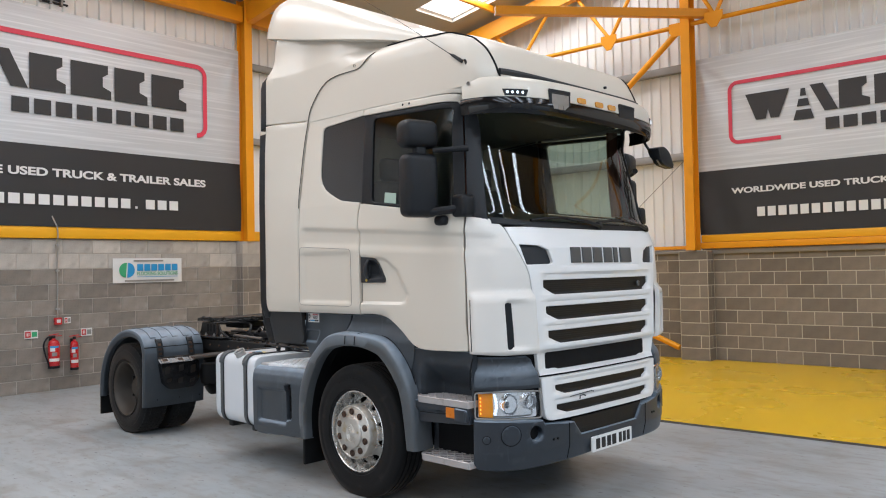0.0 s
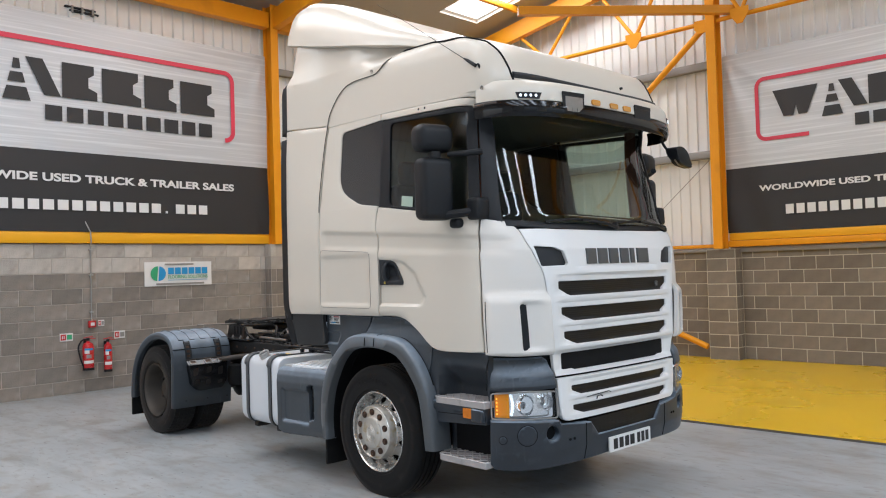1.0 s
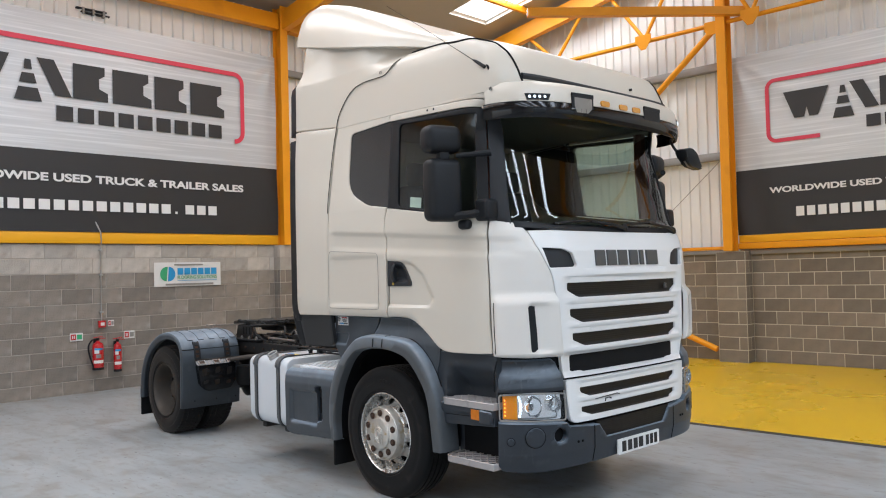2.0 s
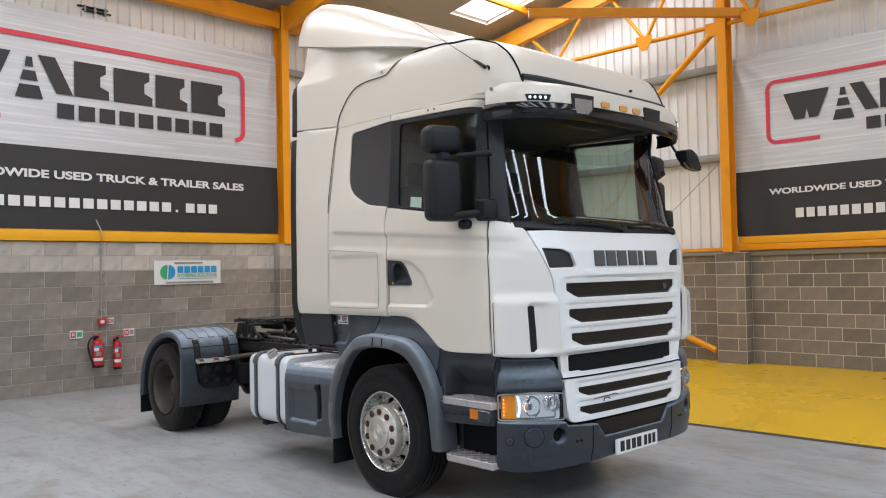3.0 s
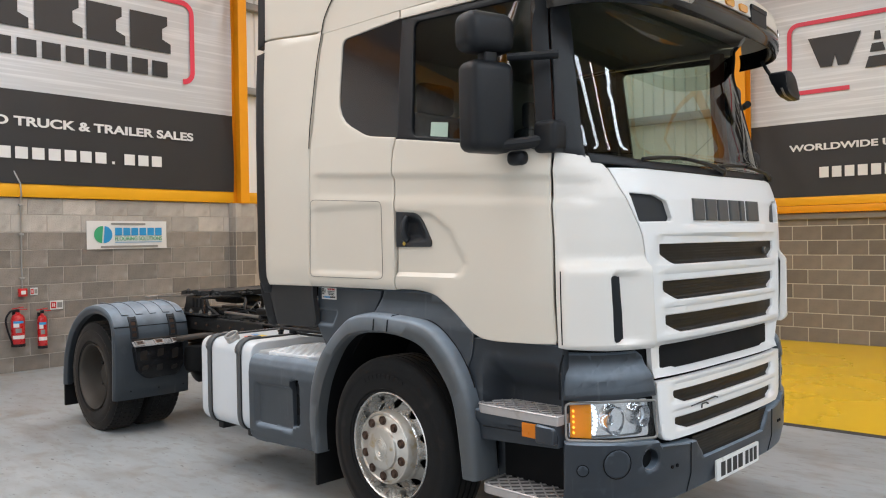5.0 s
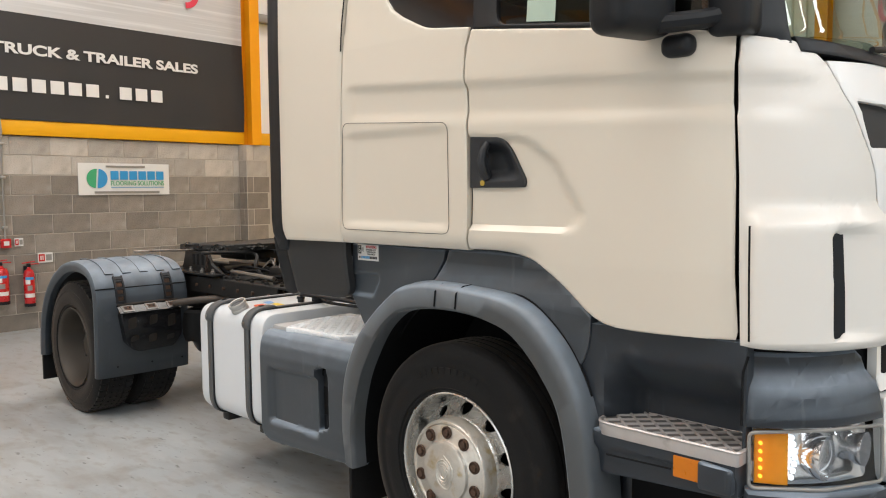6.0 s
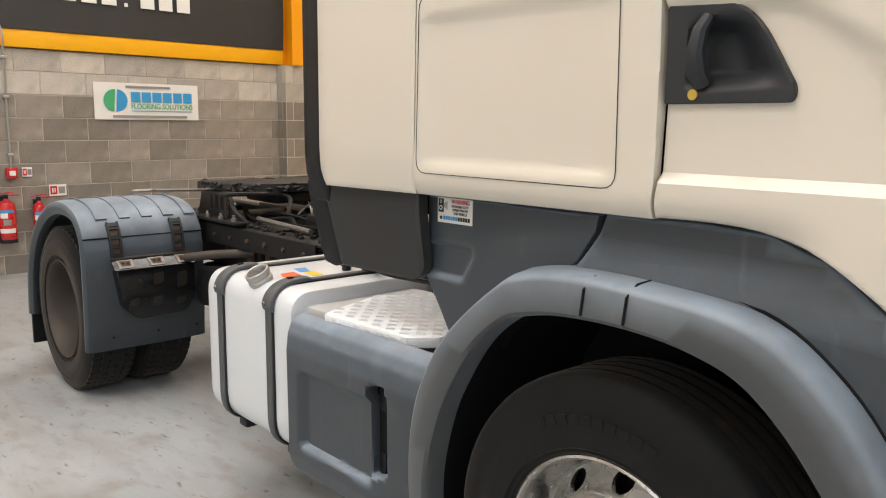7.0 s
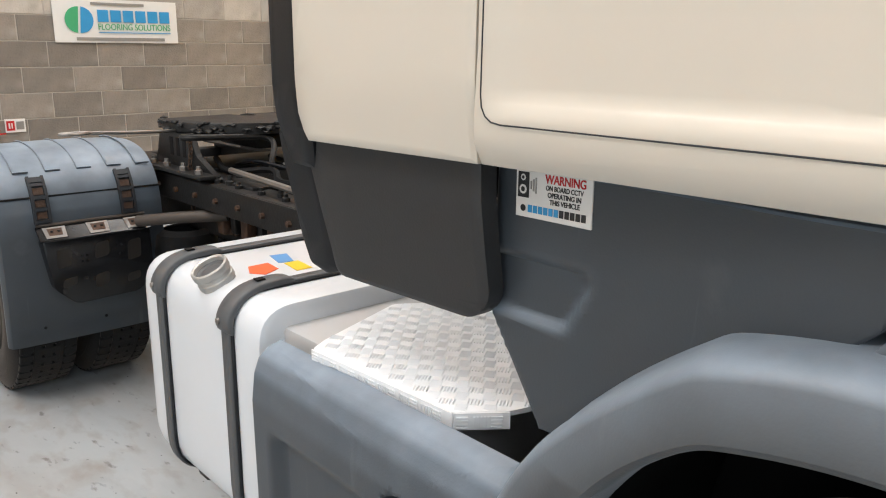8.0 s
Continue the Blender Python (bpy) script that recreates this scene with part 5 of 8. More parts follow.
def roof_point(phi, w, out=0.002):
    """A place on the roof's front, phi degrees round from the right side."""
    H, UC = table(HW_T, w), table(RUC, w)
    sn, cs = math.sin(radians(phi)), math.cos(radians(phi))
    return Vector((CU0 + (UC - CU0) * abs(sn) ** (2 / RN) + out * sn, -math.copysign(H * abs(cs) ** (2 / RN), cs) - out * cs, w))


for mir in (False, True):
    part("roof_lip", patch([(s_of_u(0.26), 3.036), (s_of_u(1.47), 3.036), (s_of_u(1.47), 2.98), (s_of_u(1.424), 2.98), (s_of_u(1.415), 2.968), (s_of_u(1.358), 2.992), (s_of_u(1.20), 3.005), (s_of_u(0.72), 3.023)], body, 0.04, (), 0.02, 0.003, mir), "paint", roof, "white lower lip of the roof over the door")

# dark seams of the roof, laid on its skin
roof_tree = BVHTree.FromPolygons([v.co for v in roof.data.vertices], [tuple(p.vertices) for p in roof.data.polygons])
for mir in (False, True):
    pts = [(1.435, -0.91, 3.09), (1.425, -0.92, 3.129), (1.41, -0.926, 3.19), (1.385, -0.932, 3.25), (1.345, -0.94, 3.31), (1.29, -0.96, 3.365), (1.22, -0.99, 3.41), (1.14, -1.035, 3.437), (1.04, -1.068, 3.45), (0.92, -1.077, 3.466), (0.77, -1.06, 3.491), (0.60, -1.045, 3.51), (0.41, -1.04, 3.52)]
    pts = [(u, v * (-1 if mir else 1), w) for u, v, w in pts]
    laid = []
    for q in smooth_curve(pts, 4):
        near, nrm = roof_tree.find_nearest(Vector(q))[:2]
        laid.append(near + nrm * (0.003 if nrm.dot(near - Vector((0.4, 0, 3.3))) > 0 else -0.003))
    part("roof_seam", tube(laid, 0.0075, 6), "seam", roof, "black rubber seam")
part("roof_strip", tube([roof_point(p, 3.125 + 0.02 * math.sin(radians(p)), 0.0) for p in range(57, 124, 3)], 0.024, 8), "plastic_dark", roof, "dark strip across the roof front")
part("washer_stud", lathe([(0, 0.012), (0.02, 0.010), (0.024, 0)], 12, "x", roof_point(93, 3.22)), "black", roof, "small black stud")
ae = part("aerial_base", lathe([(0, 0), (0, 0.026), (0.02, 0.02), (0.03, 0.0)], 14, "y", (1.256, -1.09, 3.205)), "black", roof, "black aerial base")
part("aerial", tube([(1.256, -1.105, 3.21), (1.19, -1.12, 3.26), (1.15, -1.125, 3.285), (0.62, -1.11, 3.64), (0.15, -1.08, 3.94)], [0.014, 0.012, 0.0028, 0.0018, 0.0014], 8), "black", ae, "thin whip aerial")

# side fairings behind the doors
def fairing(u, w, d=0.0):
    """The fairing's skin: flush with the cab at its front, fuller at its rear edge, stepping in under the roof deflector."""
    cab = table([(1.3, 1.165), (1.42, 1.195), (1.52, 1.212), (2.1, 1.212), (2.4, 1.20), (3.0, 1.127), (3.3, 1.113), (3.5, 1.096), (3.9, 1.03)], w)
    rear = table([(1.3, 1.175), (1.42, 1.203), (1.52, 1.213), (2.4, 1.213), (2.8, 1.205), (3.1, 1.188), (3.48, 1.182), (3.56, 1.15), (3.64, 1.12), (3.9, 1.10)], w)
    H = cab + (rear - cab) * smooth(-0.55, -1.04, u)
    H -= 0.012 * smooth(-1.06, -1.085, u)
    H -= 0.11 * smooth(3.43, 3.57, w) * smooth(-0.25, 0.3, u)
    return (u, -(H - d), w)


arcline = smooth_curve([(-0.570, 2.30), (-0.562, 2.60), (-0.548, 2.87), (-0.523, 3.03), (-0.49, 3.14), (-0.405, 3.247), (-0.335, 3.307), (-0.265, 3.345), (-0.19, 3.362), (-0.11, 3.370), (0.03, 3.371), (0.125, 3.374), (0.187, 3.402), (0.269, 3.462), (0.35, 3.508), (0.415, 3.535)], 4)
split = 3.045
lower_f = [(-0.592, 1.425), (-0.584, 1.55), (-0.578, 1.90), (-0.570, 2.20)] + [p for p in arcline if 2.25 < p[1] < split - 0.02] + [(-0.523, split - 0.006), (-1.085, split + 0.026), (-1.090, 1.55), (-1.080, 1.47), (-1.046, 1.422)]
upper_f = [p for p in arcline if p[1] > split + 0.01] + [(0.38, 3.57), (0.20, 3.60), (-0.1, 3.658), (-0.45, 3.732), (-0.80, 3.81), (-1.0, 3.85), (-1.02, 3.72), (-1.03, 3.58), (-1.075, 3.50), (-1.085, split + 0.038), (-0.518, split + 0.006)]
for mir in (False, True):
    f1 = part("side_fairing", patch(lower_f, fairing, 0.06, (), 0.04, 0.008, mir), "paint", lorry, "cream-white side fairing behind the cab")
    f2 = part("upper_fairing", patch(upper_f, fairing, 0.06, (), 0.04, 0.006, mir), "paint", lorry, "cream-white upper side fairing behind the cab")
    sg = -1 if mir else 1
    part("fairing_seam", tube([(u, sg * fairing(u, w, -0.002)[1], w) for u, w in arcline], 0.0030, 6), "seam", f2, "dark seam along the cab")
    p = fairing(0.083, 3.406, 0)
    part("stud", lathe([(0, 0.013), (0.01, 0.012), (0.012, 0)], 12, "y", (p[0], sg * p[1] - 0.006 * sg, p[2])), "girt", f2)
    ed = [(-1.082, 1.36), (-1.20, 1.36), (-1.245, 1.45), (-1.245, split - 0.03), (-1.09, split - 0.035), (-1.09, 1.55), (-1.065, 1.45)]
    part("trailing_edge", patch(ed, lambda u, w, d: (u, fairing(-1.0, w, d)[1] + 0.02 + 0.03 * smooth(-1.08, -1.25, u), w), 0.08, (), 0.05, 0.012, mir), "black", f1, "black rubber trailing edge")
    ed2 = [(-1.09, split + 0.02), (-1.235, split + 0.01), (-1.235, 3.44), (-1.20, 3.50), (-1.085, 3.53)]
    part("trailing_edge", patch(ed2, lambda u, w, d: (u, fairing(-1.0, w, d)[1] + 0.02 + 0.03 * smooth(-1.08, -1.25, u), w), 0.08, (), 0.05, 0.012, mir), "black", f2, "black rubber trailing edge")
    # dark lower skirt under the fairing
    sk = rounded([(-1.118, 1.425), (-0.618, 1.445), (-0.618, 1.19), (-0.66, 1.15), (-1.065, 1.142)], [0.01, 0.006, 0.03, 0.03, 0.03])
    part("skirt", patch(sk, lambda u, w, d: (u, -(1.135 + 0.03 * smooth(1.12, 1.4, w) - d), w), 0.08, (), 0.04, 0.01, mir), "skirt_plastic", lorry, "dark grey plastic skirt")
    sk2 = rounded([(-1.25, 1.43), (-1.125, 1.42), (-1.072, 1.145), (-1.12, 1.128), (-1.19, 1.14)], 0.015)
    part("skirt", patch(sk2, lambda u, w, d: (u, -(1.12 + 0.03 * smooth(1.12, 1.4, w) - d), w), 0.08, (), 0.04, 0.01, mir), "black", lorry, "black rubber lower edge")

# roof deflector: wedge swept over the roof
bm = bmesh.new()
DEF = [(-1.195, 3.905, 4.05, 1.075), (-1.175, 3.90, 4.20, 1.09), (-1.13, 3.89, 4.31, 1.10), (-1.0, 3.858, 4.325, 1.112), (-0.75, 3.798, 4.248, 1.118), (-0.45, 3.732, 4.115, 1.12), (-0.1, 3.660, 3.945, 1.116), (0.2, 3.598, 3.80, 1.095), (0.36, 3.568, 3.735, 1.055), (0.50, 3.546, 3.68, 0.97), (0.68, 3.536, 3.605, 0.83), (0.78, 3.53, 3.56, 0.7)]
rings = []
for u, wb, wt, hw in DEF:
    ring = []
    for k in range(33):
        t = -1 + 2 * k / 32
        v = hw * math.copysign(1 - (1 - abs(t)) ** 1.6, t)
        top = wb + (wt - wb) * (1 - (abs(v) / hw) ** 9) ** 0.5
        ring.append((u, v, top))
    rings.append(([bm.verts.new(p) for p in ring], [bm.verts.new((p[0] + 0.02, p[1] * 0.97, wb - 0.012)) for p in ring]))
for (a, a2), (b, b2) in zip(rings, rings[1:]):
    for k in range(32):
        bm.faces.new((a[k], a[k + 1], b[k + 1], b[k]))
        bm.faces.new((a2[k + 1], a2[k], b2[k], b2[k + 1]))
    bm.faces.new((a[0], b[0], b2[0], a2[0]))
    bm.faces.new((a[32], a2[32], b2[32], b[32]))
for a, a2 in (rings[0], rings[-1]):
    for k in range(32):
        bm.faces.new((a[k], a2[k], a2[k + 1], a[k + 1]))
part("roof_deflector", bm, "paint", lorry, "large white roof air deflector", 40)
bm = bmesh.new()
for sgn in (-1, 1):
    add_box(bm, (-0.5, sgn * 0.6 - 0.03, 3.5), (-0.42, sgn * 0.6 + 0.03, 3.84), 0.005)
    add_box(bm, (0.3, sgn * 0.6 - 0.03, 3.5), (0.38, sgn * 0.6 + 0.03, 3.66), 0.005)
part("deflector_stay", bm, "black", lorry)

# sun visor
VN, VU0 = 3.2, 1.05


def visor(ph, w, out):
    sn, cs = math.sin(radians(ph)), math.cos(radians(ph))
    u = VU0 + (1.66 + out - VU0) * abs(sn) ** (2 / VN)
    v = -math.copysign((1.105 + out * 0.5) * abs(cs) ** (2 / VN), cs)
    return Vector((u, v, w + 0.018))


def band(rows, a0, a1, n=60, thick=0.012):
    """A curved strip: rows of (height, outward) from top to bottom, swept round the front."""
    bm = bmesh.new()
    cols = []
    for k in range(n + 1):
        ph = a0 + (a1 - a0) * k / n
        cols.append([[bm.verts.new(visor(ph, w, o - t)) for w, o in rows] for t in (0, thick)])
    m = len(rows)
    for (a, a2), (b, b2) in zip(cols, cols[1:]):
        for i in range(m - 1):
            bm.faces.new((a[i], b[i], b[i + 1], a[i + 1]))
            bm.faces.new((a2[i + 1], b2[i + 1], b2[i], a2[i]))
        bm.faces.new((a[0], a2[0], b2[0], b[0]))
        bm.faces.new((a[-1], b[-1], b2[-1], a2[-1]))
    for a, a2 in (cols[0], cols[-1]):
        for i in range(m - 1):
            bm.faces.new((a[i], a[i + 1], a2[i + 1], a2[i]))
    return bm


vis = part("sun_visor", band([(3.075, -0.12), (3.08, -0.06), (3.065, -0.015), (3.03, 0.012), (2.98, 0.025), (2.925, 0.030)], 9, 171), "paint", lorry, "white upper part of the sun visor")
part("visor_screen", band([(2.923, 0.024), (2.89, 0.036), (2.85, 0.036), (2.812, 0.02)], 8, 172), "gloss_black", vis, "smoked dark acrylic visor screen")
for ph in (13, 167):
    for w in (3.03, 2.90):
        p = visor(ph, w, 0.03)
        part("bolt", lathe([(0, 0.014), (0.008, 0.012), (0.01, 0)], 10, "y", p), "girt", vis)
# marker lamps in the visor
for ph in (83.2, 89.3, 91.2):
    p = visor(ph, 2.953, 0.028)
    part("marker_lamp", add_prism(bmesh.new(), rounded([(-0.05, -0.020), (0.05, -0.020), (0.05, 0.020), (-0.05, 0.020)], 0.017), lambda a, b: Vector((p.x + 0.010, p.y + a, p.z + b)), lambda a, b: Vector((p.x - 0.02, p.y + a, p.z + b))), "marker", vis, "small amber roof marker lamp")
for sgn in (-1, 1):
    ph = 44.5 if sgn < 0 else 135.5
    part("led_housing", patch([(ph - 7, 2.930), (ph + 7, 2.930), (ph + 8.5, 2.976), (ph - 8.5, 2.976)], lambda a, w, d: visor(a, w, 0.0315 - d), (1.5, 0.04), (), 0.008, 0), "black", vis, "black lamp housing in the visor")
    for k in range(4):
        p = visor(ph + (k - 1.5) * 3.3, 2.954, 0.031)
        part("led", lathe([(0.004, 0), (0.004, 0.008), (0, 0.011), (-0.01, 0.011)], 10, "x", p), "led_white", vis, "lit white position lamp")
    # recess for a spot lamp: black plates, the top strip painting its upper shadow
    ph2 = 71.5 if sgn < 0 else 98.5
    ww = 6.0 if sgn < 0 else 4.6
    poly = [(ph2 - ww, 2.992), (ph2 + ww, 2.992), (ph2 + ww, 2.885), (ph2 + ww * 0.6, 2.845), (ph2 - ww * 0.7, 2.845), (ph2 - ww, 2.90)]
    part("lamp_recess", patch(poly, lambda a, w, d: visor(a, w, 0.034 - d), (1.0, 0.04), (), 0.01, 0), "black", vis, "black plate in place of an open lamp recess in the visor")
    if sgn < 0:
        part("spot_reflector", patch([(ph2 - ww * 0.72, 2.968), (ph2 + ww * 0.86, 2.968), (ph2 + ww * 0.86, 2.895), (ph2 + ww * 0.5, 2.862), (ph2 - ww * 0.55, 2.862), (ph2 - ww * 0.72, 2.905)], lambda a, w, d: visor(a, w, 0.036 - d), (1.0, 0.04), (), 0.004, 0), "steel", vis, "silvery spot lamp in the recess")
    part("lamp_recess_top", patch([(ph2 - ww, 3.0), (ph2 + ww, 3.0), (ph2 + ww, 2.975), (ph2 - ww, 2.975)], lambda a, w, d: visor(a, w, 0.037 - d), (1.0, 0.04), (), 0.01, 0), "black", vis)

# ---- lorry: lower front, bumper, lamps ----
def low_skin(s, w, d):
    """Skin of the grey lower front: steps out to the bumper."""
    o = 0.016 * smooth(0.76, 0.72, w)
    return body(s, w, d - o, False)


SL = s_of_u(1.325)
# shoulder over the headlamp
sh_poly = [(SL, 0.93), (SL, 1.155), (s_of_v(-1.0), 1.150), (s_of_v(-0.83), 1.150), (s_of_v(-0.790), 1.12), (s_of_v(-0.765), 1.02), (s_of_v(-0.757), 0.93)]


def shoulder(s, w, d):
    return body(s, w, d + 0.045 * smooth(1.02, 1.10, w) - 0.01 * smooth(1.02, 0.95, w), False)


bump_poly = [(SL, 0.735), (SL, 0.44), (s_of_u(1.36), 0.40), (s_of_u(1.45), 0.385), (s_of_v(-0.9), 0.382), (s_of_v(-0.5), 0.388), (0, 0.40), (s_of_v(0.5), 0.388), (s_of_v(0.9), 0.382), (-s_of_u(1.45), 0.395), (-s_of_u(1.36), 0.40), (-SL, 0.44), (-SL, 0.735),
             (s_of_v(1.0), 0.728), (s_of_v(0.755), 0.708), (s_of_v(0.72), 0.672), (s_of_v(0.5), 0.66), (s_of_v(0.44), 0.655), (s_of_v(0.36), 0.555), (s_of_v(-0.36), 0.555), (s_of_v(-0.44), 0.655), (s_of_v(-0.5), 0.66), (s_of_v(-0.72), 0.672), (s_of_v(-0.755), 0.708), (s_of_v(-1.0), 0.728)]


def circle_poly(sv, w, r, n=18, squash=1.0):
    return [(sv + r * squash * math.cos(k * math.tau / n), w + r * math.sin(k * math.tau / n)) for k in range(n)]


fog_holes = [circle_poly(s_of_v(v), 0.623, 0.052) for v in (-0.805, 0.805)]
bumper = part("bumper", patch(bump_poly, low_skin, 0.05, fog_holes, 0.06, 0.012), "plastic", lorry, "dark grey scuffed plastic front bumper")
# Black discs behind the openings paint the shade inside the lamp holes.
for v in (-0.805, 0.805):
    part("lamp_hole", patch(circle_poly(s_of_v(v), 0.623, 0.056), lambda s, w, d: low_skin(s, w, 0.05 + d), 0.05, (), 0, 0), "seam", bumper, "black disc for the shade in an open round lamp hole")
for v in (-0.985, 0.985):
    part("cover_ring", tube([low_skin(s, w, -0.002) for s, w in circle_poly(s_of_v(v), 0.625, 0.070)], 0.0028, 6, True), "seam", bumper)
    part("blank_cover", patch(circle_poly(s_of_v(v), 0.625, 0.068), lambda s, w, d: low_skin(s, w, d - 0.004), 0.03, (), 0.012, 0.004), "plastic", bumper, "round blanking cover")
for u in (1.40,):
    part("cover_ring", tube([low_skin(s, w, -0.002) for s, w in circle_poly(s_of_u(u), 0.60, 0.027)], 0.0024, 6, True), "seam", bumper)
    part("blank_cover", patch(circle_poly(s_of_u(u), 0.60, 0.026), lambda s, w, d: low_skin(s, w, d - 0.003), 0.03, (), 0.012, 0.003), "plastic", bumper, "small round plug")
part("bumper_grille", patch(front([(-0.46, 0.675), (0.46, 0.675), (0.37, 0.545), (-0.37, 0.545)]), lambda s, w, d: low_skin(s, w, 0.02 + d + 0.0006 * math.sin(w * 420)), (0.1, 0.0035), (), 0, 0), "mesh", bumper, "dark fine mesh")
for v in (-0.62, 0.62, -0.66, 0.66):
    part("stud", lathe([(0.004, 0), (0.004, 0.009), (-0.004, 0.009)], 10, "x", low_skin(s_of_v(v), 0.575 - 0.02 * abs(v), -0.002)), "seam", bumper)
for v in (-0.5, 0.5):
    part("bumper_seam", tube([low_skin(s_of_v(v), w, -0.001) for w in (0.40, 0.50, 0.58, 0.655)], 0.0035, 6), "seam", bumper)
np_ = part("number_plate", patch(rounded(front([(-0.26, 0.40), (0.26, 0.40), (0.26, 0.511), (-0.26, 0.511)]), 0.008), lambda s, w, d: low_skin(s, 0.53, d - 0.014) + Vector((0.0, 0, w - 0.53)), 0.05, (), 0.012, 0.001), "plate", lorry, "white front number plate with black bars")
for a, b in ((-0.205, -0.155), (-0.135, -0.085), (-0.065, -0.015), (0.005, 0.055), (0.09, 0.13), (0.145, 0.185), (0.20, 0.24)):
    part("plate_bar", patch([(a - 0.01, 0.417), (b - 0.01, 0.417), (b - 0.01, 0.493), (a - 0.01, 0.493)], lambda s, w, d: low_skin(s, 0.53, d - 0.0155) + Vector((0, 0, w - 0.53)), 0.06, (), 0.001, 0), "ink", np_, "plain black bar")

for mir in (False, True):
    sgn = -1 if mir else 1
    part("headlamp_shoulder", patch(sh_poly, shoulder, 0.03, (), 0.05, 0.012, mir), "plastic", lorry, "dark grey moulded shoulder over the headlamp")
    # headlamp
    hl = rounded([(s_of_u(1.335), 0.742), (s_of_u(1.335), 0.915), (s_of_v(-0.98), 0.922), (s_of_v(-0.762), 0.908), (s_of_v(-0.757), 0.725), (s_of_v(-1.0), 0.735)], 0.02)
    hob = part("headlamp", patch(hl, lambda s, w, d: body(s, w, 0.052 + d, False), 0.05, (), 0, 0, mir), "chrome", lorry, "headlamp with amber indicator and bright reflectors")
    rim = [body(s, w, -0.004, False) for s, w in hl]
    part("lamp_rim", tube([(p.x, sgn * p.y, p.z) for p in rim], 0.006, 8, True), "girt", hob, "pale grey lamp rim")
    sa, sb = s_of_u(1.35), s_of_u(1.435)
    part("indicator", patch([(sa, 0.75), (sa, 0.908), (sb, 0.91), (sb, 0.745)], lambda s, w, d: body(s, w, 0.02 + d, False), 0.03, (), 0.03, 0.003, mir), "amber", hob, "amber indicator lens")
    for k in range(5):
        p = body(sa + 0.018, 0.775 + k * 0.026, 0.012, False)
        part("indicator_led", lathe([(0, 0), (0, 0.007), (0.006 * sgn, 0.0)], 8, "y", (p.x, sgn * p.y, p.z)), "amber_lit", hob, "lit amber lamp point")
    for k in range(7):
        p = body(sb + 0.022 + 0.012 * math.sin(k / 6 * math.pi), 0.765 + k * 0.021, 0.03, False)
        part("day_lamp", lathe([(-0.012, 0.009), (-0.004, 0.009), (0.0, 0.007), (0.002, 0)], 10, "x", (p.x, sgn * p.y, p.z)), "led_white", hob, "lit white lamp point")
    for s0, w0, r in ((s_of_v(-0.985), 0.825, 0.07), (s_of_v(-0.83), 0.835, 0.055)):
        p = body(s0, w0, 0.03, False)
        bm = bmesh.new()
        add_lathe(bm, [(0.02, r), (0.0, r * 0.96), (-0.04, r * 0.7), (-0.055, r * 0.3), (-0.055, 0.0)], 24, "x", (p.x, sgn * p.y, p.z))
        part("reflector", bm, "chrome", hob, "round bright reflector bowl")
        part("lamp_globe", lathe([(0.01, 0), (0.008, r * 0.35), (-0.02, r * 0.42)], 16, "x", (p.x - 0.02, sgn * p.y, p.z)), "chrome", hob)
    pane("lens", patch(hl, lambda s, w, d: body(s, w, 0.002 + d, False), 0.06, (), 0, 0, mir), "lens", hob, "clear curved lamp lens", (1.0, -0.8 * sgn, 0.8))

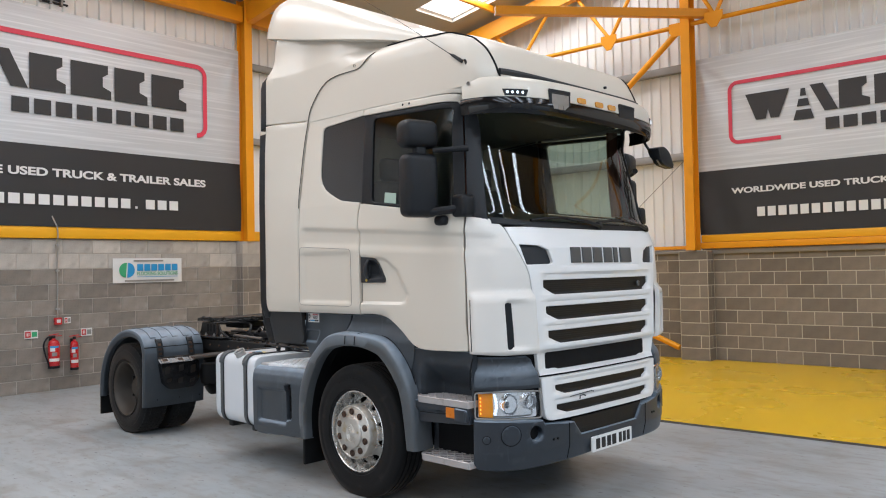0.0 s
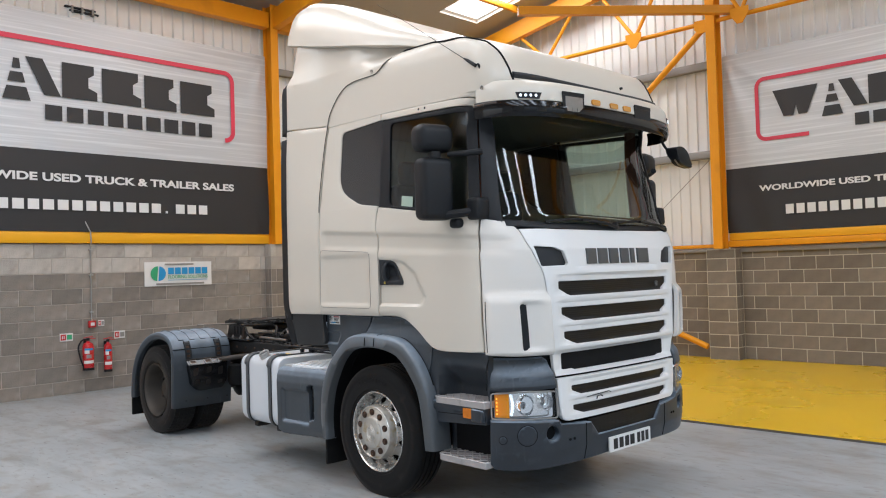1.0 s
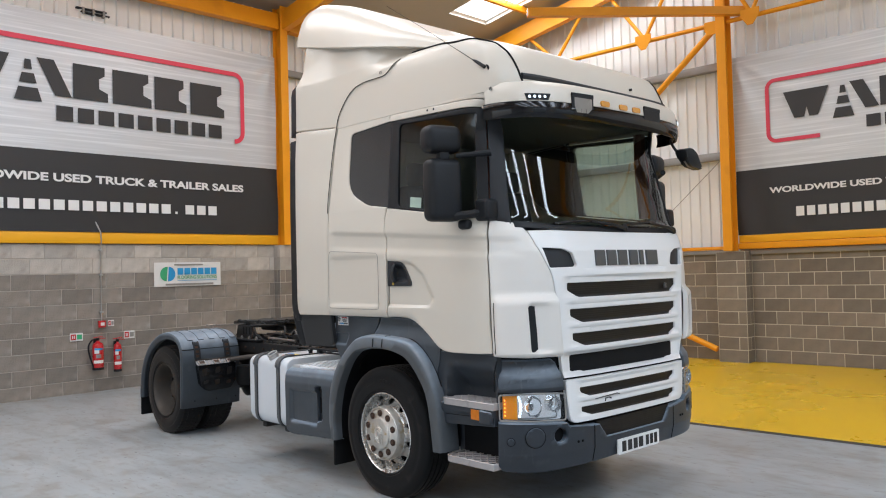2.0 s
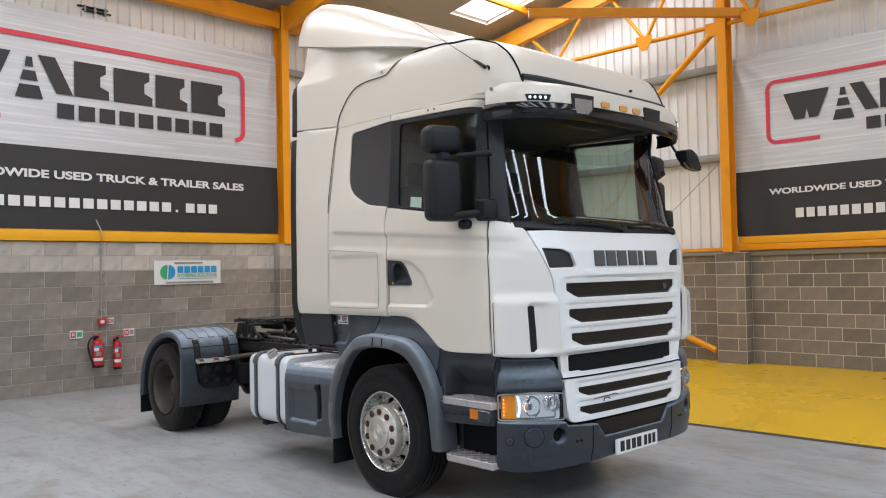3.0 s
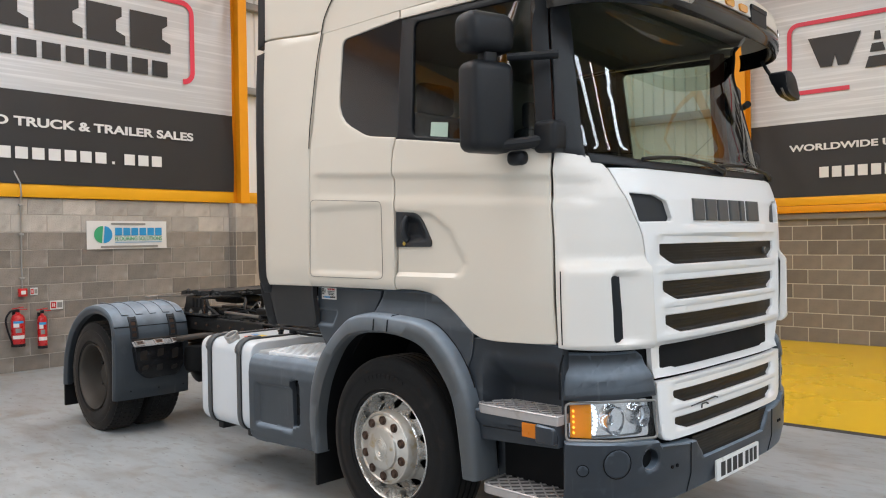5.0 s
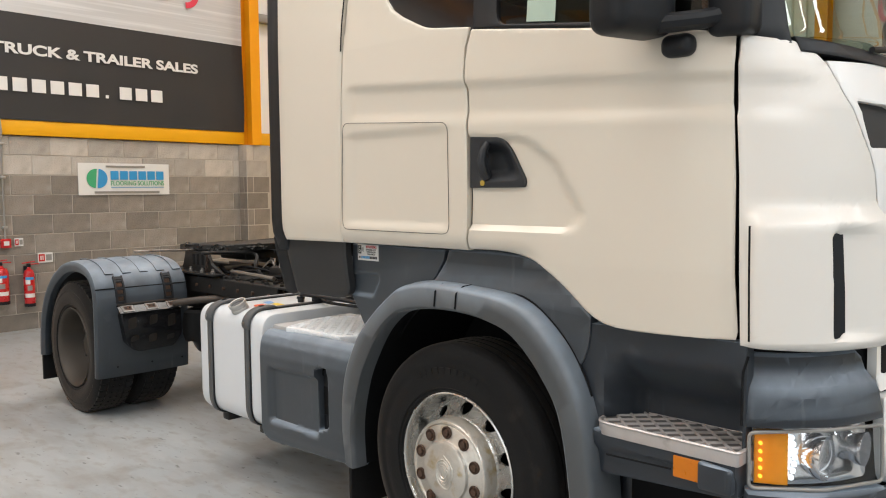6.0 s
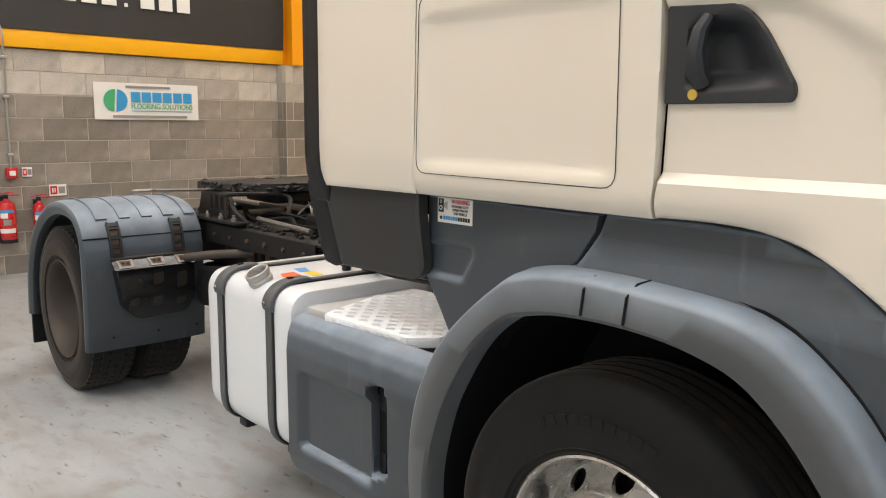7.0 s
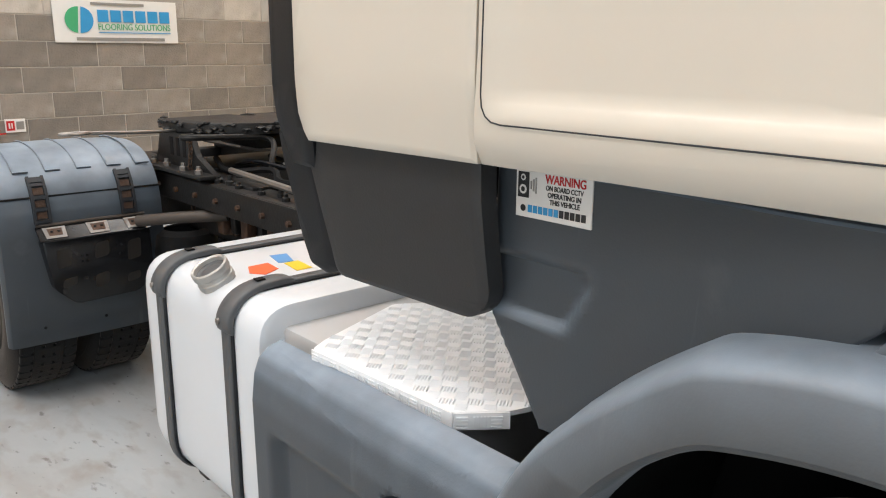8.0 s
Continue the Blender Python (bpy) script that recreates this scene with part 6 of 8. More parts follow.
# ---- lorry: steps, arches, side panels ----
for mir in (False, True):
    def vside(v):
        return -v if mir else v
    # entry: black sheet for the well's shade, panel with side marker, two treads
    entry = part("entry_panel", patch([(0.70, 1.19), (1.33, 1.19), (1.33, 0.40), (0.80, 0.40), (0.80, 0.80), (0.70, 1.0)][::-1], lambda u, w, d: (u, -(1.15 - 0.165 * smooth(1.13, 0.92, w) * smooth(0.80, 0.90, u) * smooth(1.322, 1.285, u) - 0.14 * smooth(0.86, 0.80, w) * (1 - smooth(0.80, 0.90, u) * smooth(1.322, 1.285, u)) - d), w), 0.022, (), 0.05, 0.006, mir), "plastic", lorry, "dark grey moulded entry panel")
    fpan = [(0.80, 0.83), (1.318, 0.845), (1.318, 0.70), (0.82, 0.67)][::-1]
    part("step_front", patch(rounded(fpan, 0.012), lambda u, w, d: (u, -(1.195 - 0.02 * smooth(0.775, 0.765, w) - d), w), 0.03, (), 0.16, 0.008, mir), "plastic", entry, "dark grey panel under the upper step")
    part("step_groove", tube([(0.86, vside(-1.1955), 0.748), (0.98, vside(-1.1965), 0.752), (1.105, vside(-1.1965), 0.756)], 0.0035, 6), "seam", entry, "dark groove along the panel")
    part("side_marker", patch(rounded([(1.115, 0.735), (1.21, 0.735), (1.21, 0.805), (1.115, 0.805)], 0.004), lambda u, w, d: (u, -(1.20 - d), w), 0.1, (), 0.02, 0.003, mir), "amber_marker", entry, "amber side marker lamp")
    part("marker_housing", patch(rounded([(1.205, 0.72), (1.315, 0.72), (1.315, 0.80), (1.205, 0.81)], 0.012), lambda u, w, d: (u, -(1.212 - d), w), 0.1, (), 0.03, 0.008, mir), "plastic", entry)
    for wz, u0, u1 in ((0.862, 0.812, 1.33), (0.452, 0.842, 1.325)):
        out = rounded([(u0, -1.20), (u1, -1.20), (u1, -0.98), (u0, -0.98)], [0.06, 0.01, 0.01, 0.01])
        bm = bmesh.new()
        add_prism(bm, [(a, vside(b)) for a, b in out], lambda a, b: Vector((a, b, wz - 0.045)), lambda a, b: Vector((a, b, wz - 0.006)), 0.004)
        treadp = part("step_tread", bm, "tread_dark", entry, "cast aluminium step tread")
        bm = bmesh.new()
        mu, mv = (u0 + u1) / 2, -1.09
        rim = [[bm.verts.new((mu + (a - mu) * k, vside(mv + (b - mv) * k), z)) for a, b in out] for k, z in ((1.006, wz - 0.047), (1.012, wz - 0.044), (1.012, wz - 0.003), (0.985, wz - 0.001))]
        for p, q in zip(rim, rim[1:]):
            for k in range(len(p)):
                bm.faces.new((p[k], p[(k + 1) % len(p)], q[(k + 1) % len(q)], q[k]))
        part("tread_rim", bm, "step_alu", treadp, "pale aluminium edge of the step")
        bm = bmesh.new()
        add_tube(bm, [(a, vside(b), wz - 0.004) for a, b in out], 0.006, 6, True)
        for k in range(-3, 9):
            for sl in (1, -1):
                xa = u0 + k * 0.075
                xb = xa + 0.20
                ya, yb = (-1.19, -0.99) if sl > 0 else (-0.99, -1.19)
                ta = max(0.0, (u0 + 0.02 - xa) / 0.20)
                tb = min(1.0, (u1 - 0.015 - xa) / 0.20)
                if tb - ta > 0.1:
                    pa = (xa + 0.20 * ta, vside(ya + (yb - ya) * ta), wz - 0.004)
                    pb = (xa + 0.20 * tb, vside(ya + (yb - ya) * tb), wz - 0.004)
                    add_tube(bm, [pa, pb], 0.005, 6)
        part("lattice", bm, "step_alu", treadp, "raised aluminium lattice")
    part("step_well", box((0.84, min(vside(-0.99), vside(-1.0)), 0.42), (1.33, max(vside(-0.99), vside(-1.0)), 0.84)), "seam", entry, "black sheet for the shade in the step well")

    # wheel arch: swept strip with a rounded outer edge
    outer = smooth_curve([(-0.555, 0.375), (-0.586, 0.58), (-0.560, 0.80), (-0.472, 0.985), (-0.361, 1.108), (-0.235, 1.210), (-0.165, 1.248), (-0.02, 1.274), (0.20, 1.272), (0.45, 1.246), (0.595, 1.165), (0.715, 1.025), (0.795, 0.82), (0.835, 0.46)], 5)
    inner = smooth_curve([(-0.488, 0.375), (-0.497, 0.58), (-0.447, 0.79), (-0.37, 0.94), (-0.29, 1.05), (-0.20, 1.125), (-0.13, 1.153), (0.0, 1.175), (0.182, 1.179), (0.34, 1.160), (0.47, 1.112), (0.60, 0.985), (0.69, 0.82), (0.745, 0.46)], 5)
    bm = bmesh.new()
    secs = []
    for (ou, ow), (iu, iw) in zip(outer, inner):
        du, dw = ou - iu, ow - iw
        f = bump2(ou, -0.66, 0.02, 0.30)
        sec = [(1.06, 0.86), (1.06, 1.10 + 0.16 * f), (1.105, 1.10 + 0.12 * f), (1.140, 1.09 + 0.06 * f), (1.165, 1.08 + 0.03 * f), (1.19, 1.06 + 0.02 * f), (1.212, 1.015), (1.228, 0.94), (1.237, 0.82), (1.240, 0.1), (1.232, 0.0), (1.21, -0.04), (1.16, -0.04)]
        secs.append([bm.verts.new((iu + du * t, vside(-v), iw + dw * t)) for v, t in sec])
    for a, b in zip(secs, secs[1:]):
        for k in range(len(a) - 1):
            bm.faces.new((a[k], a[k + 1], b[k + 1], b[k]))
    bm.faces.new(secs[0])
    bm.faces.new(secs[-1][::-1])
    archp = part("wheel_arch", bm, "arch_plastic", lorry, "dark grey scuffed plastic wheel arch", 40)
    for iu in (0.062, 0.180):
        c0, c1 = (iu, 1.177), (iu + 0.006, 1.275)
        part("arch_joint", tube([(c0[0], vside(-1.2425), c0[1] + 0.014), (c1[0], vside(-1.2405), c1[1] - 0.022), (c1[0], vside(-1.20), c1[1] + 0.003), (c1[0], vside(-1.13), c1[1] + 0.006)], 0.0035, 6), "seam", archp, "joint in the arch")
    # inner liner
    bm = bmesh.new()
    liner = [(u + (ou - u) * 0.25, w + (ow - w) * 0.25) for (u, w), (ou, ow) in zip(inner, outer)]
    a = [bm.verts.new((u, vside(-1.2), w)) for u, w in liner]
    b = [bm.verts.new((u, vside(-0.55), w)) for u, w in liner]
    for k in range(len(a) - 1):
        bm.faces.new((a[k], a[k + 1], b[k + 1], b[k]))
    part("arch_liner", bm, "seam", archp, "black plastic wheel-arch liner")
    # Black sheet added to paint the shade at the back of the arch.
    part("arch_back", prism_v([p for p in liner if p[1] > 0.62], vside(-0.55), vside(-0.545)), "seam", archp, "black sheet added for the shade inside the arch")
    # grey panels between arch and door
    pan = [(-0.635, 1.412), (0.025, 1.412), (0.015, 1.372), (-0.035, 1.295), (-0.075, 1.262), (-0.22, 1.22), (-0.34, 1.13), (-0.41, 1.06), (-0.46, 0.99), (-0.53, 0.99), (-0.645, 1.165)]
    p1 = part("side_panel", patch(pan, lambda u, w, d: (u, -(1.104 + 0.034 * smooth(-0.42, -0.08, u) - 0.012 * smooth(1.160, 1.184, w) * smooth(1.280, 1.262, w) * smooth(-0.432 - 0.62 * max(0.0, 1.245 - w), -0.458 - 0.62 * max(0.0, 1.245 - w), u) - d), w), (0.010, 0.008), (), 0.05, 0.004, mir), "panel_plastic", lorry, "dark grey side panel behind the wheel arch")
    pan2 = [(0.048, 1.418), (0.30, 1.42), (0.45, 1.41), (0.575, 1.365), (0.685, 1.285), (0.768, 1.212), (0.764, 1.15), (0.755, 1.10), (0.738, 1.055), (0.717, 1.022), (0.66, 1.06), (0.48, 1.19), (0.34, 1.235), (0.18, 1.25), (-0.05, 1.256), (-0.018, 1.30), (0.03, 1.37)]
    part("side_panel", patch(pan2, lambda u, w, d: (u, -(1.138 + 0.022 * smooth(1.36, 1.22, w) - d), w), 0.04, (), 0.05, 0.006, mir), "panel_plastic", lorry, "dark grey panel over the wheel arch")
    # Black backing put in for the shade between the side panels.
    part("panel_back", prism_v([(-0.62, 1.45), (0.80, 1.45), (0.80, 0.95)] + [(u, w + 0.02) for u, w in inner[::-1] if w > 0.95] + [(-0.44, 0.97), (-0.60, 1.18)], vside(-1.04), vside(-1.05)), "seam", p1)
    if not mir:
        lab = part("warning_label", box((-0.592, -1.1065, 1.337), (-0.442, -1.1025, 1.412), 0.001, seg=1), "white_sticker", p1, "white warning label with a camera sign")
        LU, LV, LW = -0.592, -1.1070, 1.337
        text_mesh("WARNING", 0.0185, pose(LU + 0.060, LV, LW + 0.0585) @ STAND, "red", lab, bold=0.0004, depth=0.0004, width=0.078)
        for i, t in enumerate(("ON BOARD CCTV", "OPERATING IN", "THIS VEHICLE")):
            text_mesh(t, 0.0108, pose(LU + (0.062, 0.066, 0.070)[i], LV, LW + 0.0475 - i * 0.0105) @ STAND, "ink", lab, bold=0.0002, depth=0.0004, width=(0.072, 0.064, 0.058)[i])
        part("camera_sign", box((LU + 0.005, LV - 0.0008, LW + 0.031), (LU + 0.028, LV + 0.0002, LW + 0.071), 0.0004, seg=1), "ink", lab, "black camera pictogram")
        for w, r in ((0.044, 0.0075), (0.0625, 0.0052)):
            part("camera_eye", lathe([(0, 0), (0, r)], 14, "y", (LU + 0.0165, LV - 0.0012, LW + w)), "white_sticker", lab)
            part("camera_pupil", lathe([(0, 0), (0, r * 0.55)], 12, "y", (LU + 0.0165, LV - 0.0016, LW + w)), "ink", lab)
        for k in range(3):
            part("camera_sign", prism_v([(LU + 0.031 + k * 0.005, LW + 0.046 - k * 0.003), (LU + 0.0335 + k * 0.005, LW + 0.0455 - k * 0.003), (LU + 0.0335 + k * 0.005, LW + 0.0585 + k * 0.003), (LU + 0.031 + k * 0.005, LW + 0.058 + k * 0.003)], LV - 0.0008, LV + 0.0002), "girt", lab)
        part("mark_block", lathe([(0, 0.0), (0, 0.0055)], 14, "y", (LU + 0.017, LV - 0.0008, LW + 0.0145)), "ink", lab, "round dark dot of a printed mark")
        for k in range(11):
            part("mark_block", box((LU + 0.027 + k * 0.0105, LV - 0.0008, LW + 0.009), (LU + 0.0348 + k * 0.0105, LV + 0.0002, LW + 0.0205)), "sign_blue" if k < 6 else "ink", lab, "plain block of a printed mark")
    part("arch_seam", tube([(u * 1.0 + (0.006 if u > 0.1 else 0), vside(-(1.108 + 0.05 * smooth(1.36, 1.22, w))), w + 0.012) for u, w in outer if u > -0.02 and w > 0.9], 0.0045, 6), "seam", archp, "dark gap along the arch")
    part("panel_seam", tube([(1.328, vside(-1.172), 0.94), (1.328, vside(-1.172), 1.06), (1.322, vside(-1.155), 1.10), (1.335, vside(-1.15), 1.15)], 0.0045, 6), "seam", entry, "dark gap beside the headlamp")
    # Black boxes added as the shade in the gap beside the skirt.
    part("gap_filler", box((-0.66, min(vside(-1.06), vside(-0.9)), 1.20), (-0.60, max(vside(-1.06), vside(-0.9)), 1.42)), "seam", p1, "black filler for the shade behind the panels")
    part("gap_filler", box((-0.80, min(vside(-1.05), vside(-0.9)), 1.345), (-0.662, max(vside(-1.05), vside(-0.9)), 1.46)), "seam", p1, "black filler for the shade behind the panels")
    # mudflap behind the front wheel
    part("mudflap", box((-0.60, min(vside(-1.18), vside(-0.86)), 0.14), (-0.575, max(vside(-1.18), vside(-0.86)), 0.62), 0.008), "rubber", lorry, "black rubber mudflap")

# ---- lorry: wheels ----
def tyre_bm(v0, v1, R, sgn, lugs):
    """A tyre between v0 (outer face) and v1, with grooves in the tread."""
    w = v1 - v0
    pf = [(v0 + 0.055, 0.300), (v0 + 0.024, 0.307), (v0 + 0.012, 0.317), (v0 + 0.012, 0.325), (v0 + 0.004, 0.33), (v0, 0.37), (v0, 0.40), (v0 + 0.006, 0.425), (v0 + 0.004, 0.43), (v0 + 0.010, 0.455), (v0 + 0.022, R - 0.025), (v0 + 0.034, R - 0.008), (v0 + 0.05, R - 0.002)]
    for k in range(4):
        c = v0 + 0.05 + (w - 0.10) * (k + 0.7) / 4.4
        pf += [(c - 0.007, R), (c - 0.004, R - 0.014), (c + 0.004, R - 0.014), (c + 0.007, R)]
    pf += [(v1 - 0.05, R - 0.002), (v1 - 0.034, R - 0.008), (v1 - 0.022, R - 0.025), (v1 - 0.004, 0.43), (v1, 0.38), (v1 - 0.01, 0.32), (v1 - 0.055, 0.285)]
    bm = lathe([(sgn * a, r) for a, r in pf], 72, "y") if not lugs else bmesh.new()
    if lugs:
        for k in range(54):
            t = k * math.tau / 54
            for row, (a, b) in enumerate(((v0 + 0.030, v0 + 0.088), (v0 + 0.10, v1 - 0.10), (v1 - 0.088, v1 - 0.030))):
                off = 0.5 * math.tau / 54 * (row % 2)
                mm = Matrix.Rotation(t + off, 4, "Y") @ Matrix.Translation((0, 0, R - 0.006))
                bmb = bmesh.new()
                add_box(bmb, (-0.0245, min(sgn * a, sgn * b), -0.02), (0.0245, max(sgn * a, sgn * b), 0.006), 0.004, seg=1)
                bmesh.ops.transform(bmb, matrix=mm, verts=bmb.verts)
                me = bpy.data.meshes.new("t")
                bmb.to_mesh(me)
                bmb.free()
                bm.from_mesh(me)
                bpy.data.meshes.remove(me)
    return bm


def at(bm, c):
    bmesh.ops.translate(bm, vec=c, verts=bm.verts)
    return bm


def polar(v_of_r, cu, cw, sgn):
    return lambda a, r, d: (cu + r * math.cos(a), sgn * (v_of_r(r) + d), cw + r * math.sin(a))


def front_wheel(cu, cw, sgn, side_name):
    F, DV = -1.105, -0.075

    def on_axle(bm):
        bmesh.ops.scale(bm, vec=(1.033, 1, 1.033), verts=bm.verts)
        return at(bm, (cu, sgn * DV, cw))

    wh = part("front_wheel", on_axle(lathe([(sgn * -1.040, 0.283), (sgn * -1.066, 0.290), (sgn * -1.084, 0.296), (sgn * -1.090, 0.302), (sgn * -1.087, 0.308), (sgn * -1.075, 0.309), (sgn * -1.05, 0.303)], 64, "y")), "alloy", lorry, "polished alloy wheel with ten nuts and black tyre")
    part("tyre", on_axle(tyre_bm(F, F + 0.31, 0.508, sgn, False)), "rubber", wh, "worn black tyre with dusty sidewall")
    part("barrel", on_axle(lathe([(sgn * -1.052, 0.286), (sgn * -1.03, 0.278), (sgn * -0.985, 0.270), (sgn * -0.975, 0.262)], 64, "y")), "alloy", wh)
    # cone with ten hand holes
    holes = []
    for k in range(10):
        a = (k + 0.5) * math.tau / 10
        holes.append([(a + 0.125 * math.cos(q * math.tau / 14), 0.243 + 0.025 * math.sin(q * math.tau / 14)) for q in range(14)])
    cone = patch([(0, 0.203), (math.tau, 0.203), (math.tau, 0.274), (0, 0.274)], polar(lambda r: -1.062 + DV + (r - 0.2) * 1.15 - 0.012 * bump2(r, 0.198, 0.226, 0.01), cu, cw, sgn), (math.tau / 60, 0.011), holes, 0.018, 0)
    part("cone", cone, "alloy", wh, "alloy cone with round hand holes")
    # Black drum put in as the shade behind the hand holes.
    part("brake_drum", on_axle(lathe([(sgn * -0.95, 0.0), (sgn * -0.95, 0.262), (sgn * -0.88, 0.262)], 32, "y")), "seam", wh, "black drum for the shade behind the hand holes")
    hub = part("hub", on_axle(lathe([(sgn * -1.04, 0.206), (sgn * -1.118, 0.204), (sgn * -1.128, 0.198), (sgn * -1.130, 0.190), (sgn * -1.124, 0.184), (sgn * -1.128, 0.178), (sgn * -1.132, 0.130), (sgn * -1.138, 0.122), (sgn * -1.150, 0.118), (sgn * -1.155, 0.108), (sgn * -1.156, 0.0)], 56, "y")), "hub", wh, "cast metal hub cover with worn yellow paint")
    for k in range(10):
        a = k * math.tau / 10 + 0.31
        c = (cu + 0.162 * math.cos(a), sgn * DV, cw + 0.162 * math.sin(a))
        part("nut", at(lathe([(sgn * -1.128, 0.026), (sgn * -1.138, 0.026), (sgn * -1.140, 0.023), (sgn * -1.133, 0.019), (sgn * -1.133, 0.015), (sgn * -1.142, 0.013), (sgn * -1.142, 0.0)], 12, "y"), c), "rust", hub, "dark brown wheel nut")
    # raised relief on the cap
    rnd = random.Random(5)
    curl = []
    for k in range(22):
        a, r = k * 1.27, 0.012 + 0.0026 * k + rnd.uniform(-0.008, 0.008)
        curl.append((cu + 0.8 * r * math.cos(a), sgn * (-1.155 + DV), cw + 1.15 * r * math.sin(a)))
    bm = tube(smooth_curve(curl, 3), 0.0045, 6)
    part("cap_relief", bm, "hub", hub, "raised relief on the hub cap")
    # worn lettering on the sidewall as plain raised bars
    for k in range(10):
        a = radians(118 - k * 5.2)
        c = Vector((cu + 0.412 * math.cos(a), sgn * (-1.1055 + DV), cw + 0.412 * math.sin(a)))
        m = Matrix.Translation(c) @ Matrix.Rotation(-(a - math.pi / 2), 4, "Y")
        part("letter_bar", box((-0.013, -0.0015, -0.013), (0.013, 0.0015, 0.013), 0, m), "rubber", wh, "plain raised bar of tyre lettering")
    return wh


front_wheel(0.095, 0.503, 1, "right")
front_wheel(0.095, 0.503, -1, "left")


def rear_wheels(cu, cw, sgn):
    O = -1.250
    wh = part("rear_wheel", at(lathe([(sgn * (O + 0.03), 0.283), (sgn * (O + 0.012), 0.294), (sgn * (O + 0.006), 0.300), (sgn * (O + 0.014), 0.304), (sgn * (O + 0.05), 0.286)], 56, "y"), (cu, 0, cw)), "wheel_paint", lorry, "dusty steel twin rear wheel with black tyres")
    for a, kind_of in ((O, "outer"), (O + 0.345, "inner")):
        part("tyre", at(tyre_bm(a, a + 0.30, 0.503, sgn, False), (cu, 0, cw)), "rubber", wh, kind_of + " black tyre with deep tread blocks")
        tagged(part("tread_pattern", at(tyre_bm(a, a + 0.30, 0.503, sgn, True), (cu, 0, cw)), "rubber", wh), kind="stuff")
    part("barrel", at(lathe([(sgn * (O + 0.02), 0.288), (sgn * (O + 0.06), 0.272), (sgn * (O + 0.17), 0.262), (sgn * (O + 0.20), 0.245), (sgn * (O + 0.20), 0.20), (sgn * (O + 0.195), 0.125), (sgn * (O + 0.14), 0.11), (sgn * (O + 0.125), 0.095), (sgn * (O + 0.12), 0.0)], 48, "y"), (cu, 0, cw)), "wheel_paint", wh)
    for k in range(10):
        a = k * math.tau / 10
        part("nut", at(lathe([(sgn * (O + 0.20), 0.018), (sgn * (O + 0.15), 0.018), (sgn * (O + 0.145), 0.0)], 8, "y"), (cu + 0.165 * math.cos(a), 0, cw + 0.165 * math.sin(a))), "chassis", wh)
        # Flat black disc stands in for the shade in a hand hole.
        part("hand_hole", at(lathe([(sgn * (O + 0.198), 0.0), (sgn * (O + 0.198), 0.022)], 12, "y"), (cu + 0.222 * math.cos(a + 0.3), 0, cw + 0.222 * math.sin(a + 0.3))), "seam", wh, "black disc for a shaded hand hole")


RU, RW = -3.879, 0.494
rear_wheels(RU, RW, 1)
rear_wheels(RU, RW, -1)

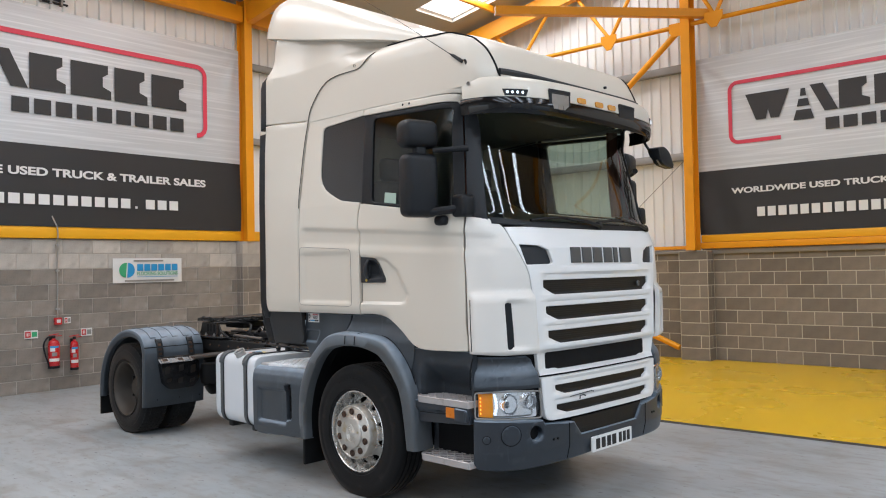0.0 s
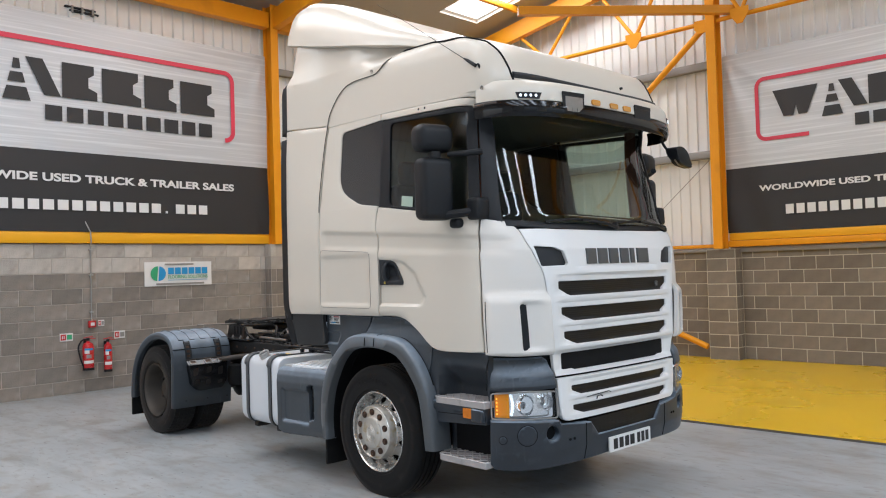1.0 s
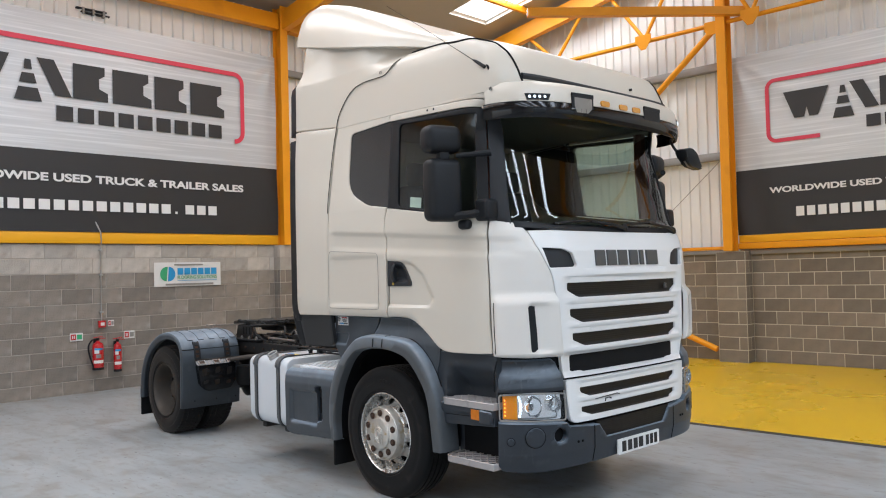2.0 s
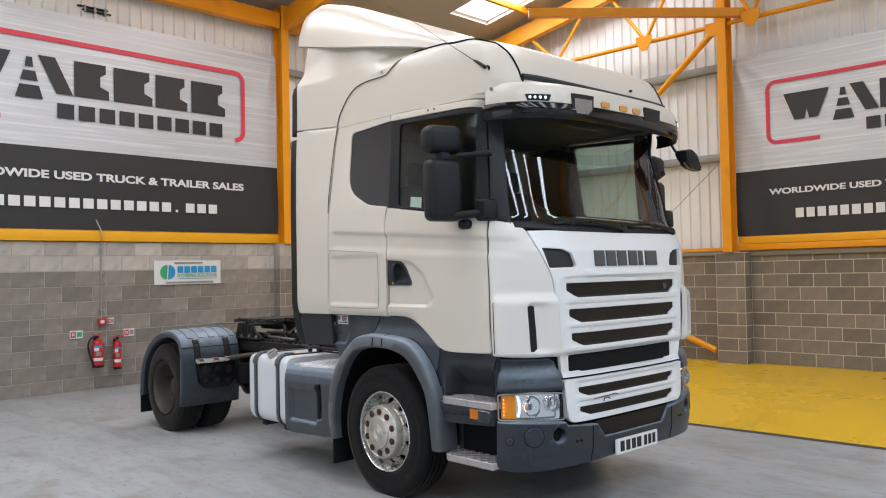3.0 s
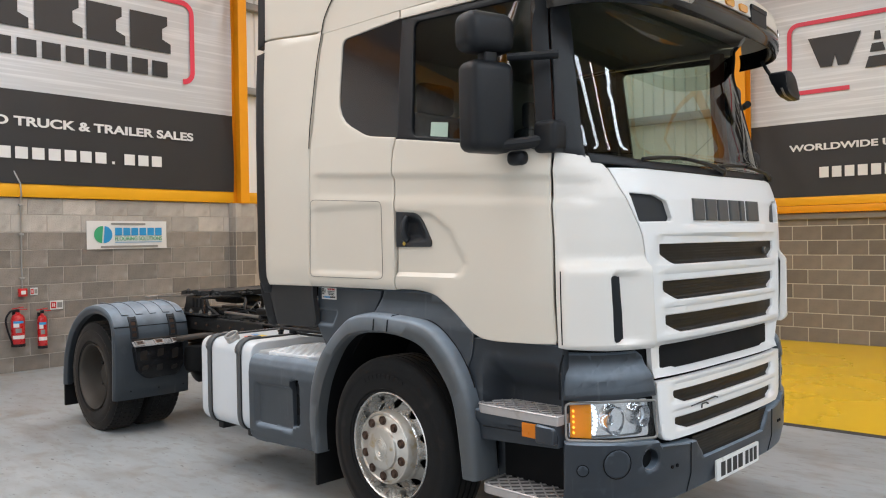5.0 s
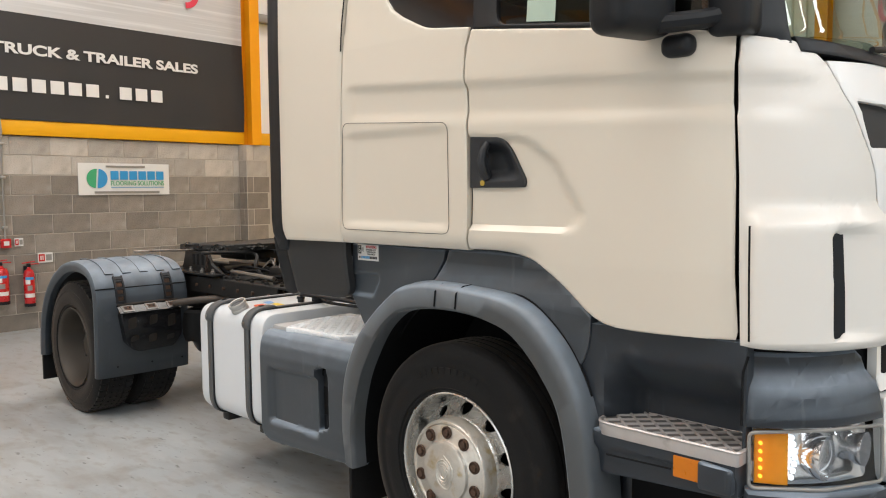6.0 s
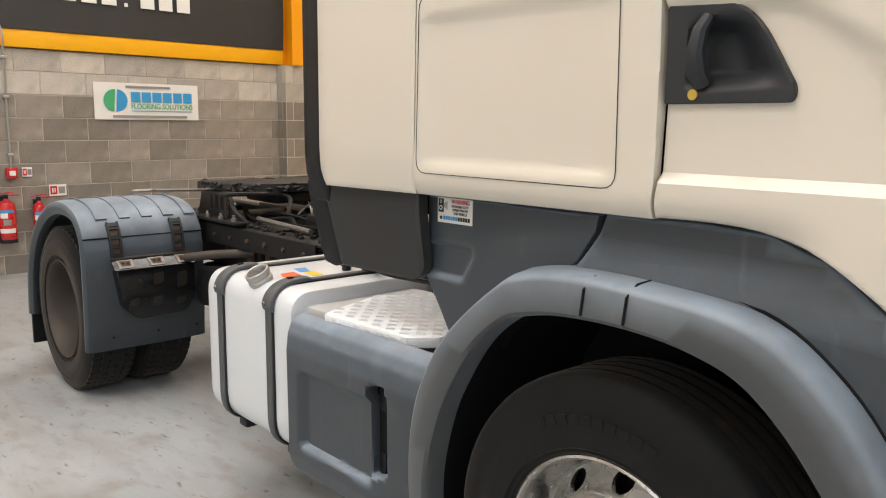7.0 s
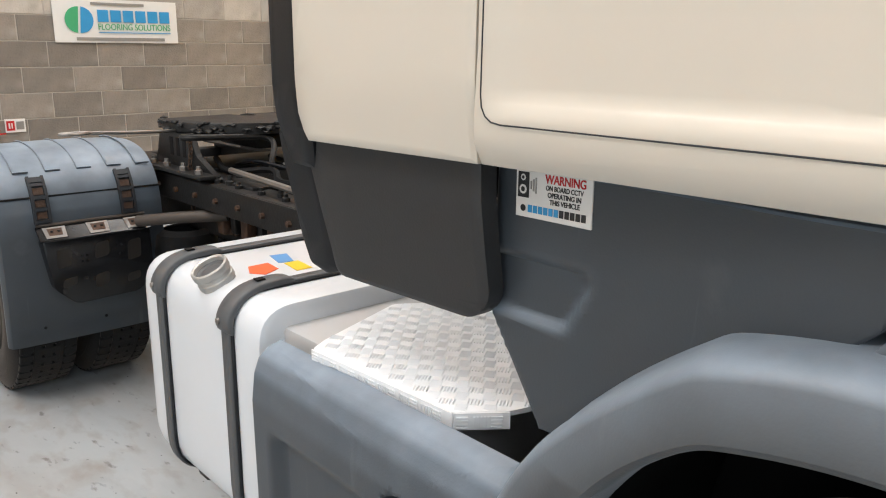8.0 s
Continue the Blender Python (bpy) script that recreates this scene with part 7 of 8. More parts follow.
# ---- lorry: rear mudguards ----
for mir in (False, True):
    sgn = -1 if mir else 1
    prof = [(-3.375, 0.325), (-3.360, 0.55), (-3.355, 0.80)] + smooth_curve([(-3.358, 0.90), (-3.385, 1.0), (-3.46, 1.09), (-3.59, 1.145), (-3.80, 1.162), (-4.02, 1.12), (-4.25, 1.005), (-4.41, 0.85), (-4.51, 0.66), (-4.55, 0.45), (-4.555, 0.35)], 4)
    cross = [(-1.20, -0.085), (-1.245, -0.080), (-1.262, -0.055), (-1.265, -0.03), (-1.252, -0.008), (-1.217, 0.0), (-0.95, 0.006), (-0.80, 0.006), (-0.60, 0.0), (-0.56, -0.01), (-0.55, -0.04)]
    bm = bmesh.new()
    secs = []
    cu, cw = -3.94, 0.52
    for i, (u, w) in enumerate(prof):
        a, b = Vector(prof[max(i - 1, 0)]), Vector(prof[min(i + 1, len(prof) - 1)])
        t = (b - a).normalized()
        nrm = Vector((t.y, -t.x))
        if nrm.dot(Vector((u - cu, w - cw))) < 0:
            nrm = -nrm
        secs.append([bm.verts.new((u + nrm.x * o, sgn * v, w + nrm.y * o)) for v, o in cross])
    for a, b in zip(secs, secs[1:]):
        for k in range(len(a) - 1):
            bm.faces.new((a[k], a[k + 1], b[k + 1], b[k]))
    fen = part("rear_mudguard", bm, "guard_plastic", lorry, "dark grey plastic rear mudguard in three sections", 45)
    mod = fen.modifiers.new("thickness", "SOLIDIFY")
    mod.thickness, mod.offset = 0.008, -1

    def on_guard(t, v, out=0.004):
        """A place on the guard's top: t runs along its profile."""
        i = min(int(t), len(prof) - 2)
        a, b = Vector(prof[i]), Vector(prof[i + 1])
        p = a.lerp(b, t - i)
        nrm = Vector(((b - a).y, -(b - a).x)).normalized()
        if nrm.dot(Vector((p.x - cu, p.y - cw))) < 0:
            nrm = -nrm
        return Vector((p.x + nrm.x * out, sgn * v, p.y + nrm.y * out))
    # seam across the front and raised ribs over the top
    js = min(range(len(prof)), key=lambda i: abs(prof[i][1] - 0.985) + (9 if prof[i][0] < -3.6 else 0))
    part("guard_seam", tube([on_guard(js, v, 0.004) for v in (-1.258, -1.235, -1.0, -0.8, -0.6, -0.555)], 0.0045, 6), "seam", fen, "dark seam between guard sections")
    for v in (-1.16, -1.03, -0.90, -0.77, -0.64):
        pts = [on_guard(js + 4 + k * 0.7, v, 0.0075) for k in range(16)]
        hook = [on_guard(js + 4, v + 0.06, 0.0075)]
        part("guard_rib", tube(hook + pts, 0.0045, 6), "plastic", fen, "pressed line over the guard")
    # two ladder clamps over the front seam
    def down_guard(w):
        for i in range(len(prof) - 1):
            if prof[i][1] <= w <= prof[i + 1][1]:
                return i + (w - prof[i][1]) / (prof[i + 1][1] - prof[i][1])

    def strip(v0, v1, wa, wb, out, inn, n=4):
        """A thin bar that follows the guard's front from height wa to wb."""
        b2 = bmesh.new()
        cols = []
        for k in range(n + 1):
            t = down_guard(wa + (wb - wa) * k / n)
            cols.append([b2.verts.new(on_guard(t, v, o)) for v, o in ((v0, inn), (v0, out), (v1, out), (v1, inn))])
        for p, q in zip(cols, cols[1:]):
            for k in range(4):
                b2.faces.new((p[k], p[(k + 1) % 4], q[(k + 1) % 4], q[k]))
        b2.faces.new(cols[0])
        b2.faces.new(cols[-1][::-1])
        bmesh.ops.recalc_face_normals(b2, faces=b2.faces)
        return b2

    for v in (-1.085, -0.72):
        cl = part("clamp", strip(v - 0.034, v + 0.034, 0.868, 1.044, 0.010, 0.0), "plastic_dark", fen, "grey ladder clamp over the seam")
        for e in (-1, 1):
            part("clamp_rail", strip(v + e * 0.029 - 0.006, v + e * 0.029 + 0.006, 0.865, 1.048, 0.022, 0.009), "plastic_dark", cl)
        for w in (0.874, 0.922, 0.970, 1.018):
            part("rung", strip(v - 0.023, v + 0.023, w - 0.006, w + 0.006, 0.020, 0.009, 1), "plastic_dark", cl)
        part("clamp_top", strip(v - 0.023, v + 0.023, 1.026, 1.046, 0.020, 0.009, 2), "plastic_dark", cl)
        for w in (0.898, 0.946, 0.994):
            part("clamp_slot", strip(v - 0.020, v + 0.020, w - 0.013, w + 0.013, 0.013, 0.009, 1), "rust", cl, "rusty slot")
        part("clamp_link", box((-3.352, min(sgn * (v - 0.02), sgn * (v + 0.02)), 0.845), (-3.342, max(sgn * (v - 0.02), sgn * (v + 0.02)), 0.872), 0.002), "plastic_dark", cl)
    # tail-light bracket plate on the guard's front
    pl = [(-1.115, 0.80), (-0.655, 0.80), (-0.655, 0.60), (-0.72, 0.515), (-1.00, 0.505), (-1.08, 0.58)]
    bm = bmesh.new()
    add_prism(bm, rounded(pl, 0.02), lambda v, w: Vector((-3.285, sgn * v, w)), lambda v, w: Vector((-3.35, sgn * v, w)), 0.004)
    add_prism(bm, [(-1.115, 0.80), (-0.655, 0.80), (-0.655, 0.795), (-1.115, 0.795)], lambda v, w: Vector((-3.30, sgn * v, w)), lambda v, w: Vector((-3.275, sgn * v, w)))
    brk = part("guard_bracket", bm, "bracket_black", fen, "glossy black bracket plate on the mudguard")
    part("bracket_edge", tube([(-3.345, sgn * -1.115, 0.855), (-3.345, sgn * -0.655, 0.855)], 0.008, 8), "stay_worn", brk, "bare metal edge")
    bm = bmesh.new()
    add_prism(bm, [(-1.12, 0.85), (-0.65, 0.85), (-0.65, 0.80), (-1.12, 0.80)], lambda v, w: Vector((-3.345 + (0.85 - w) * 1.2, sgn * v, w)), lambda v, w: Vector((-3.35 + (0.85 - w) * 1.2, sgn * v, w - 0.006)))
    part("bracket_top", bm, "bracket_black", brk, "worn sloping bracket top")
    for v in (-1.050, -0.872, -0.708):
        for name, hw, wa, wb, lift, mt, lb in (("bare_patch", 0.046, 0.845, 0.806, 0.002, "pad_metal", "bare silver metal pad"), ("bolt_pad", 0.030, 0.838, 0.814, 0.004, "rust", "rusty bolt recess")):
            bm = bmesh.new()
            add_prism(bm, [(v - hw, wa), (v + hw, wa), (v + hw * 0.9, wb), (v - hw * 0.9, wb)], lambda v, w: Vector((-3.342 + (0.85 - w) * 1.2, sgn * v, w + lift)), lambda v, w: Vector((-3.346 + (0.85 - w) * 1.2, sgn * v, w - 0.002)))
            part(name, bm, mt, brk, lb)
        for e in (-0.014, 0.014):
            part("bolt", lathe([(0.0, 0.006), (0.006, 0.006), (0.008, 0.0)], 6, "z", (-3.314, sgn * (v + e), 0.829)), "chassis", brk)
    for v, wa, wb in ((-1.035, 0.67, 0.765), (-0.875, 0.69, 0.77), (-0.885, 0.56, 0.63), (-0.735, 0.66, 0.76), (-0.745, 0.56, 0.61), (-1.02, 0.58, 0.63)):
        bm = bmesh.new()
        add_prism(bm, rounded([(v - 0.032, wa), (v + 0.030, wa + 0.012), (v + 0.034, wb), (v - 0.026, wb - 0.01)], 0.016, 4), lambda v, w: Vector((-3.2853, sgn * v, w)), lambda v, w: Vector((-3.2843, sgn * v, w)))
        part("worn_patch", bm, "bracket_worn", brk, "dull worn patch on the bracket")
    for v, w in ((-0.96, 0.715), (-0.94, 0.715), (-0.96, 0.69), (-0.94, 0.69), (-0.81, 0.735), (-0.79, 0.74), (-0.80, 0.70), (-0.80, 0.67)):
        part("hole", lathe([(0, 0), (0, 0.005)], 8, "x", (-3.2825, sgn * v, w)), "seam", brk)
    for v in (-1.12, -0.86, -0.62):
        part("rivet", lathe([(0.004, 0), (0.003, 0.006), (0, 0.007)], 8, "x", (-3.362, sgn * v, 0.40)), "seam", fen)
    part("stay_tube", tube([(-3.30, sgn * -0.70, 0.83), (-3.12, sgn * -0.58, 0.86), (-2.98, sgn * -0.42, 0.87)], 0.027, 12), "stay_worn", fen, "worn round mudguard stay")
    part("rear_flap", box((-4.595, min(sgn * -1.235, sgn * -0.58), 0.13), (-4.565, max(sgn * -1.235, sgn * -0.58), 0.50), 0.008), "rubber", fen, "black rubber mudflap")

# ---- lorry: fuel tank and side cover ----
bm = bmesh.new()
sec = rounded([(-1.165, 0.345), (-1.165, 1.0), (-0.44, 1.0), (-0.44, 0.345)], [0.13, 0.10, 0.05, 0.08], 7)
rings = []
for u, k in ((-2.06, 0.90), (-2.055, 0.955), (-2.04, 0.985), (-2.01, 1.0), (-1.42, 1.0), (-1.385, 0.99), (-1.365, 0.97), (-1.358, 0.93)):
    rings.append([bm.verts.new((u, -0.86 + (v + 0.86) * k, 0.67 + (w - 0.67) * k)) for v, w in sec])
for a, b in zip(rings, rings[1:]):
    for k in range(len(a)):
        bm.faces.new((a[k], a[(k + 1) % len(a)], b[(k + 1) % len(b)], b[k]))
bm.faces.new(rings[0][::-1])
bm.faces.new(rings[-1])
tank = part("fuel_tank", bm, "tank_white", lorry, "white painted fuel tank with two black straps")


def strap(u, half, out, material, name, pts_from=0):
    bm = bmesh.new()
    lo = rounded([(-1.165 - out, 0.345 - out), (-1.165 - out, 1.0 + out), (-0.44 + out, 1.0 + out), (-0.44 + out, 0.345 - out)], [0.13, 0.10, 0.05, 0.08], 7)
    a = [bm.verts.new((u - half, v, w)) for v, w in lo]
    b = [bm.verts.new((u + half, v, w)) for v, w in lo]
    for k in range(len(a)):
        bm.faces.new((a[k], a[(k + 1) % len(a)], b[(k + 1) % len(b)], b[k]))
    ob = part(name, bm, material, tank)
    md = ob.modifiers.new("thickness", "SOLIDIFY")
    md.thickness, md.offset = out * 0.8, -1
    return ob


for u in (-1.908, -1.500):
    strap(u, 0.030, 0.006, "black", "strap_rubber")
    strap(u, 0.020, 0.010, "strap_grey", "strap")["label"] = "dark steel tank strap"
    # covered tension bolt on the shoulder
    pts = smooth_curve([(-1.170, 0.905), (-1.172, 0.935), (-1.158, 0.966), (-1.128, 0.992), (-1.085, 1.006), (-1.03, 1.010), (-0.985, 1.008)], 3)
    bm = bmesh.new()
    rows = []
    for i, (v, w) in enumerate(pts):
        p, q = Vector(pts[max(i - 1, 0)]), Vector(pts[min(i + 1, len(pts) - 1)])
        t = (q - p).normalized()
        n = Vector((-t.y, t.x))
        if n.dot(Vector((v + 0.86, w - 0.67))) < 0:
            n = -n
        k = i / (len(pts) - 1)
        half, out = 0.034 * (1 - 0.25 * k ** 3), 0.012 * bump2(k, -0.05, 1.06, 0.16) + 0.002
        rows.append([bm.verts.new((u + e * half, v + n.x * out * h, w + n.y * out * h)) for e, h in ((-1, -0.3), (-1, 0.55), (-0.82, 0.95), (0, 1.05), (0.82, 0.95), (1, 0.55), (1, -0.3))])
    for a, b in zip(rows, rows[1:]):
        for k in range(6):
            bm.faces.new((a[k], a[k + 1], b[k + 1], b[k]))
    bm.faces.new(rows[0])
    bm.faces.new(rows[-1][::-1])
    cv = part("strap_cover", bm, "strap_grey", tank, "moulded grey strap end cover", 50)
    part("strap_pin", lathe([(-1.1935, 0.0), (-1.191, 0.008), (-1.165, 0.010)], 10, "y", (u - 0.012, 0, 0.935)), "steel", cv, "bright end of the strap bolt")
    part("strap_slot", box((u - 0.011, -1.085, 1.0225), (u + 0.011, -1.062, 1.0265), 0, None), "seam", cv)
    part("bracket_foot", box((u - 0.035, -1.085, 0.292), (u + 0.035, -0.5, 0.343), 0.01), "chassis", tank, "black tank bracket under the tank")
capm = Matrix.Translation((-1.662, -1.092, 0.958)) @ Matrix.Rotation(radians(28), 4, "X") @ Matrix.Scale(0.86, 4)
cap = part("filler_neck", at(lathe([(-0.03, 0.058), (0.01, 0.056), (0.03, 0.05)], 28, "z"), (0, 0, 0)), "tank_white", tank, "white filler neck")
cap.matrix_local = capm
part("filler_cap", lathe([(0.022, 0.054), (0.04, 0.056), (0.044, 0.059), (0.06, 0.059), (0.064, 0.056), (0.075, 0.056), (0.080, 0.060), (0.10, 0.060), (0.104, 0.056), (0.100, 0.050), (0.088, 0.048)], 32, "z"), "cap_metal", cap, "metal screw cap")
part("cap_lid", lathe([(0.086, 0.0), (0.086, 0.030), (0.083, 0.036), (0.088, 0.049)], 28, "z"), "strap_grey", cap, "dirty sunken lid of the cap")
lbm = bmesh.new()
add_prism(lbm, [(-1.702, -0.998), (-1.64, -1.027), (-1.601, -1.0), (-1.631, -0.943), (-1.705, -0.935)], lambda u, v: Vector((u, v, 1.0005)), lambda u, v: Vector((u, v, 1.0015)))
part("sticker", lbm, "red_sticker", tank, "orange-red sticker")
lbm = bmesh.new()
add_prism(lbm, [(-1.774, -0.89), (-1.685, -0.912), (-1.675, -0.868), (-1.764, -0.839)], lambda u, v: Vector((u, v, 1.0005)), lambda u, v: Vector((u, v, 1.0015)))
part("sticker", lbm, "blue_sticker", tank, "blue sticker")
lbm = bmesh.new()
add_prism(lbm, [(-1.671, -0.902), (-1.581, -0.915), (-1.583, -0.865), (-1.673, -0.855)], lambda u, v: Vector((u, v, 1.0005)), lambda u, v: Vector((u, v, 1.0015)))
part("sticker", lbm, "yellow_sticker", tank, "yellow sticker")
part("fuel_pipe", tube(smooth_curve([(-1.62, -0.72, 1.0), (-1.62, -0.72, 1.035), (-1.55, -0.74, 1.05), (-1.3, -0.70, 1.04), (-0.9, -0.66, 1.03)]), 0.012, 8), "black", tank, "black hose over the tank")
part("sender", box((-1.53, -0.71, 1.0), (-1.465, -0.64, 1.045), 0.008), "black", tank, "black level sender on the tank")
part("sender_lead", tube(smooth_curve([(-1.47, -0.68, 1.03), (-1.40, -0.70, 1.015), (-1.25, -0.69, 1.012), (-1.0, -0.66, 1.012), (-0.66, -0.62, 1.02)]), 0.009, 8), "black", tank, "black lead along the tank")
part("breather", lathe([(1.0, 0.018), (1.02, 0.018), (1.022, 0.026), (1.034, 0.024), (1.036, 0.0)], 12, "z", (-1.60, -0.735, 0)), "black", tank, "small black breather cap")
part("pipe_union", lathe([(1.0, 0.022), (1.035, 0.022), (1.04, 0.016), (1.055, 0.0)], 10, "z", (-1.62, -0.72, 0)), "steel", tank)

# cover over the front of the tank: moulded panel with a slot and a rounded shoulder
# the second number runs up the panel's outside and then over its shoulder
SHOULDER = [(0.30, 1.165, 0.30), (0.36, 1.190, 0.345), (0.42, 1.205, 0.40), (0.82, 1.208, 0.80), (0.88, 1.200, 0.86), (0.94, 1.180, 0.902), (0.98, 1.155, 0.922), (1.02, 1.12, 0.928), (1.12, 1.06, 0.922)]


def cover_fn(u, a, d):
    v = float(np.interp(a, [r[0] for r in SHOULDER], [r[1] for r in SHOULDER]))
    w = float(np.interp(a, [r[0] for r in SHOULDER], [r[2] for r in SHOULDER]))
    v += 0.018 * smooth(-1.3, -0.6, u)
    w += 0.014 * smooth(-1.3, -0.6, u)
    v -= 0.024 * bump2(a, 0.46, 0.765, 0.022) * bump2(u, -1.245, -0.775, 0.035)
    k = smooth(0.84, 0.98, a)
    return (u, -(v - d * (1 - k)), w - d * k)


cov = rounded([(-1.325, 1.02), (-0.520, 1.02), (-0.540, 0.60), (-0.56, 0.37), (-1.27, 0.33), (-1.322, 0.37)], [0.02, 0.02, 0.01, 0.03, 0.05, 0.06])
slot_h = rounded([(-0.805, 0.800), (-0.705, 0.825), (-0.690, 0.66), (-0.700, 0.52), (-0.800, 0.49)], [0.02, 0.035, 0.01, 0.02, 0.02])
cover = part("tank_cover", patch(cov, cover_fn, 0.013, [slot_h], 0.05, 0.012), "guard_plastic", lorry, "dark grey moulded cover with a slot", 50)
for w in (0.48, 0.70):
    part("cover_hinge", box((-0.80, -1.17, w), (-0.765, -1.12, w + 0.08), 0.005), "black", cover)
# Black sheet paints the shade seen through the cover's slot.
part("cover_inside", box((-0.86, -1.165, 0.36), (-0.66, -1.158, 0.84)), "seam", cover, "black sheet for the shade behind the slot")
# grey shelf beyond the tank's end, and the tread plate step on it
part("step_shelf", box((-1.37, -1.090, 0.40), (-0.76, -0.55, 0.938), 0.012), "shelf", lorry, "dull grey shelf between tank and wheel arch")
TPZ = 0.950
tp = rounded([(-1.165, -1.132), (-1.195, -1.08), (-1.30, -0.80), (-1.15, -0.58), (-0.42, -0.58), (-0.640, -0.95), (-0.663, -1.030), (-0.727, -1.112)], 0.008)
tread = part("tread_plate", prism_z(tp, TPZ - 0.010, TPZ, 0.002), "tread_alu", lorry, "white painted aluminium tread plate step on a shelf")
for (ua, va), (ub, vb) in (((-1.165, -1.132), (-0.727, -1.112)), ((-0.727, -1.112), (-0.663, -1.030))):
    nx, ny = (vb - va), -(ub - ua)
    k = 0.004 / math.hypot(nx, ny)
    bm = bmesh.new()
    add_prism(bm, [(ua, va), (ub, vb), (ub + nx * k, vb + ny * k), (ua + nx * k, va + ny * k)], lambda u, v: Vector((u, v, TPZ - 0.001)), lambda u, v: Vector((u, v, TPZ - 0.034)))
    run = math.hypot(nx, ny)
    ex, ey, ox, oy = (ub - ua) / run, (vb - va) / run, nx / run, ny / run

    def edge_bar(s0, s1, z0, z1):
        add_prism(bm, [(ua + ex * s0 + ox * 0.003, va + ey * s0 + oy * 0.003), (ua + ex * s1 + ox * 0.003, va + ey * s1 + oy * 0.003), (ua + ex * s1 + ox * 0.0065, va + ey * s1 + oy * 0.0065), (ua + ex * s0 + ox * 0.0065, va + ey * s0 + oy * 0.0065)], lambda u, v: Vector((u, v, TPZ + z0)), lambda u, v: Vector((u, v, TPZ + z1)))
    for q in range(int(run / 0.032)):
        s0 = 0.004 + q * 0.032
        if q % 2:
            for g in range(5):
                edge_bar(s0 + g * 0.0066, s0 + g * 0.0066 + 0.0034, -0.030, -0.008)
        else:
            for g in range(4):
                edge_bar(s0 + 0.001, s0 + 0.022, -0.031 + g * 0.0066, -0.0276 + g * 0.0066)
    part("plate_edge", bm, "tread_alu", tread, "folded edge with raised bars")
bm = bmesh.new()


def inside(poly, x, y):
    c = False
    for (x0, y0), (x1, y1) in zip(poly, poly[1:] + poly[:1]):
        if (y0 > y) != (y1 > y) and x < (x1 - x0) * (y - y0) / (y1 - y0) + x0:
            c = not c
    return c


STP = 0.038
for i in range(-8, 30):
    for j in range(-2, 20):
        x, y = -1.30 + i * STP, -1.13 + j * STP
        if not inside(tp, x, y):
            continue
        ang = 0.6 + (math.pi / 2 if (i + j) % 2 else 0)
        for k in range(-2, 3):
            o = k * 0.0066
            cx, cy = x - math.sin(ang) * o, y + math.cos(ang) * o
            dx, dy = math.cos(ang) * 0.0125, math.sin(ang) * 0.0125
            if inside(tp, cx + dx, cy + dy) and inside(tp, cx - dx, cy - dy):
                a = [bm.verts.new((cx + sx * dx - sy * dy * 0.16, cy + sx * dy + sy * dx * 0.16, TPZ - 0.0005)) for sx, sy in ((-1, -1), (1, -1), (1, 1), (-1, 1))]
                b = [bm.verts.new((cx + sx * dx * 0.8, cy + sx * dy * 0.8, TPZ + 0.0036)) for sx in (-1, 1)]
                bm.faces.new((a[0], a[1], b[1], b[0]))
                bm.faces.new((a[2], a[3], b[0], b[1]))
                bm.faces.new((a[1], a[2], b[1]))
                bm.faces.new((a[3], a[0], b[0]))
tagged(part("plate_pattern", bm, "tread_alu", tread, "raised five-bar pattern"), kind="stuff")
# box on the other side to balance the tank
part("battery_box", box((-2.0, 0.55, 0.36), (-0.62, 1.16, 0.98), 0.06, seg=4), "plastic", lorry, "dark grey side box")

# ---- lorry: chassis, fifth wheel ----
bm = bmesh.new()
for sgn in (-1, 1):
    y0, y1 = sorted((sgn * 0.385, sgn * 0.393))
    add_box(bm, (-4.75, y0, 0.74), (1.2, y1, 1.0))
    f0, f1 = sorted((sgn * 0.31, sgn * 0.393))
    add_box(bm, (-4.75, f0, 0.992), (1.2, f1, 1.002), 0.002, seg=1)
    add_box(bm, (-4.75, f0, 0.738), (1.2, f1, 0.748), 0.002, seg=1)
for u in (-4.7, -3.1, -2.0, -1.0, 0.6):
    add_box(bm, (u - 0.05, -0.385, 0.78), (u + 0.05, 0.385, 0.96), 0.01)
ch = part("chassis_frame", bm, "chassis", lorry, "black steel chassis rails with rusty patches")
rnd = random.Random(9)
bolt_me = None
for k in range(46):
    u = rnd.uniform(-3.2, -1.9)
    w = rnd.choice((0.79, 0.86, 0.93, 0.97))
    if bolt_me is None:
        ob = part("frame_bolt", lathe([(-0.394, 0.014), (-0.408, 0.013), (-0.412, 0.0)], 7, "y", (0, 0, 0)), "rust", ch)
        bolt_me = ob.data
    else:
        ob = new("frame_bolt", bolt_me)
        ob.parent = ch
    ob.matrix_local = pose(u, 0, w)
for k, (u, a, b, h) in enumerate(((-2.90, 0.80, 0.97, 0.022), (-2.80, 0.76, 0.93, 0.03), (-2.66, 0.82, 0.96, 0.018), (-2.58, 0.77, 0.90, 0.026), (-2.42, 0.80, 0.95, 0.02), (-3.02, 0.78, 0.88, 0.03))):
    part("bracket", box((u - h, -0.44, a), (u + h, -0.39, b), 0.008), "rust" if k % 2 else "chassis", ch, "rusty frame bracket")
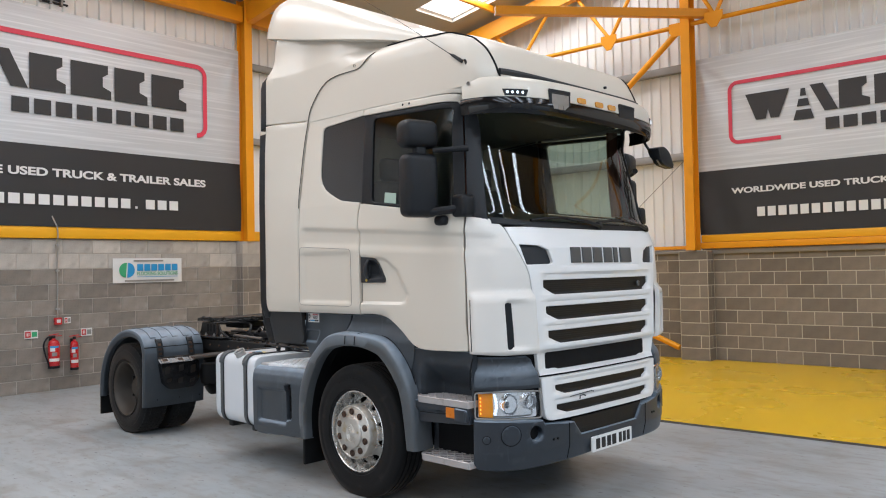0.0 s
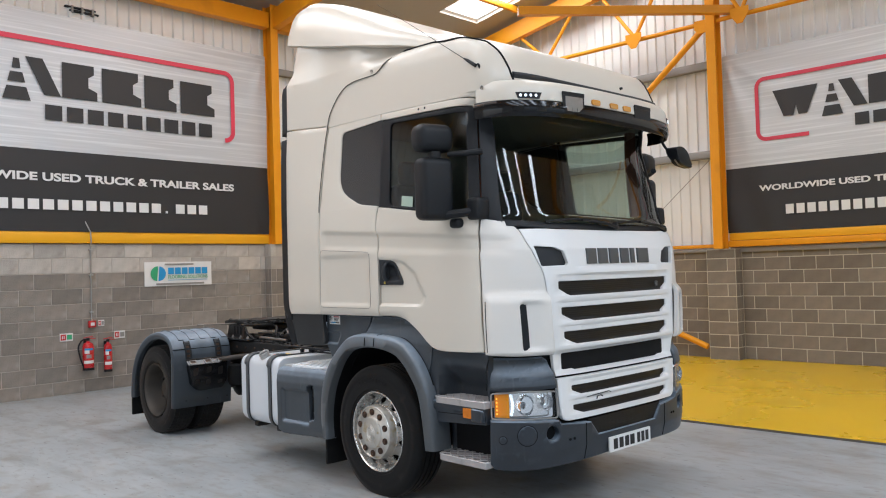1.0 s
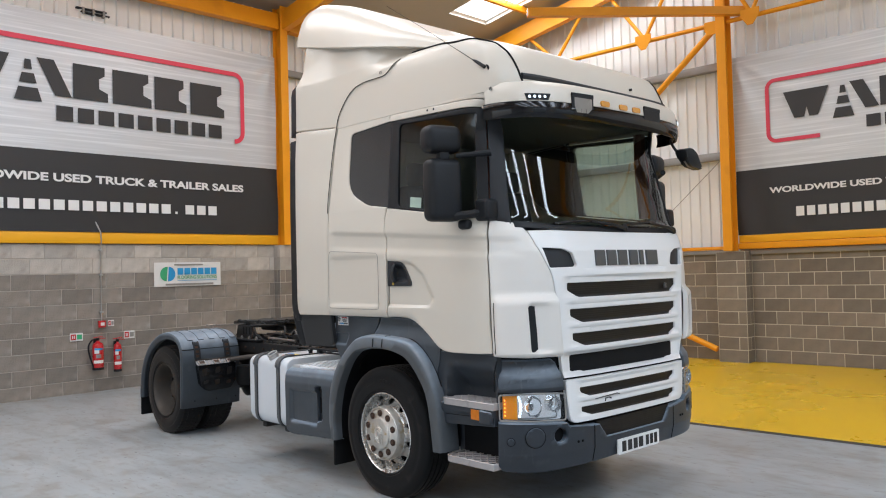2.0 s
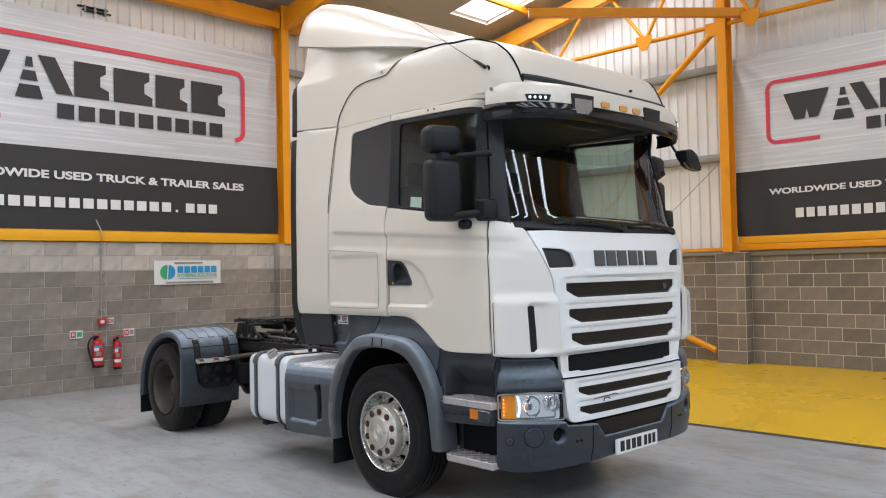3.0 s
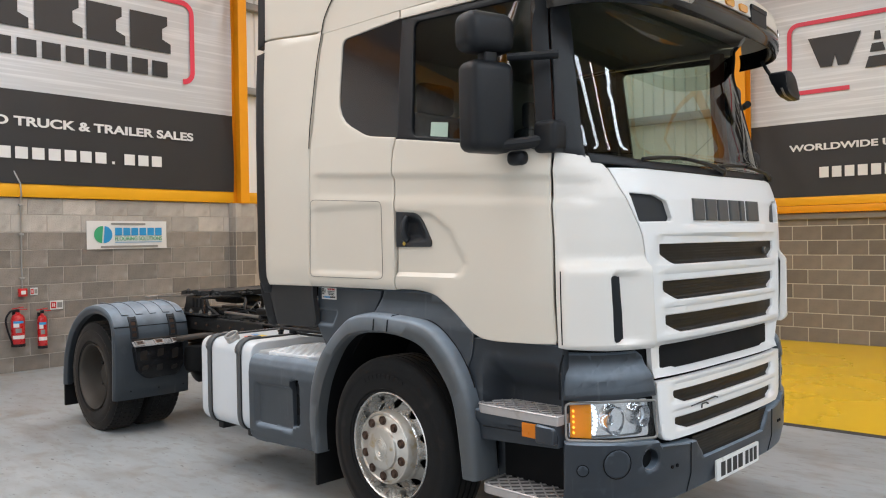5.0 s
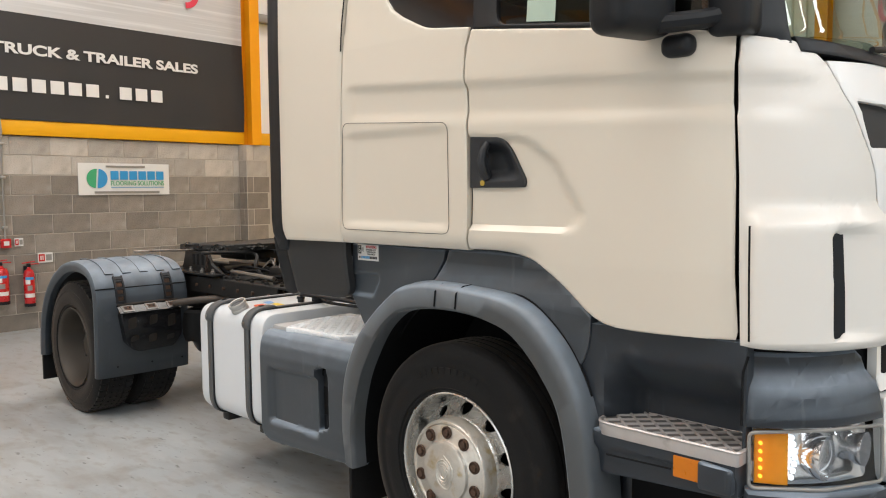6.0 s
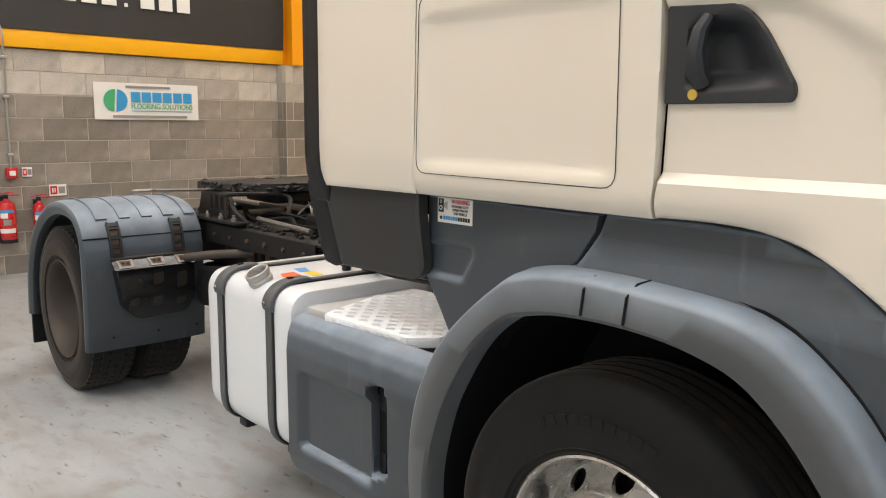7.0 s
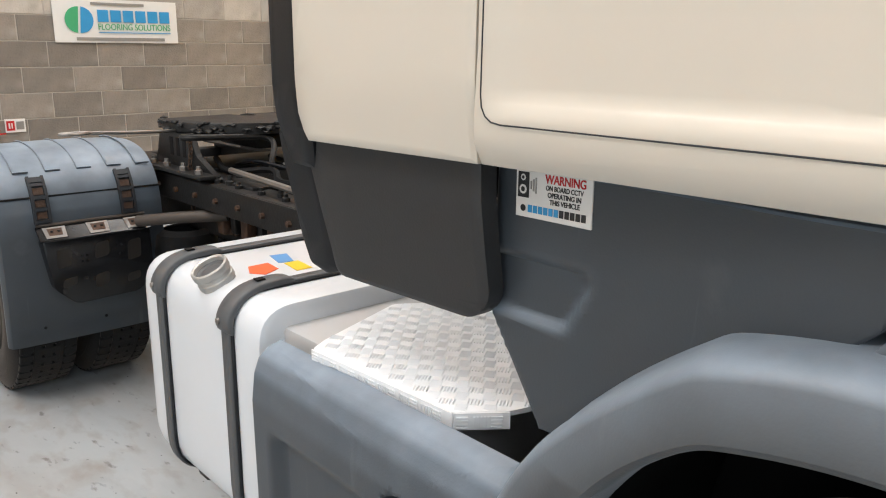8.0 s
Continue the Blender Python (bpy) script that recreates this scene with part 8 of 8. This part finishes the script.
# long flange plate on the near rail, with bolts along it
for sgn in (-1, 1):
    y0, y1 = sorted((sgn * 0.355, sgn * 0.50))
    fl = part("flange_plate", box((-3.65, y0, 1.003), (-1.95, y1, 1.018), 0.003), "chassis", ch, "black bolted flange plate on the frame")
    for k in range(9):
        part("flange_bolt", lathe([(1.016, 0.016), (1.032, 0.016), (1.036, 0.009), (1.048, 0.009), (1.048, 0.0)], 7, "z", (-3.55 + k * 0.19, sgn * 0.455, 0)), "chassis", fl)
    y0, y1 = sorted((sgn * 0.50, sgn * 0.507))
    part("flange_web", box((-3.65, y0, 0.90), (-2.2, y1, 1.016), 0.002, seg=1), "chassis", fl)
    for k in range(7):
        part("flange_bolt", lathe([(sgn * 0.506, 0.013), (sgn * 0.522, 0.012), (sgn * 0.524, 0.0)], 7, "y", (-3.5 + k * 0.2, 0, 0.955)), "rust", fl)
# loose hoses and cables lying between the rails
for k in range(6):
    r2 = random.Random(40 + k)
    pts = [(-3.3 + j * 0.22, -0.30 + 0.11 * k + r2.uniform(-0.05, 0.05), 1.03 + r2.uniform(0, 0.06)) for j in range(7)]
    part("air_hose", tube(smooth_curve(pts, 4), r2.choice((0.009, 0.012, 0.015)), 6), r2.choice(("black", "chassis", "seam")), ch, "dark hose lying between the rails")
part("air_tank", lathe([(-3.0 + 0.0, 0.0), (-2.99, 0.07), (-2.96, 0.10), (-2.30, 0.10), (-2.27, 0.07), (-2.26, 0.0)], 24, "x", (0, -0.54, 0.66)), "chassis", ch, "black air tank")
for sgn in (-1, 1):
    part("air_spring", lathe([(0.52, 0.13), (0.58, 0.15), (0.66, 0.155), (0.74, 0.14), (0.76, 0.10)], 20, "z", (-3.35, sgn * 0.46, 0)), "rubber", ch, "black rubber air spring")
part("rear_axle", at(lathe([(-0.9, 0.0), (-0.9, 0.10), (-0.25, 0.09), (-0.18, 0.20), (0.18, 0.20), (0.25, 0.09), (0.9, 0.10), (0.9, 0.0)], 20, "y"), (RU, 0, RW)), "chassis", ch, "black rear axle")
part("front_axle", box((-0.07, -0.92, 0.34), (0.07, 0.92, 0.48), 0.03), "chassis", ch, "black front axle beam")
part("prop_shaft", tube([(-3.6, 0, 0.55), (-0.6, 0, 0.72)], 0.055, 12), "chassis", ch)
part("engine", box((-0.6, -0.36, 0.45), (1.15, 0.36, 1.30), 0.06), "chassis", ch, "dark engine block under the cab")
part("sump_guard", box((0.7, -0.75, 0.42), (1.35, 0.75, 0.48), 0.02), "seam", ch)

# sub-frame plate and fifth wheel
FU = -3.45
bm = bmesh.new()
for sgn in (-1, 1):
    y0, y1 = sorted((sgn * 0.29, sgn * 0.44))
    add_box(bm, (FU - 0.75, y0, 1.003), (FU + 0.75, y1, 1.03), 0.004)
    y0, y1 = sorted((sgn * 0.40, sgn * 0.41))
    add_prism(bm, [(FU - 0.24, 1.03), (FU + 0.24, 1.03), (FU + 0.10, 1.21), (FU - 0.10, 1.21)], lambda u, w: Vector((u, y0, w)), lambda u, w: Vector((u, y1, w)))
add_box(bm, (FU - 0.20, -0.44, 1.03), (FU + 0.20, 0.44, 1.045), 0.003)
sub = part("fifth_wheel_mount", bm, "chassis", lorry, "black fifth wheel mounting plate")
outl = [(FU + 0.42 * math.cos(radians(a)), 0.46 * math.sin(radians(a))) for a in range(-120, 121, 10)]
outl = [(u, v) for u, v in outl] + [(FU - 0.52, 0.30), (FU - 0.56, 0.20), (FU - 0.20, 0.045), (FU - 0.05, 0.04), (FU - 0.02, 0.0), (FU - 0.05, -0.04), (FU - 0.20, -0.045), (FU - 0.56, -0.20), (FU - 0.52, -0.30)]
bm = bmesh.new()
add_prism(bm, outl, lambda u, v: Vector((u, v, 1.258 + (0.10 * (u - FU + 0.2) if u < FU - 0.2 else 0))), lambda u, v: Vector((u, v, 1.208 + (0.10 * (u - FU + 0.2) if u < FU - 0.2 else 0))), 0.006)
fw = part("fifth_wheel", bm, "grease", lorry, "greased black fifth wheel coupling plate")
part("lock_jaw", box((FU - 0.15, -0.14, 1.12), (FU + 0.25, 0.14, 1.19), 0.02), "grease", fw)
rnd = random.Random(31)
bm = bmesh.new()
for k in range(70):
    a = radians(rnd.uniform(-125, 60))
    ru, rv = 0.418 + rnd.uniform(-0.012, 0.012), 0.458 + rnd.uniform(-0.012, 0.012)
    c = Vector((FU + ru * math.cos(a), rv * math.sin(a), 1.236 + rnd.uniform(-0.022, 0.024)))
    res = bmesh.ops.create_icosphere(bm, subdivisions=1, radius=1.0)
    sc = Vector((rnd.uniform(0.012, 0.034), rnd.uniform(0.012, 0.030), rnd.uniform(0.006, 0.015)))
    for vv in res["verts"]:
        vv.co = Vector((vv.co.x * sc.x, vv.co.y * sc.y, vv.co.z * sc.z)) + c
tagged(part("grease_lumps", bm, "grease", fw, "clotted black grease along the plate's rim"), kind="stuff")
part("release_rod", tube(smooth_curve([(-3.55, -0.28, 1.205), (-3.40, -0.45, 1.215), (-3.30, -0.62, 1.226), (-3.285, -0.88, 1.238)]), 0.008, 8), "steel", fw, "steel release handle")
ringp = [(-3.28 + 0.032 * math.cos(a * math.tau / 16), -0.94 + 0.062 * math.sin(a * math.tau / 16), 1.240) for a in range(16)]
part("handle_ring", tube(ringp, 0.007, 8, True), "steel", fw)
# pedestal that carries the plate, with slots and a bolted foot
bm = bmesh.new()
add_prism(bm, rounded([(-3.66, 1.035), (-3.60, 1.10), (-3.56, 1.205), (-3.22, 1.205), (-3.17, 1.115), (-3.02, 1.055), (-2.96, 1.035)], 0.012), lambda u, w: Vector((u, -0.462, w)), lambda u, w: Vector((u, -0.435, w)), 0.004)
ped = part("pedestal", bm, "chassis", sub, "black cast pedestal under the coupling plate")
for u in (-3.43, -3.36, -3.29):
    part("pedestal_slot", box((u - 0.016, -0.4645, 1.10), (u + 0.016, -0.461, 1.185), 0.001, seg=1), "seam", ped)
part("pedestal_shelf", box((-3.62, -0.54, 1.035), (-2.98, -0.44, 1.052), 0.004), "chassis", ped)
for u in (-3.55, -3.40, -3.22, -3.06):
    part("pedestal_bolt", lathe([(1.05, 0.018), (1.07, 0.018), (1.074, 0.010), (1.088, 0.010), (1.088, 0)], 7, "z", (u, -0.505, 0)), "steel", ped)
part("grab_rail", tube(smooth_curve([(-3.30, -0.30, 1.185), (-3.24, -0.46, 1.200), (-3.14, -0.535, 1.208), (-3.085, -0.50, 1.210), (-3.085, -0.30, 1.200), (-3.07, -0.17, 1.192), (-3.02, -0.15, 1.165), (-2.97, -0.19, 1.10), (-2.96, -0.20, 1.03)], 5), 0.014, 8), "chassis", sub, "bent black steel rail")
part("cross_rod", tube([(-2.98, -0.39, 1.068), (-2.34, -0.44, 1.062)], 0.015, 8), "steel", sub, "worn bare rod")
for k in range(5):
    r3 = random.Random(70 + k)
    pts = [(-2.92 + 0.06 * j + r3.uniform(-0.02, 0.02), -0.16 + 0.04 * k + r3.uniform(-0.03, 0.03), 1.07 + 0.06 * math.sin(j * 1.1 + k) + r3.uniform(0, 0.03)) for j in range(7)]
    part("loose_wire", tube(smooth_curve(pts, 4), r3.choice((0.005, 0.007, 0.010)), 6), r3.choice(("rust", "black", "steel", "chassis")), sub, "loose wire and pipe on the frame")
part("valve_block", box((-2.72, -0.24, 1.02), (-2.50, -0.06, 1.11), 0.02), "chassis", sub, "black valve block between the rails")
part("valve_dome", lathe([(1.10, 0.07), (1.135, 0.065), (1.16, 0.04), (1.165, 0)], 16, "z", (-2.58, -0.16, 0)), "cap_metal", sub, "dull metal valve dome")
for u, v in ((-2.5, -0.42), (-2.38, -0.40), (-2.9, -0.44), (-3.0, -0.34)):
    part("sub_bolt", lathe([(1.0, 0.02), (1.035, 0.02), (1.04, 0.012), (1.06, 0.012), (1.06, 0)], 8, "z", (u, v, 0)), "chassis", sub)
chain_link = None
for k in range(14):
    ring = [(0.010 * math.cos(a * math.tau / 10), 0.0, 0.016 * math.sin(a * math.tau / 10)) for a in range(10)]
    if chain_link is None:
        ob = part("chain_link", tube(ring, 0.0032, 5, True), "rust", sub, "thin rusty chain")
        chain_link = ob.data
    else:
        ob = new("chain_link", chain_link)
        ob.parent = sub
    ob.matrix_local = pose(-3.20 - 0.001 * k, -0.475 + 0.003 * math.sin(k), 1.185 - k * 0.0235, 0, 0, 90 * (k % 2) + 20)
# catwalk and coils of air hose behind the cab
bm = bmesh.new()
for k in range(7):
    add_box(bm, (-1.95, -0.38 + k * 0.12, 1.02), (-1.15, -0.32 + k * 0.12, 1.045), 0.004, seg=1)
part("catwalk", bm, "chassis", lorry, "dark slatted catwalk behind the cab")
for k, v in enumerate((-0.2, 0.0, 0.2)):
    pts = [(-1.0 + 0.07 * math.cos(t * 0.6), v + 0.07 * math.sin(t * 0.6), 1.15 + t * 0.006) for t in range(80)]
    part("air_coil", tube(pts, 0.008, 6), "black", lorry, "coiled black air hose")
part("back_wall", box((-0.60, -1.03, 1.15), (-0.575, 1.03, 3.42), 0.005), "plastic_dark", lorry, "dark rear wall of the cab")

# ---- lorry: mirrors, wipers, inside of the cab ----
for mir in (False, True):
    sgn = -1 if mir else 1

    def shellbox(lo, hi, bev, mt):
        a, b = sorted((sgn * lo[1], sgn * hi[1]))
        return box((lo[0], a, lo[2]), (hi[0], b, hi[2]), bev, mt, 4)
    turn = Matrix.Translation((1.04, sgn * -1.335, 0)) @ Matrix.Rotation(radians(-14 * sgn), 4, "Z") @ Matrix.Translation((-1.1, sgn * 1.32, 0))
    mo = part("door_mirror", shellbox((1.02, -1.455, 2.125), (1.18, -1.198, 2.565), 0.05, turn), "black", lorry, "large black door mirror on an arm")
    part("upper_mirror", shellbox((1.01, -1.468, 2.605), (1.18, -1.188, 2.80), 0.058, turn), "black", mo, "upper wide-angle mirror housing")
    part("mirror_neck", shellbox((1.07, -1.36, 2.55), (1.14, -1.28, 2.62), 0.015, turn), "black", mo)
    part("mirror_glass", shellbox((1.016, -1.40, 2.18), (1.0195, -1.25, 2.51), 0.003, turn), "mirror", mo, "mirror glass")
    part("mirror_glass", shellbox((0.993, -1.40, 2.66), (0.997, -1.255, 2.745), 0.003, turn), "mirror", mo, "mirror glass")
    part("mirror_arm", tube([(1.12, sgn * -1.28, 2.585), (1.2, sgn * -1.2, 2.59), (1.29, sgn * -1.10, 2.60)], [0.018, 0.020, 0.024], 10), "black", mo)
    part("mirror_mount", shellbox((1.20, -1.20, 2.12), (1.335, -1.08, 2.275), 0.03, None), "black", mo, "black lower mirror mount")
    part("mirror_arm", tube([(1.1, sgn * -1.30, 2.16), (1.2, sgn * -1.22, 2.17), (1.27, sgn * -1.14, 2.19)], 0.03, 10), "black", mo)
    pod = part("camera_pod", shellbox((1.07, -1.245, 2.068), (1.175, -1.175, 2.138), 0.028, None), "black", mo, "small black camera pod under the mirror")
# front mirror hung from the visor's far end
bm = bmesh.new()
add_prism(bm, rounded([(1.015, 2.775), (1.12, 2.785), (1.20, 2.745), (1.275, 2.625), (1.255, 2.605), (1.10, 2.625), (1.035, 2.67)], [0.03, 0.04, 0.03, 0.012, 0.012, 0.03, 0.03], 4), lambda v, w: Vector((1.455 + 0.3 * (2.78 - w), v, w)), lambda v, w: Vector((1.575, v, w)), 0.018)
fm = part("front_mirror", bm, "black", lorry, "black front mirror hanging from the visor")
part("mirror_rim", tube([(1.54, 1.26, 2.612), (1.54, 1.10, 2.628), (1.54, 1.04, 2.668)], 0.008, 8), "steel", fm, "bright lower rim of the mirror")
part("mirror_arm", tube(smooth_curve([(1.42, 1.02, 2.86), (1.46, 1.03, 2.78), (1.50, 1.08, 2.71), (1.53, 1.12, 2.69)]), 0.012, 8), "black", fm)
# wipers
for v0, v1 in ((-0.72, 0.05), (0.05, 0.82)):
    def on_screen(v, w, out):
        return body(s_of_v(v), w, -out, False)
    wp = part("wiper", tube([on_screen(v1, 2.07, 0.03), on_screen(v1 - 0.12, 2.092, 0.045), on_screen((v0 + v1) / 2, 2.118, 0.032)], [0.014, 0.012, 0.009], 8), "black", lorry, "black windscreen wiper")
    part("blade", tube([on_screen(v0 + (v1 - 0.1 - v0) * t, 2.096 + 0.026 * math.sin(t * 3.0), 0.016) for t in (0, 0.25, 0.5, 0.75, 1)], 0.010, 8), "black", wp)
    part("pivot", lathe([(0, 0.03), (0.03, 0.028), (0.04, 0)], 12, "x", on_screen(v1, 2.07, 0.0)), "black", wp)

# inside
bm = bmesh.new()
add_box(bm, (0.78, -1.05, 1.95), (1.28, 1.05, 2.11), 0.05)
add_box(bm, (1.0, -1.0, 2.0), (1.42, 1.0, 2.085), 0.02)
part("dashboard", bm, "plastic_dark", lorry, "dark dashboard behind the windscreen")
part("cab_floor", box((-0.55, -1.10, 1.47), (1.3, 1.10, 1.52)), "fabric", lorry)
part("headlining", box((-0.5, -1.02, 2.985), (1.15, 1.02, 3.02), 0.01), "trim_beige", lorry, "pale headlining")
part("cab_rear_trim", box((-0.55, -1.08, 1.52), (-0.52, 1.08, 3.0)), "trim_beige", lorry)
for v in (-0.55, 0.55):
    st = part("seat", box((0.05, v - 0.26, 1.75), (0.60, v + 0.26, 1.95), 0.06, seg=3), "fabric", lorry, "dark fabric cab seat")
    part("backrest", box((-0.05, v - 0.25, 1.9), (0.10, v + 0.25, 2.52), 0.06, Matrix.Translation((0, 0, 1.9)) @ Matrix.Rotation(radians(-10), 4, "Y") @ Matrix.Translation((0, 0, -1.9)), 3), "fabric", st)
    part("headrest", box((-0.13, v - 0.15, 2.52), (-0.03, v + 0.15, 2.72), 0.04, seg=3), "fabric", st)
    part("seat_base", box((0.1, v - 0.2, 1.52), (0.5, v + 0.2, 1.75), 0.02), "black", st)
part("bunk", box((-0.51, -1.0, 1.8), (-0.12, 1.0, 2.0), 0.05, seg=3), "fabric", lorry, "dark bunk behind the seats")
sw = part("steering_wheel", tube([(0.74 + 0.09 * math.sin(a * math.tau / 24), -0.55 + 0.23 * math.cos(a * math.tau / 24), 2.16 + 0.20 * math.sin(a * math.tau / 24) * 0.55) for a in range(24)], 0.016, 8, True), "black", lorry, "black steering wheel")
part("column_shroud", box((0.72, -0.62, 1.98), (0.90, -0.48, 2.15), 0.03), "black", sw)
for v in (-0.62, 0.62):
    part("cab_curtain", tube(smooth_curve([(1.12, v * 1.62, 2.95), (1.12, v * 1.62, 2.6), (1.15, v * 1.62, 2.2)]), 0.05, 8), "curtain", lorry, "tied-back curtain")
part("window_sticker", patch([(0.50, 2.275), (0.63, 2.257), (0.63, 2.335), (0.50, 2.352)], lambda u, w, d: Vector(body(s_of_u(u), w, 0.016, False)), 0.2, (), 0, 0), "window_sticker", lorry, "small pale green sticker inside the door glass")

# the cab's lower front is a little wider on its left
for ob in lorry.children_recursive:
    if ob.type == "MESH" and ob.matrix_local.is_identity and ob.data.users == 1:
        for vert in ob.data.vertices:
            x, y, z = vert.co
            if x > 0.5 and z < 2.2 and y > -0.9:
                vert.co.y = y + 0.055 * smooth(-0.88, 0.75, y) * smooth(0.5, 1.2, x) * smooth(2.2, 1.95, z)

# ---- pieces of walls ----
WB, NB = (0.4755, 0.2415, -0.04, 0.30, 0.045), (0.437, 0.2294, -0.0044, 0.294, 0.065)
block_field(west, pose(WX, 0, 0, 0, 0, 90), -2.25, 3.26, LEFT_TOP, *WB, "block", 8, 3)
block_field(pil_w, pose(WX + 0.20, 0, 0, 0, 0, 90), 3.26, 3.66, LEFT_TOP, *WB, "block", 8, 4)
block_field(north, pose(0, WY, 0), -3.6, -1.76, RIGHT_TOP, *NB, "block_brown", 99, 5, 0.014)
block_field(north, pose(0, WY, 0), -1.22, 2.25, RIGHT_TOP, *NB, "block_brown", 99, 6, 0.014)
block_field(pil_n, pose(0, WY - 0.28, 0), -1.76, -1.22, RIGHT_TOP + 0.02, 0.54, 0.2294, -0.0044, -1.76, -1.375, "block_brown", 99, 7, 0.014)
block_field(pil_n, pose(-1.22, WY - 0.28, 0, 0, 0, 90), 0.0, 0.28, RIGHT_TOP + 0.02, 0.30, 0.2294, -0.0044, 0.0, -0.15, "block_brown", 99, 8, 0.014)
block_field(pil_w, pose(WX, 3.26, 0), 0.0, 0.20, LEFT_TOP, 0.24, 0.2415, -0.04, 0.0, -0.12, "block", 8, 9)
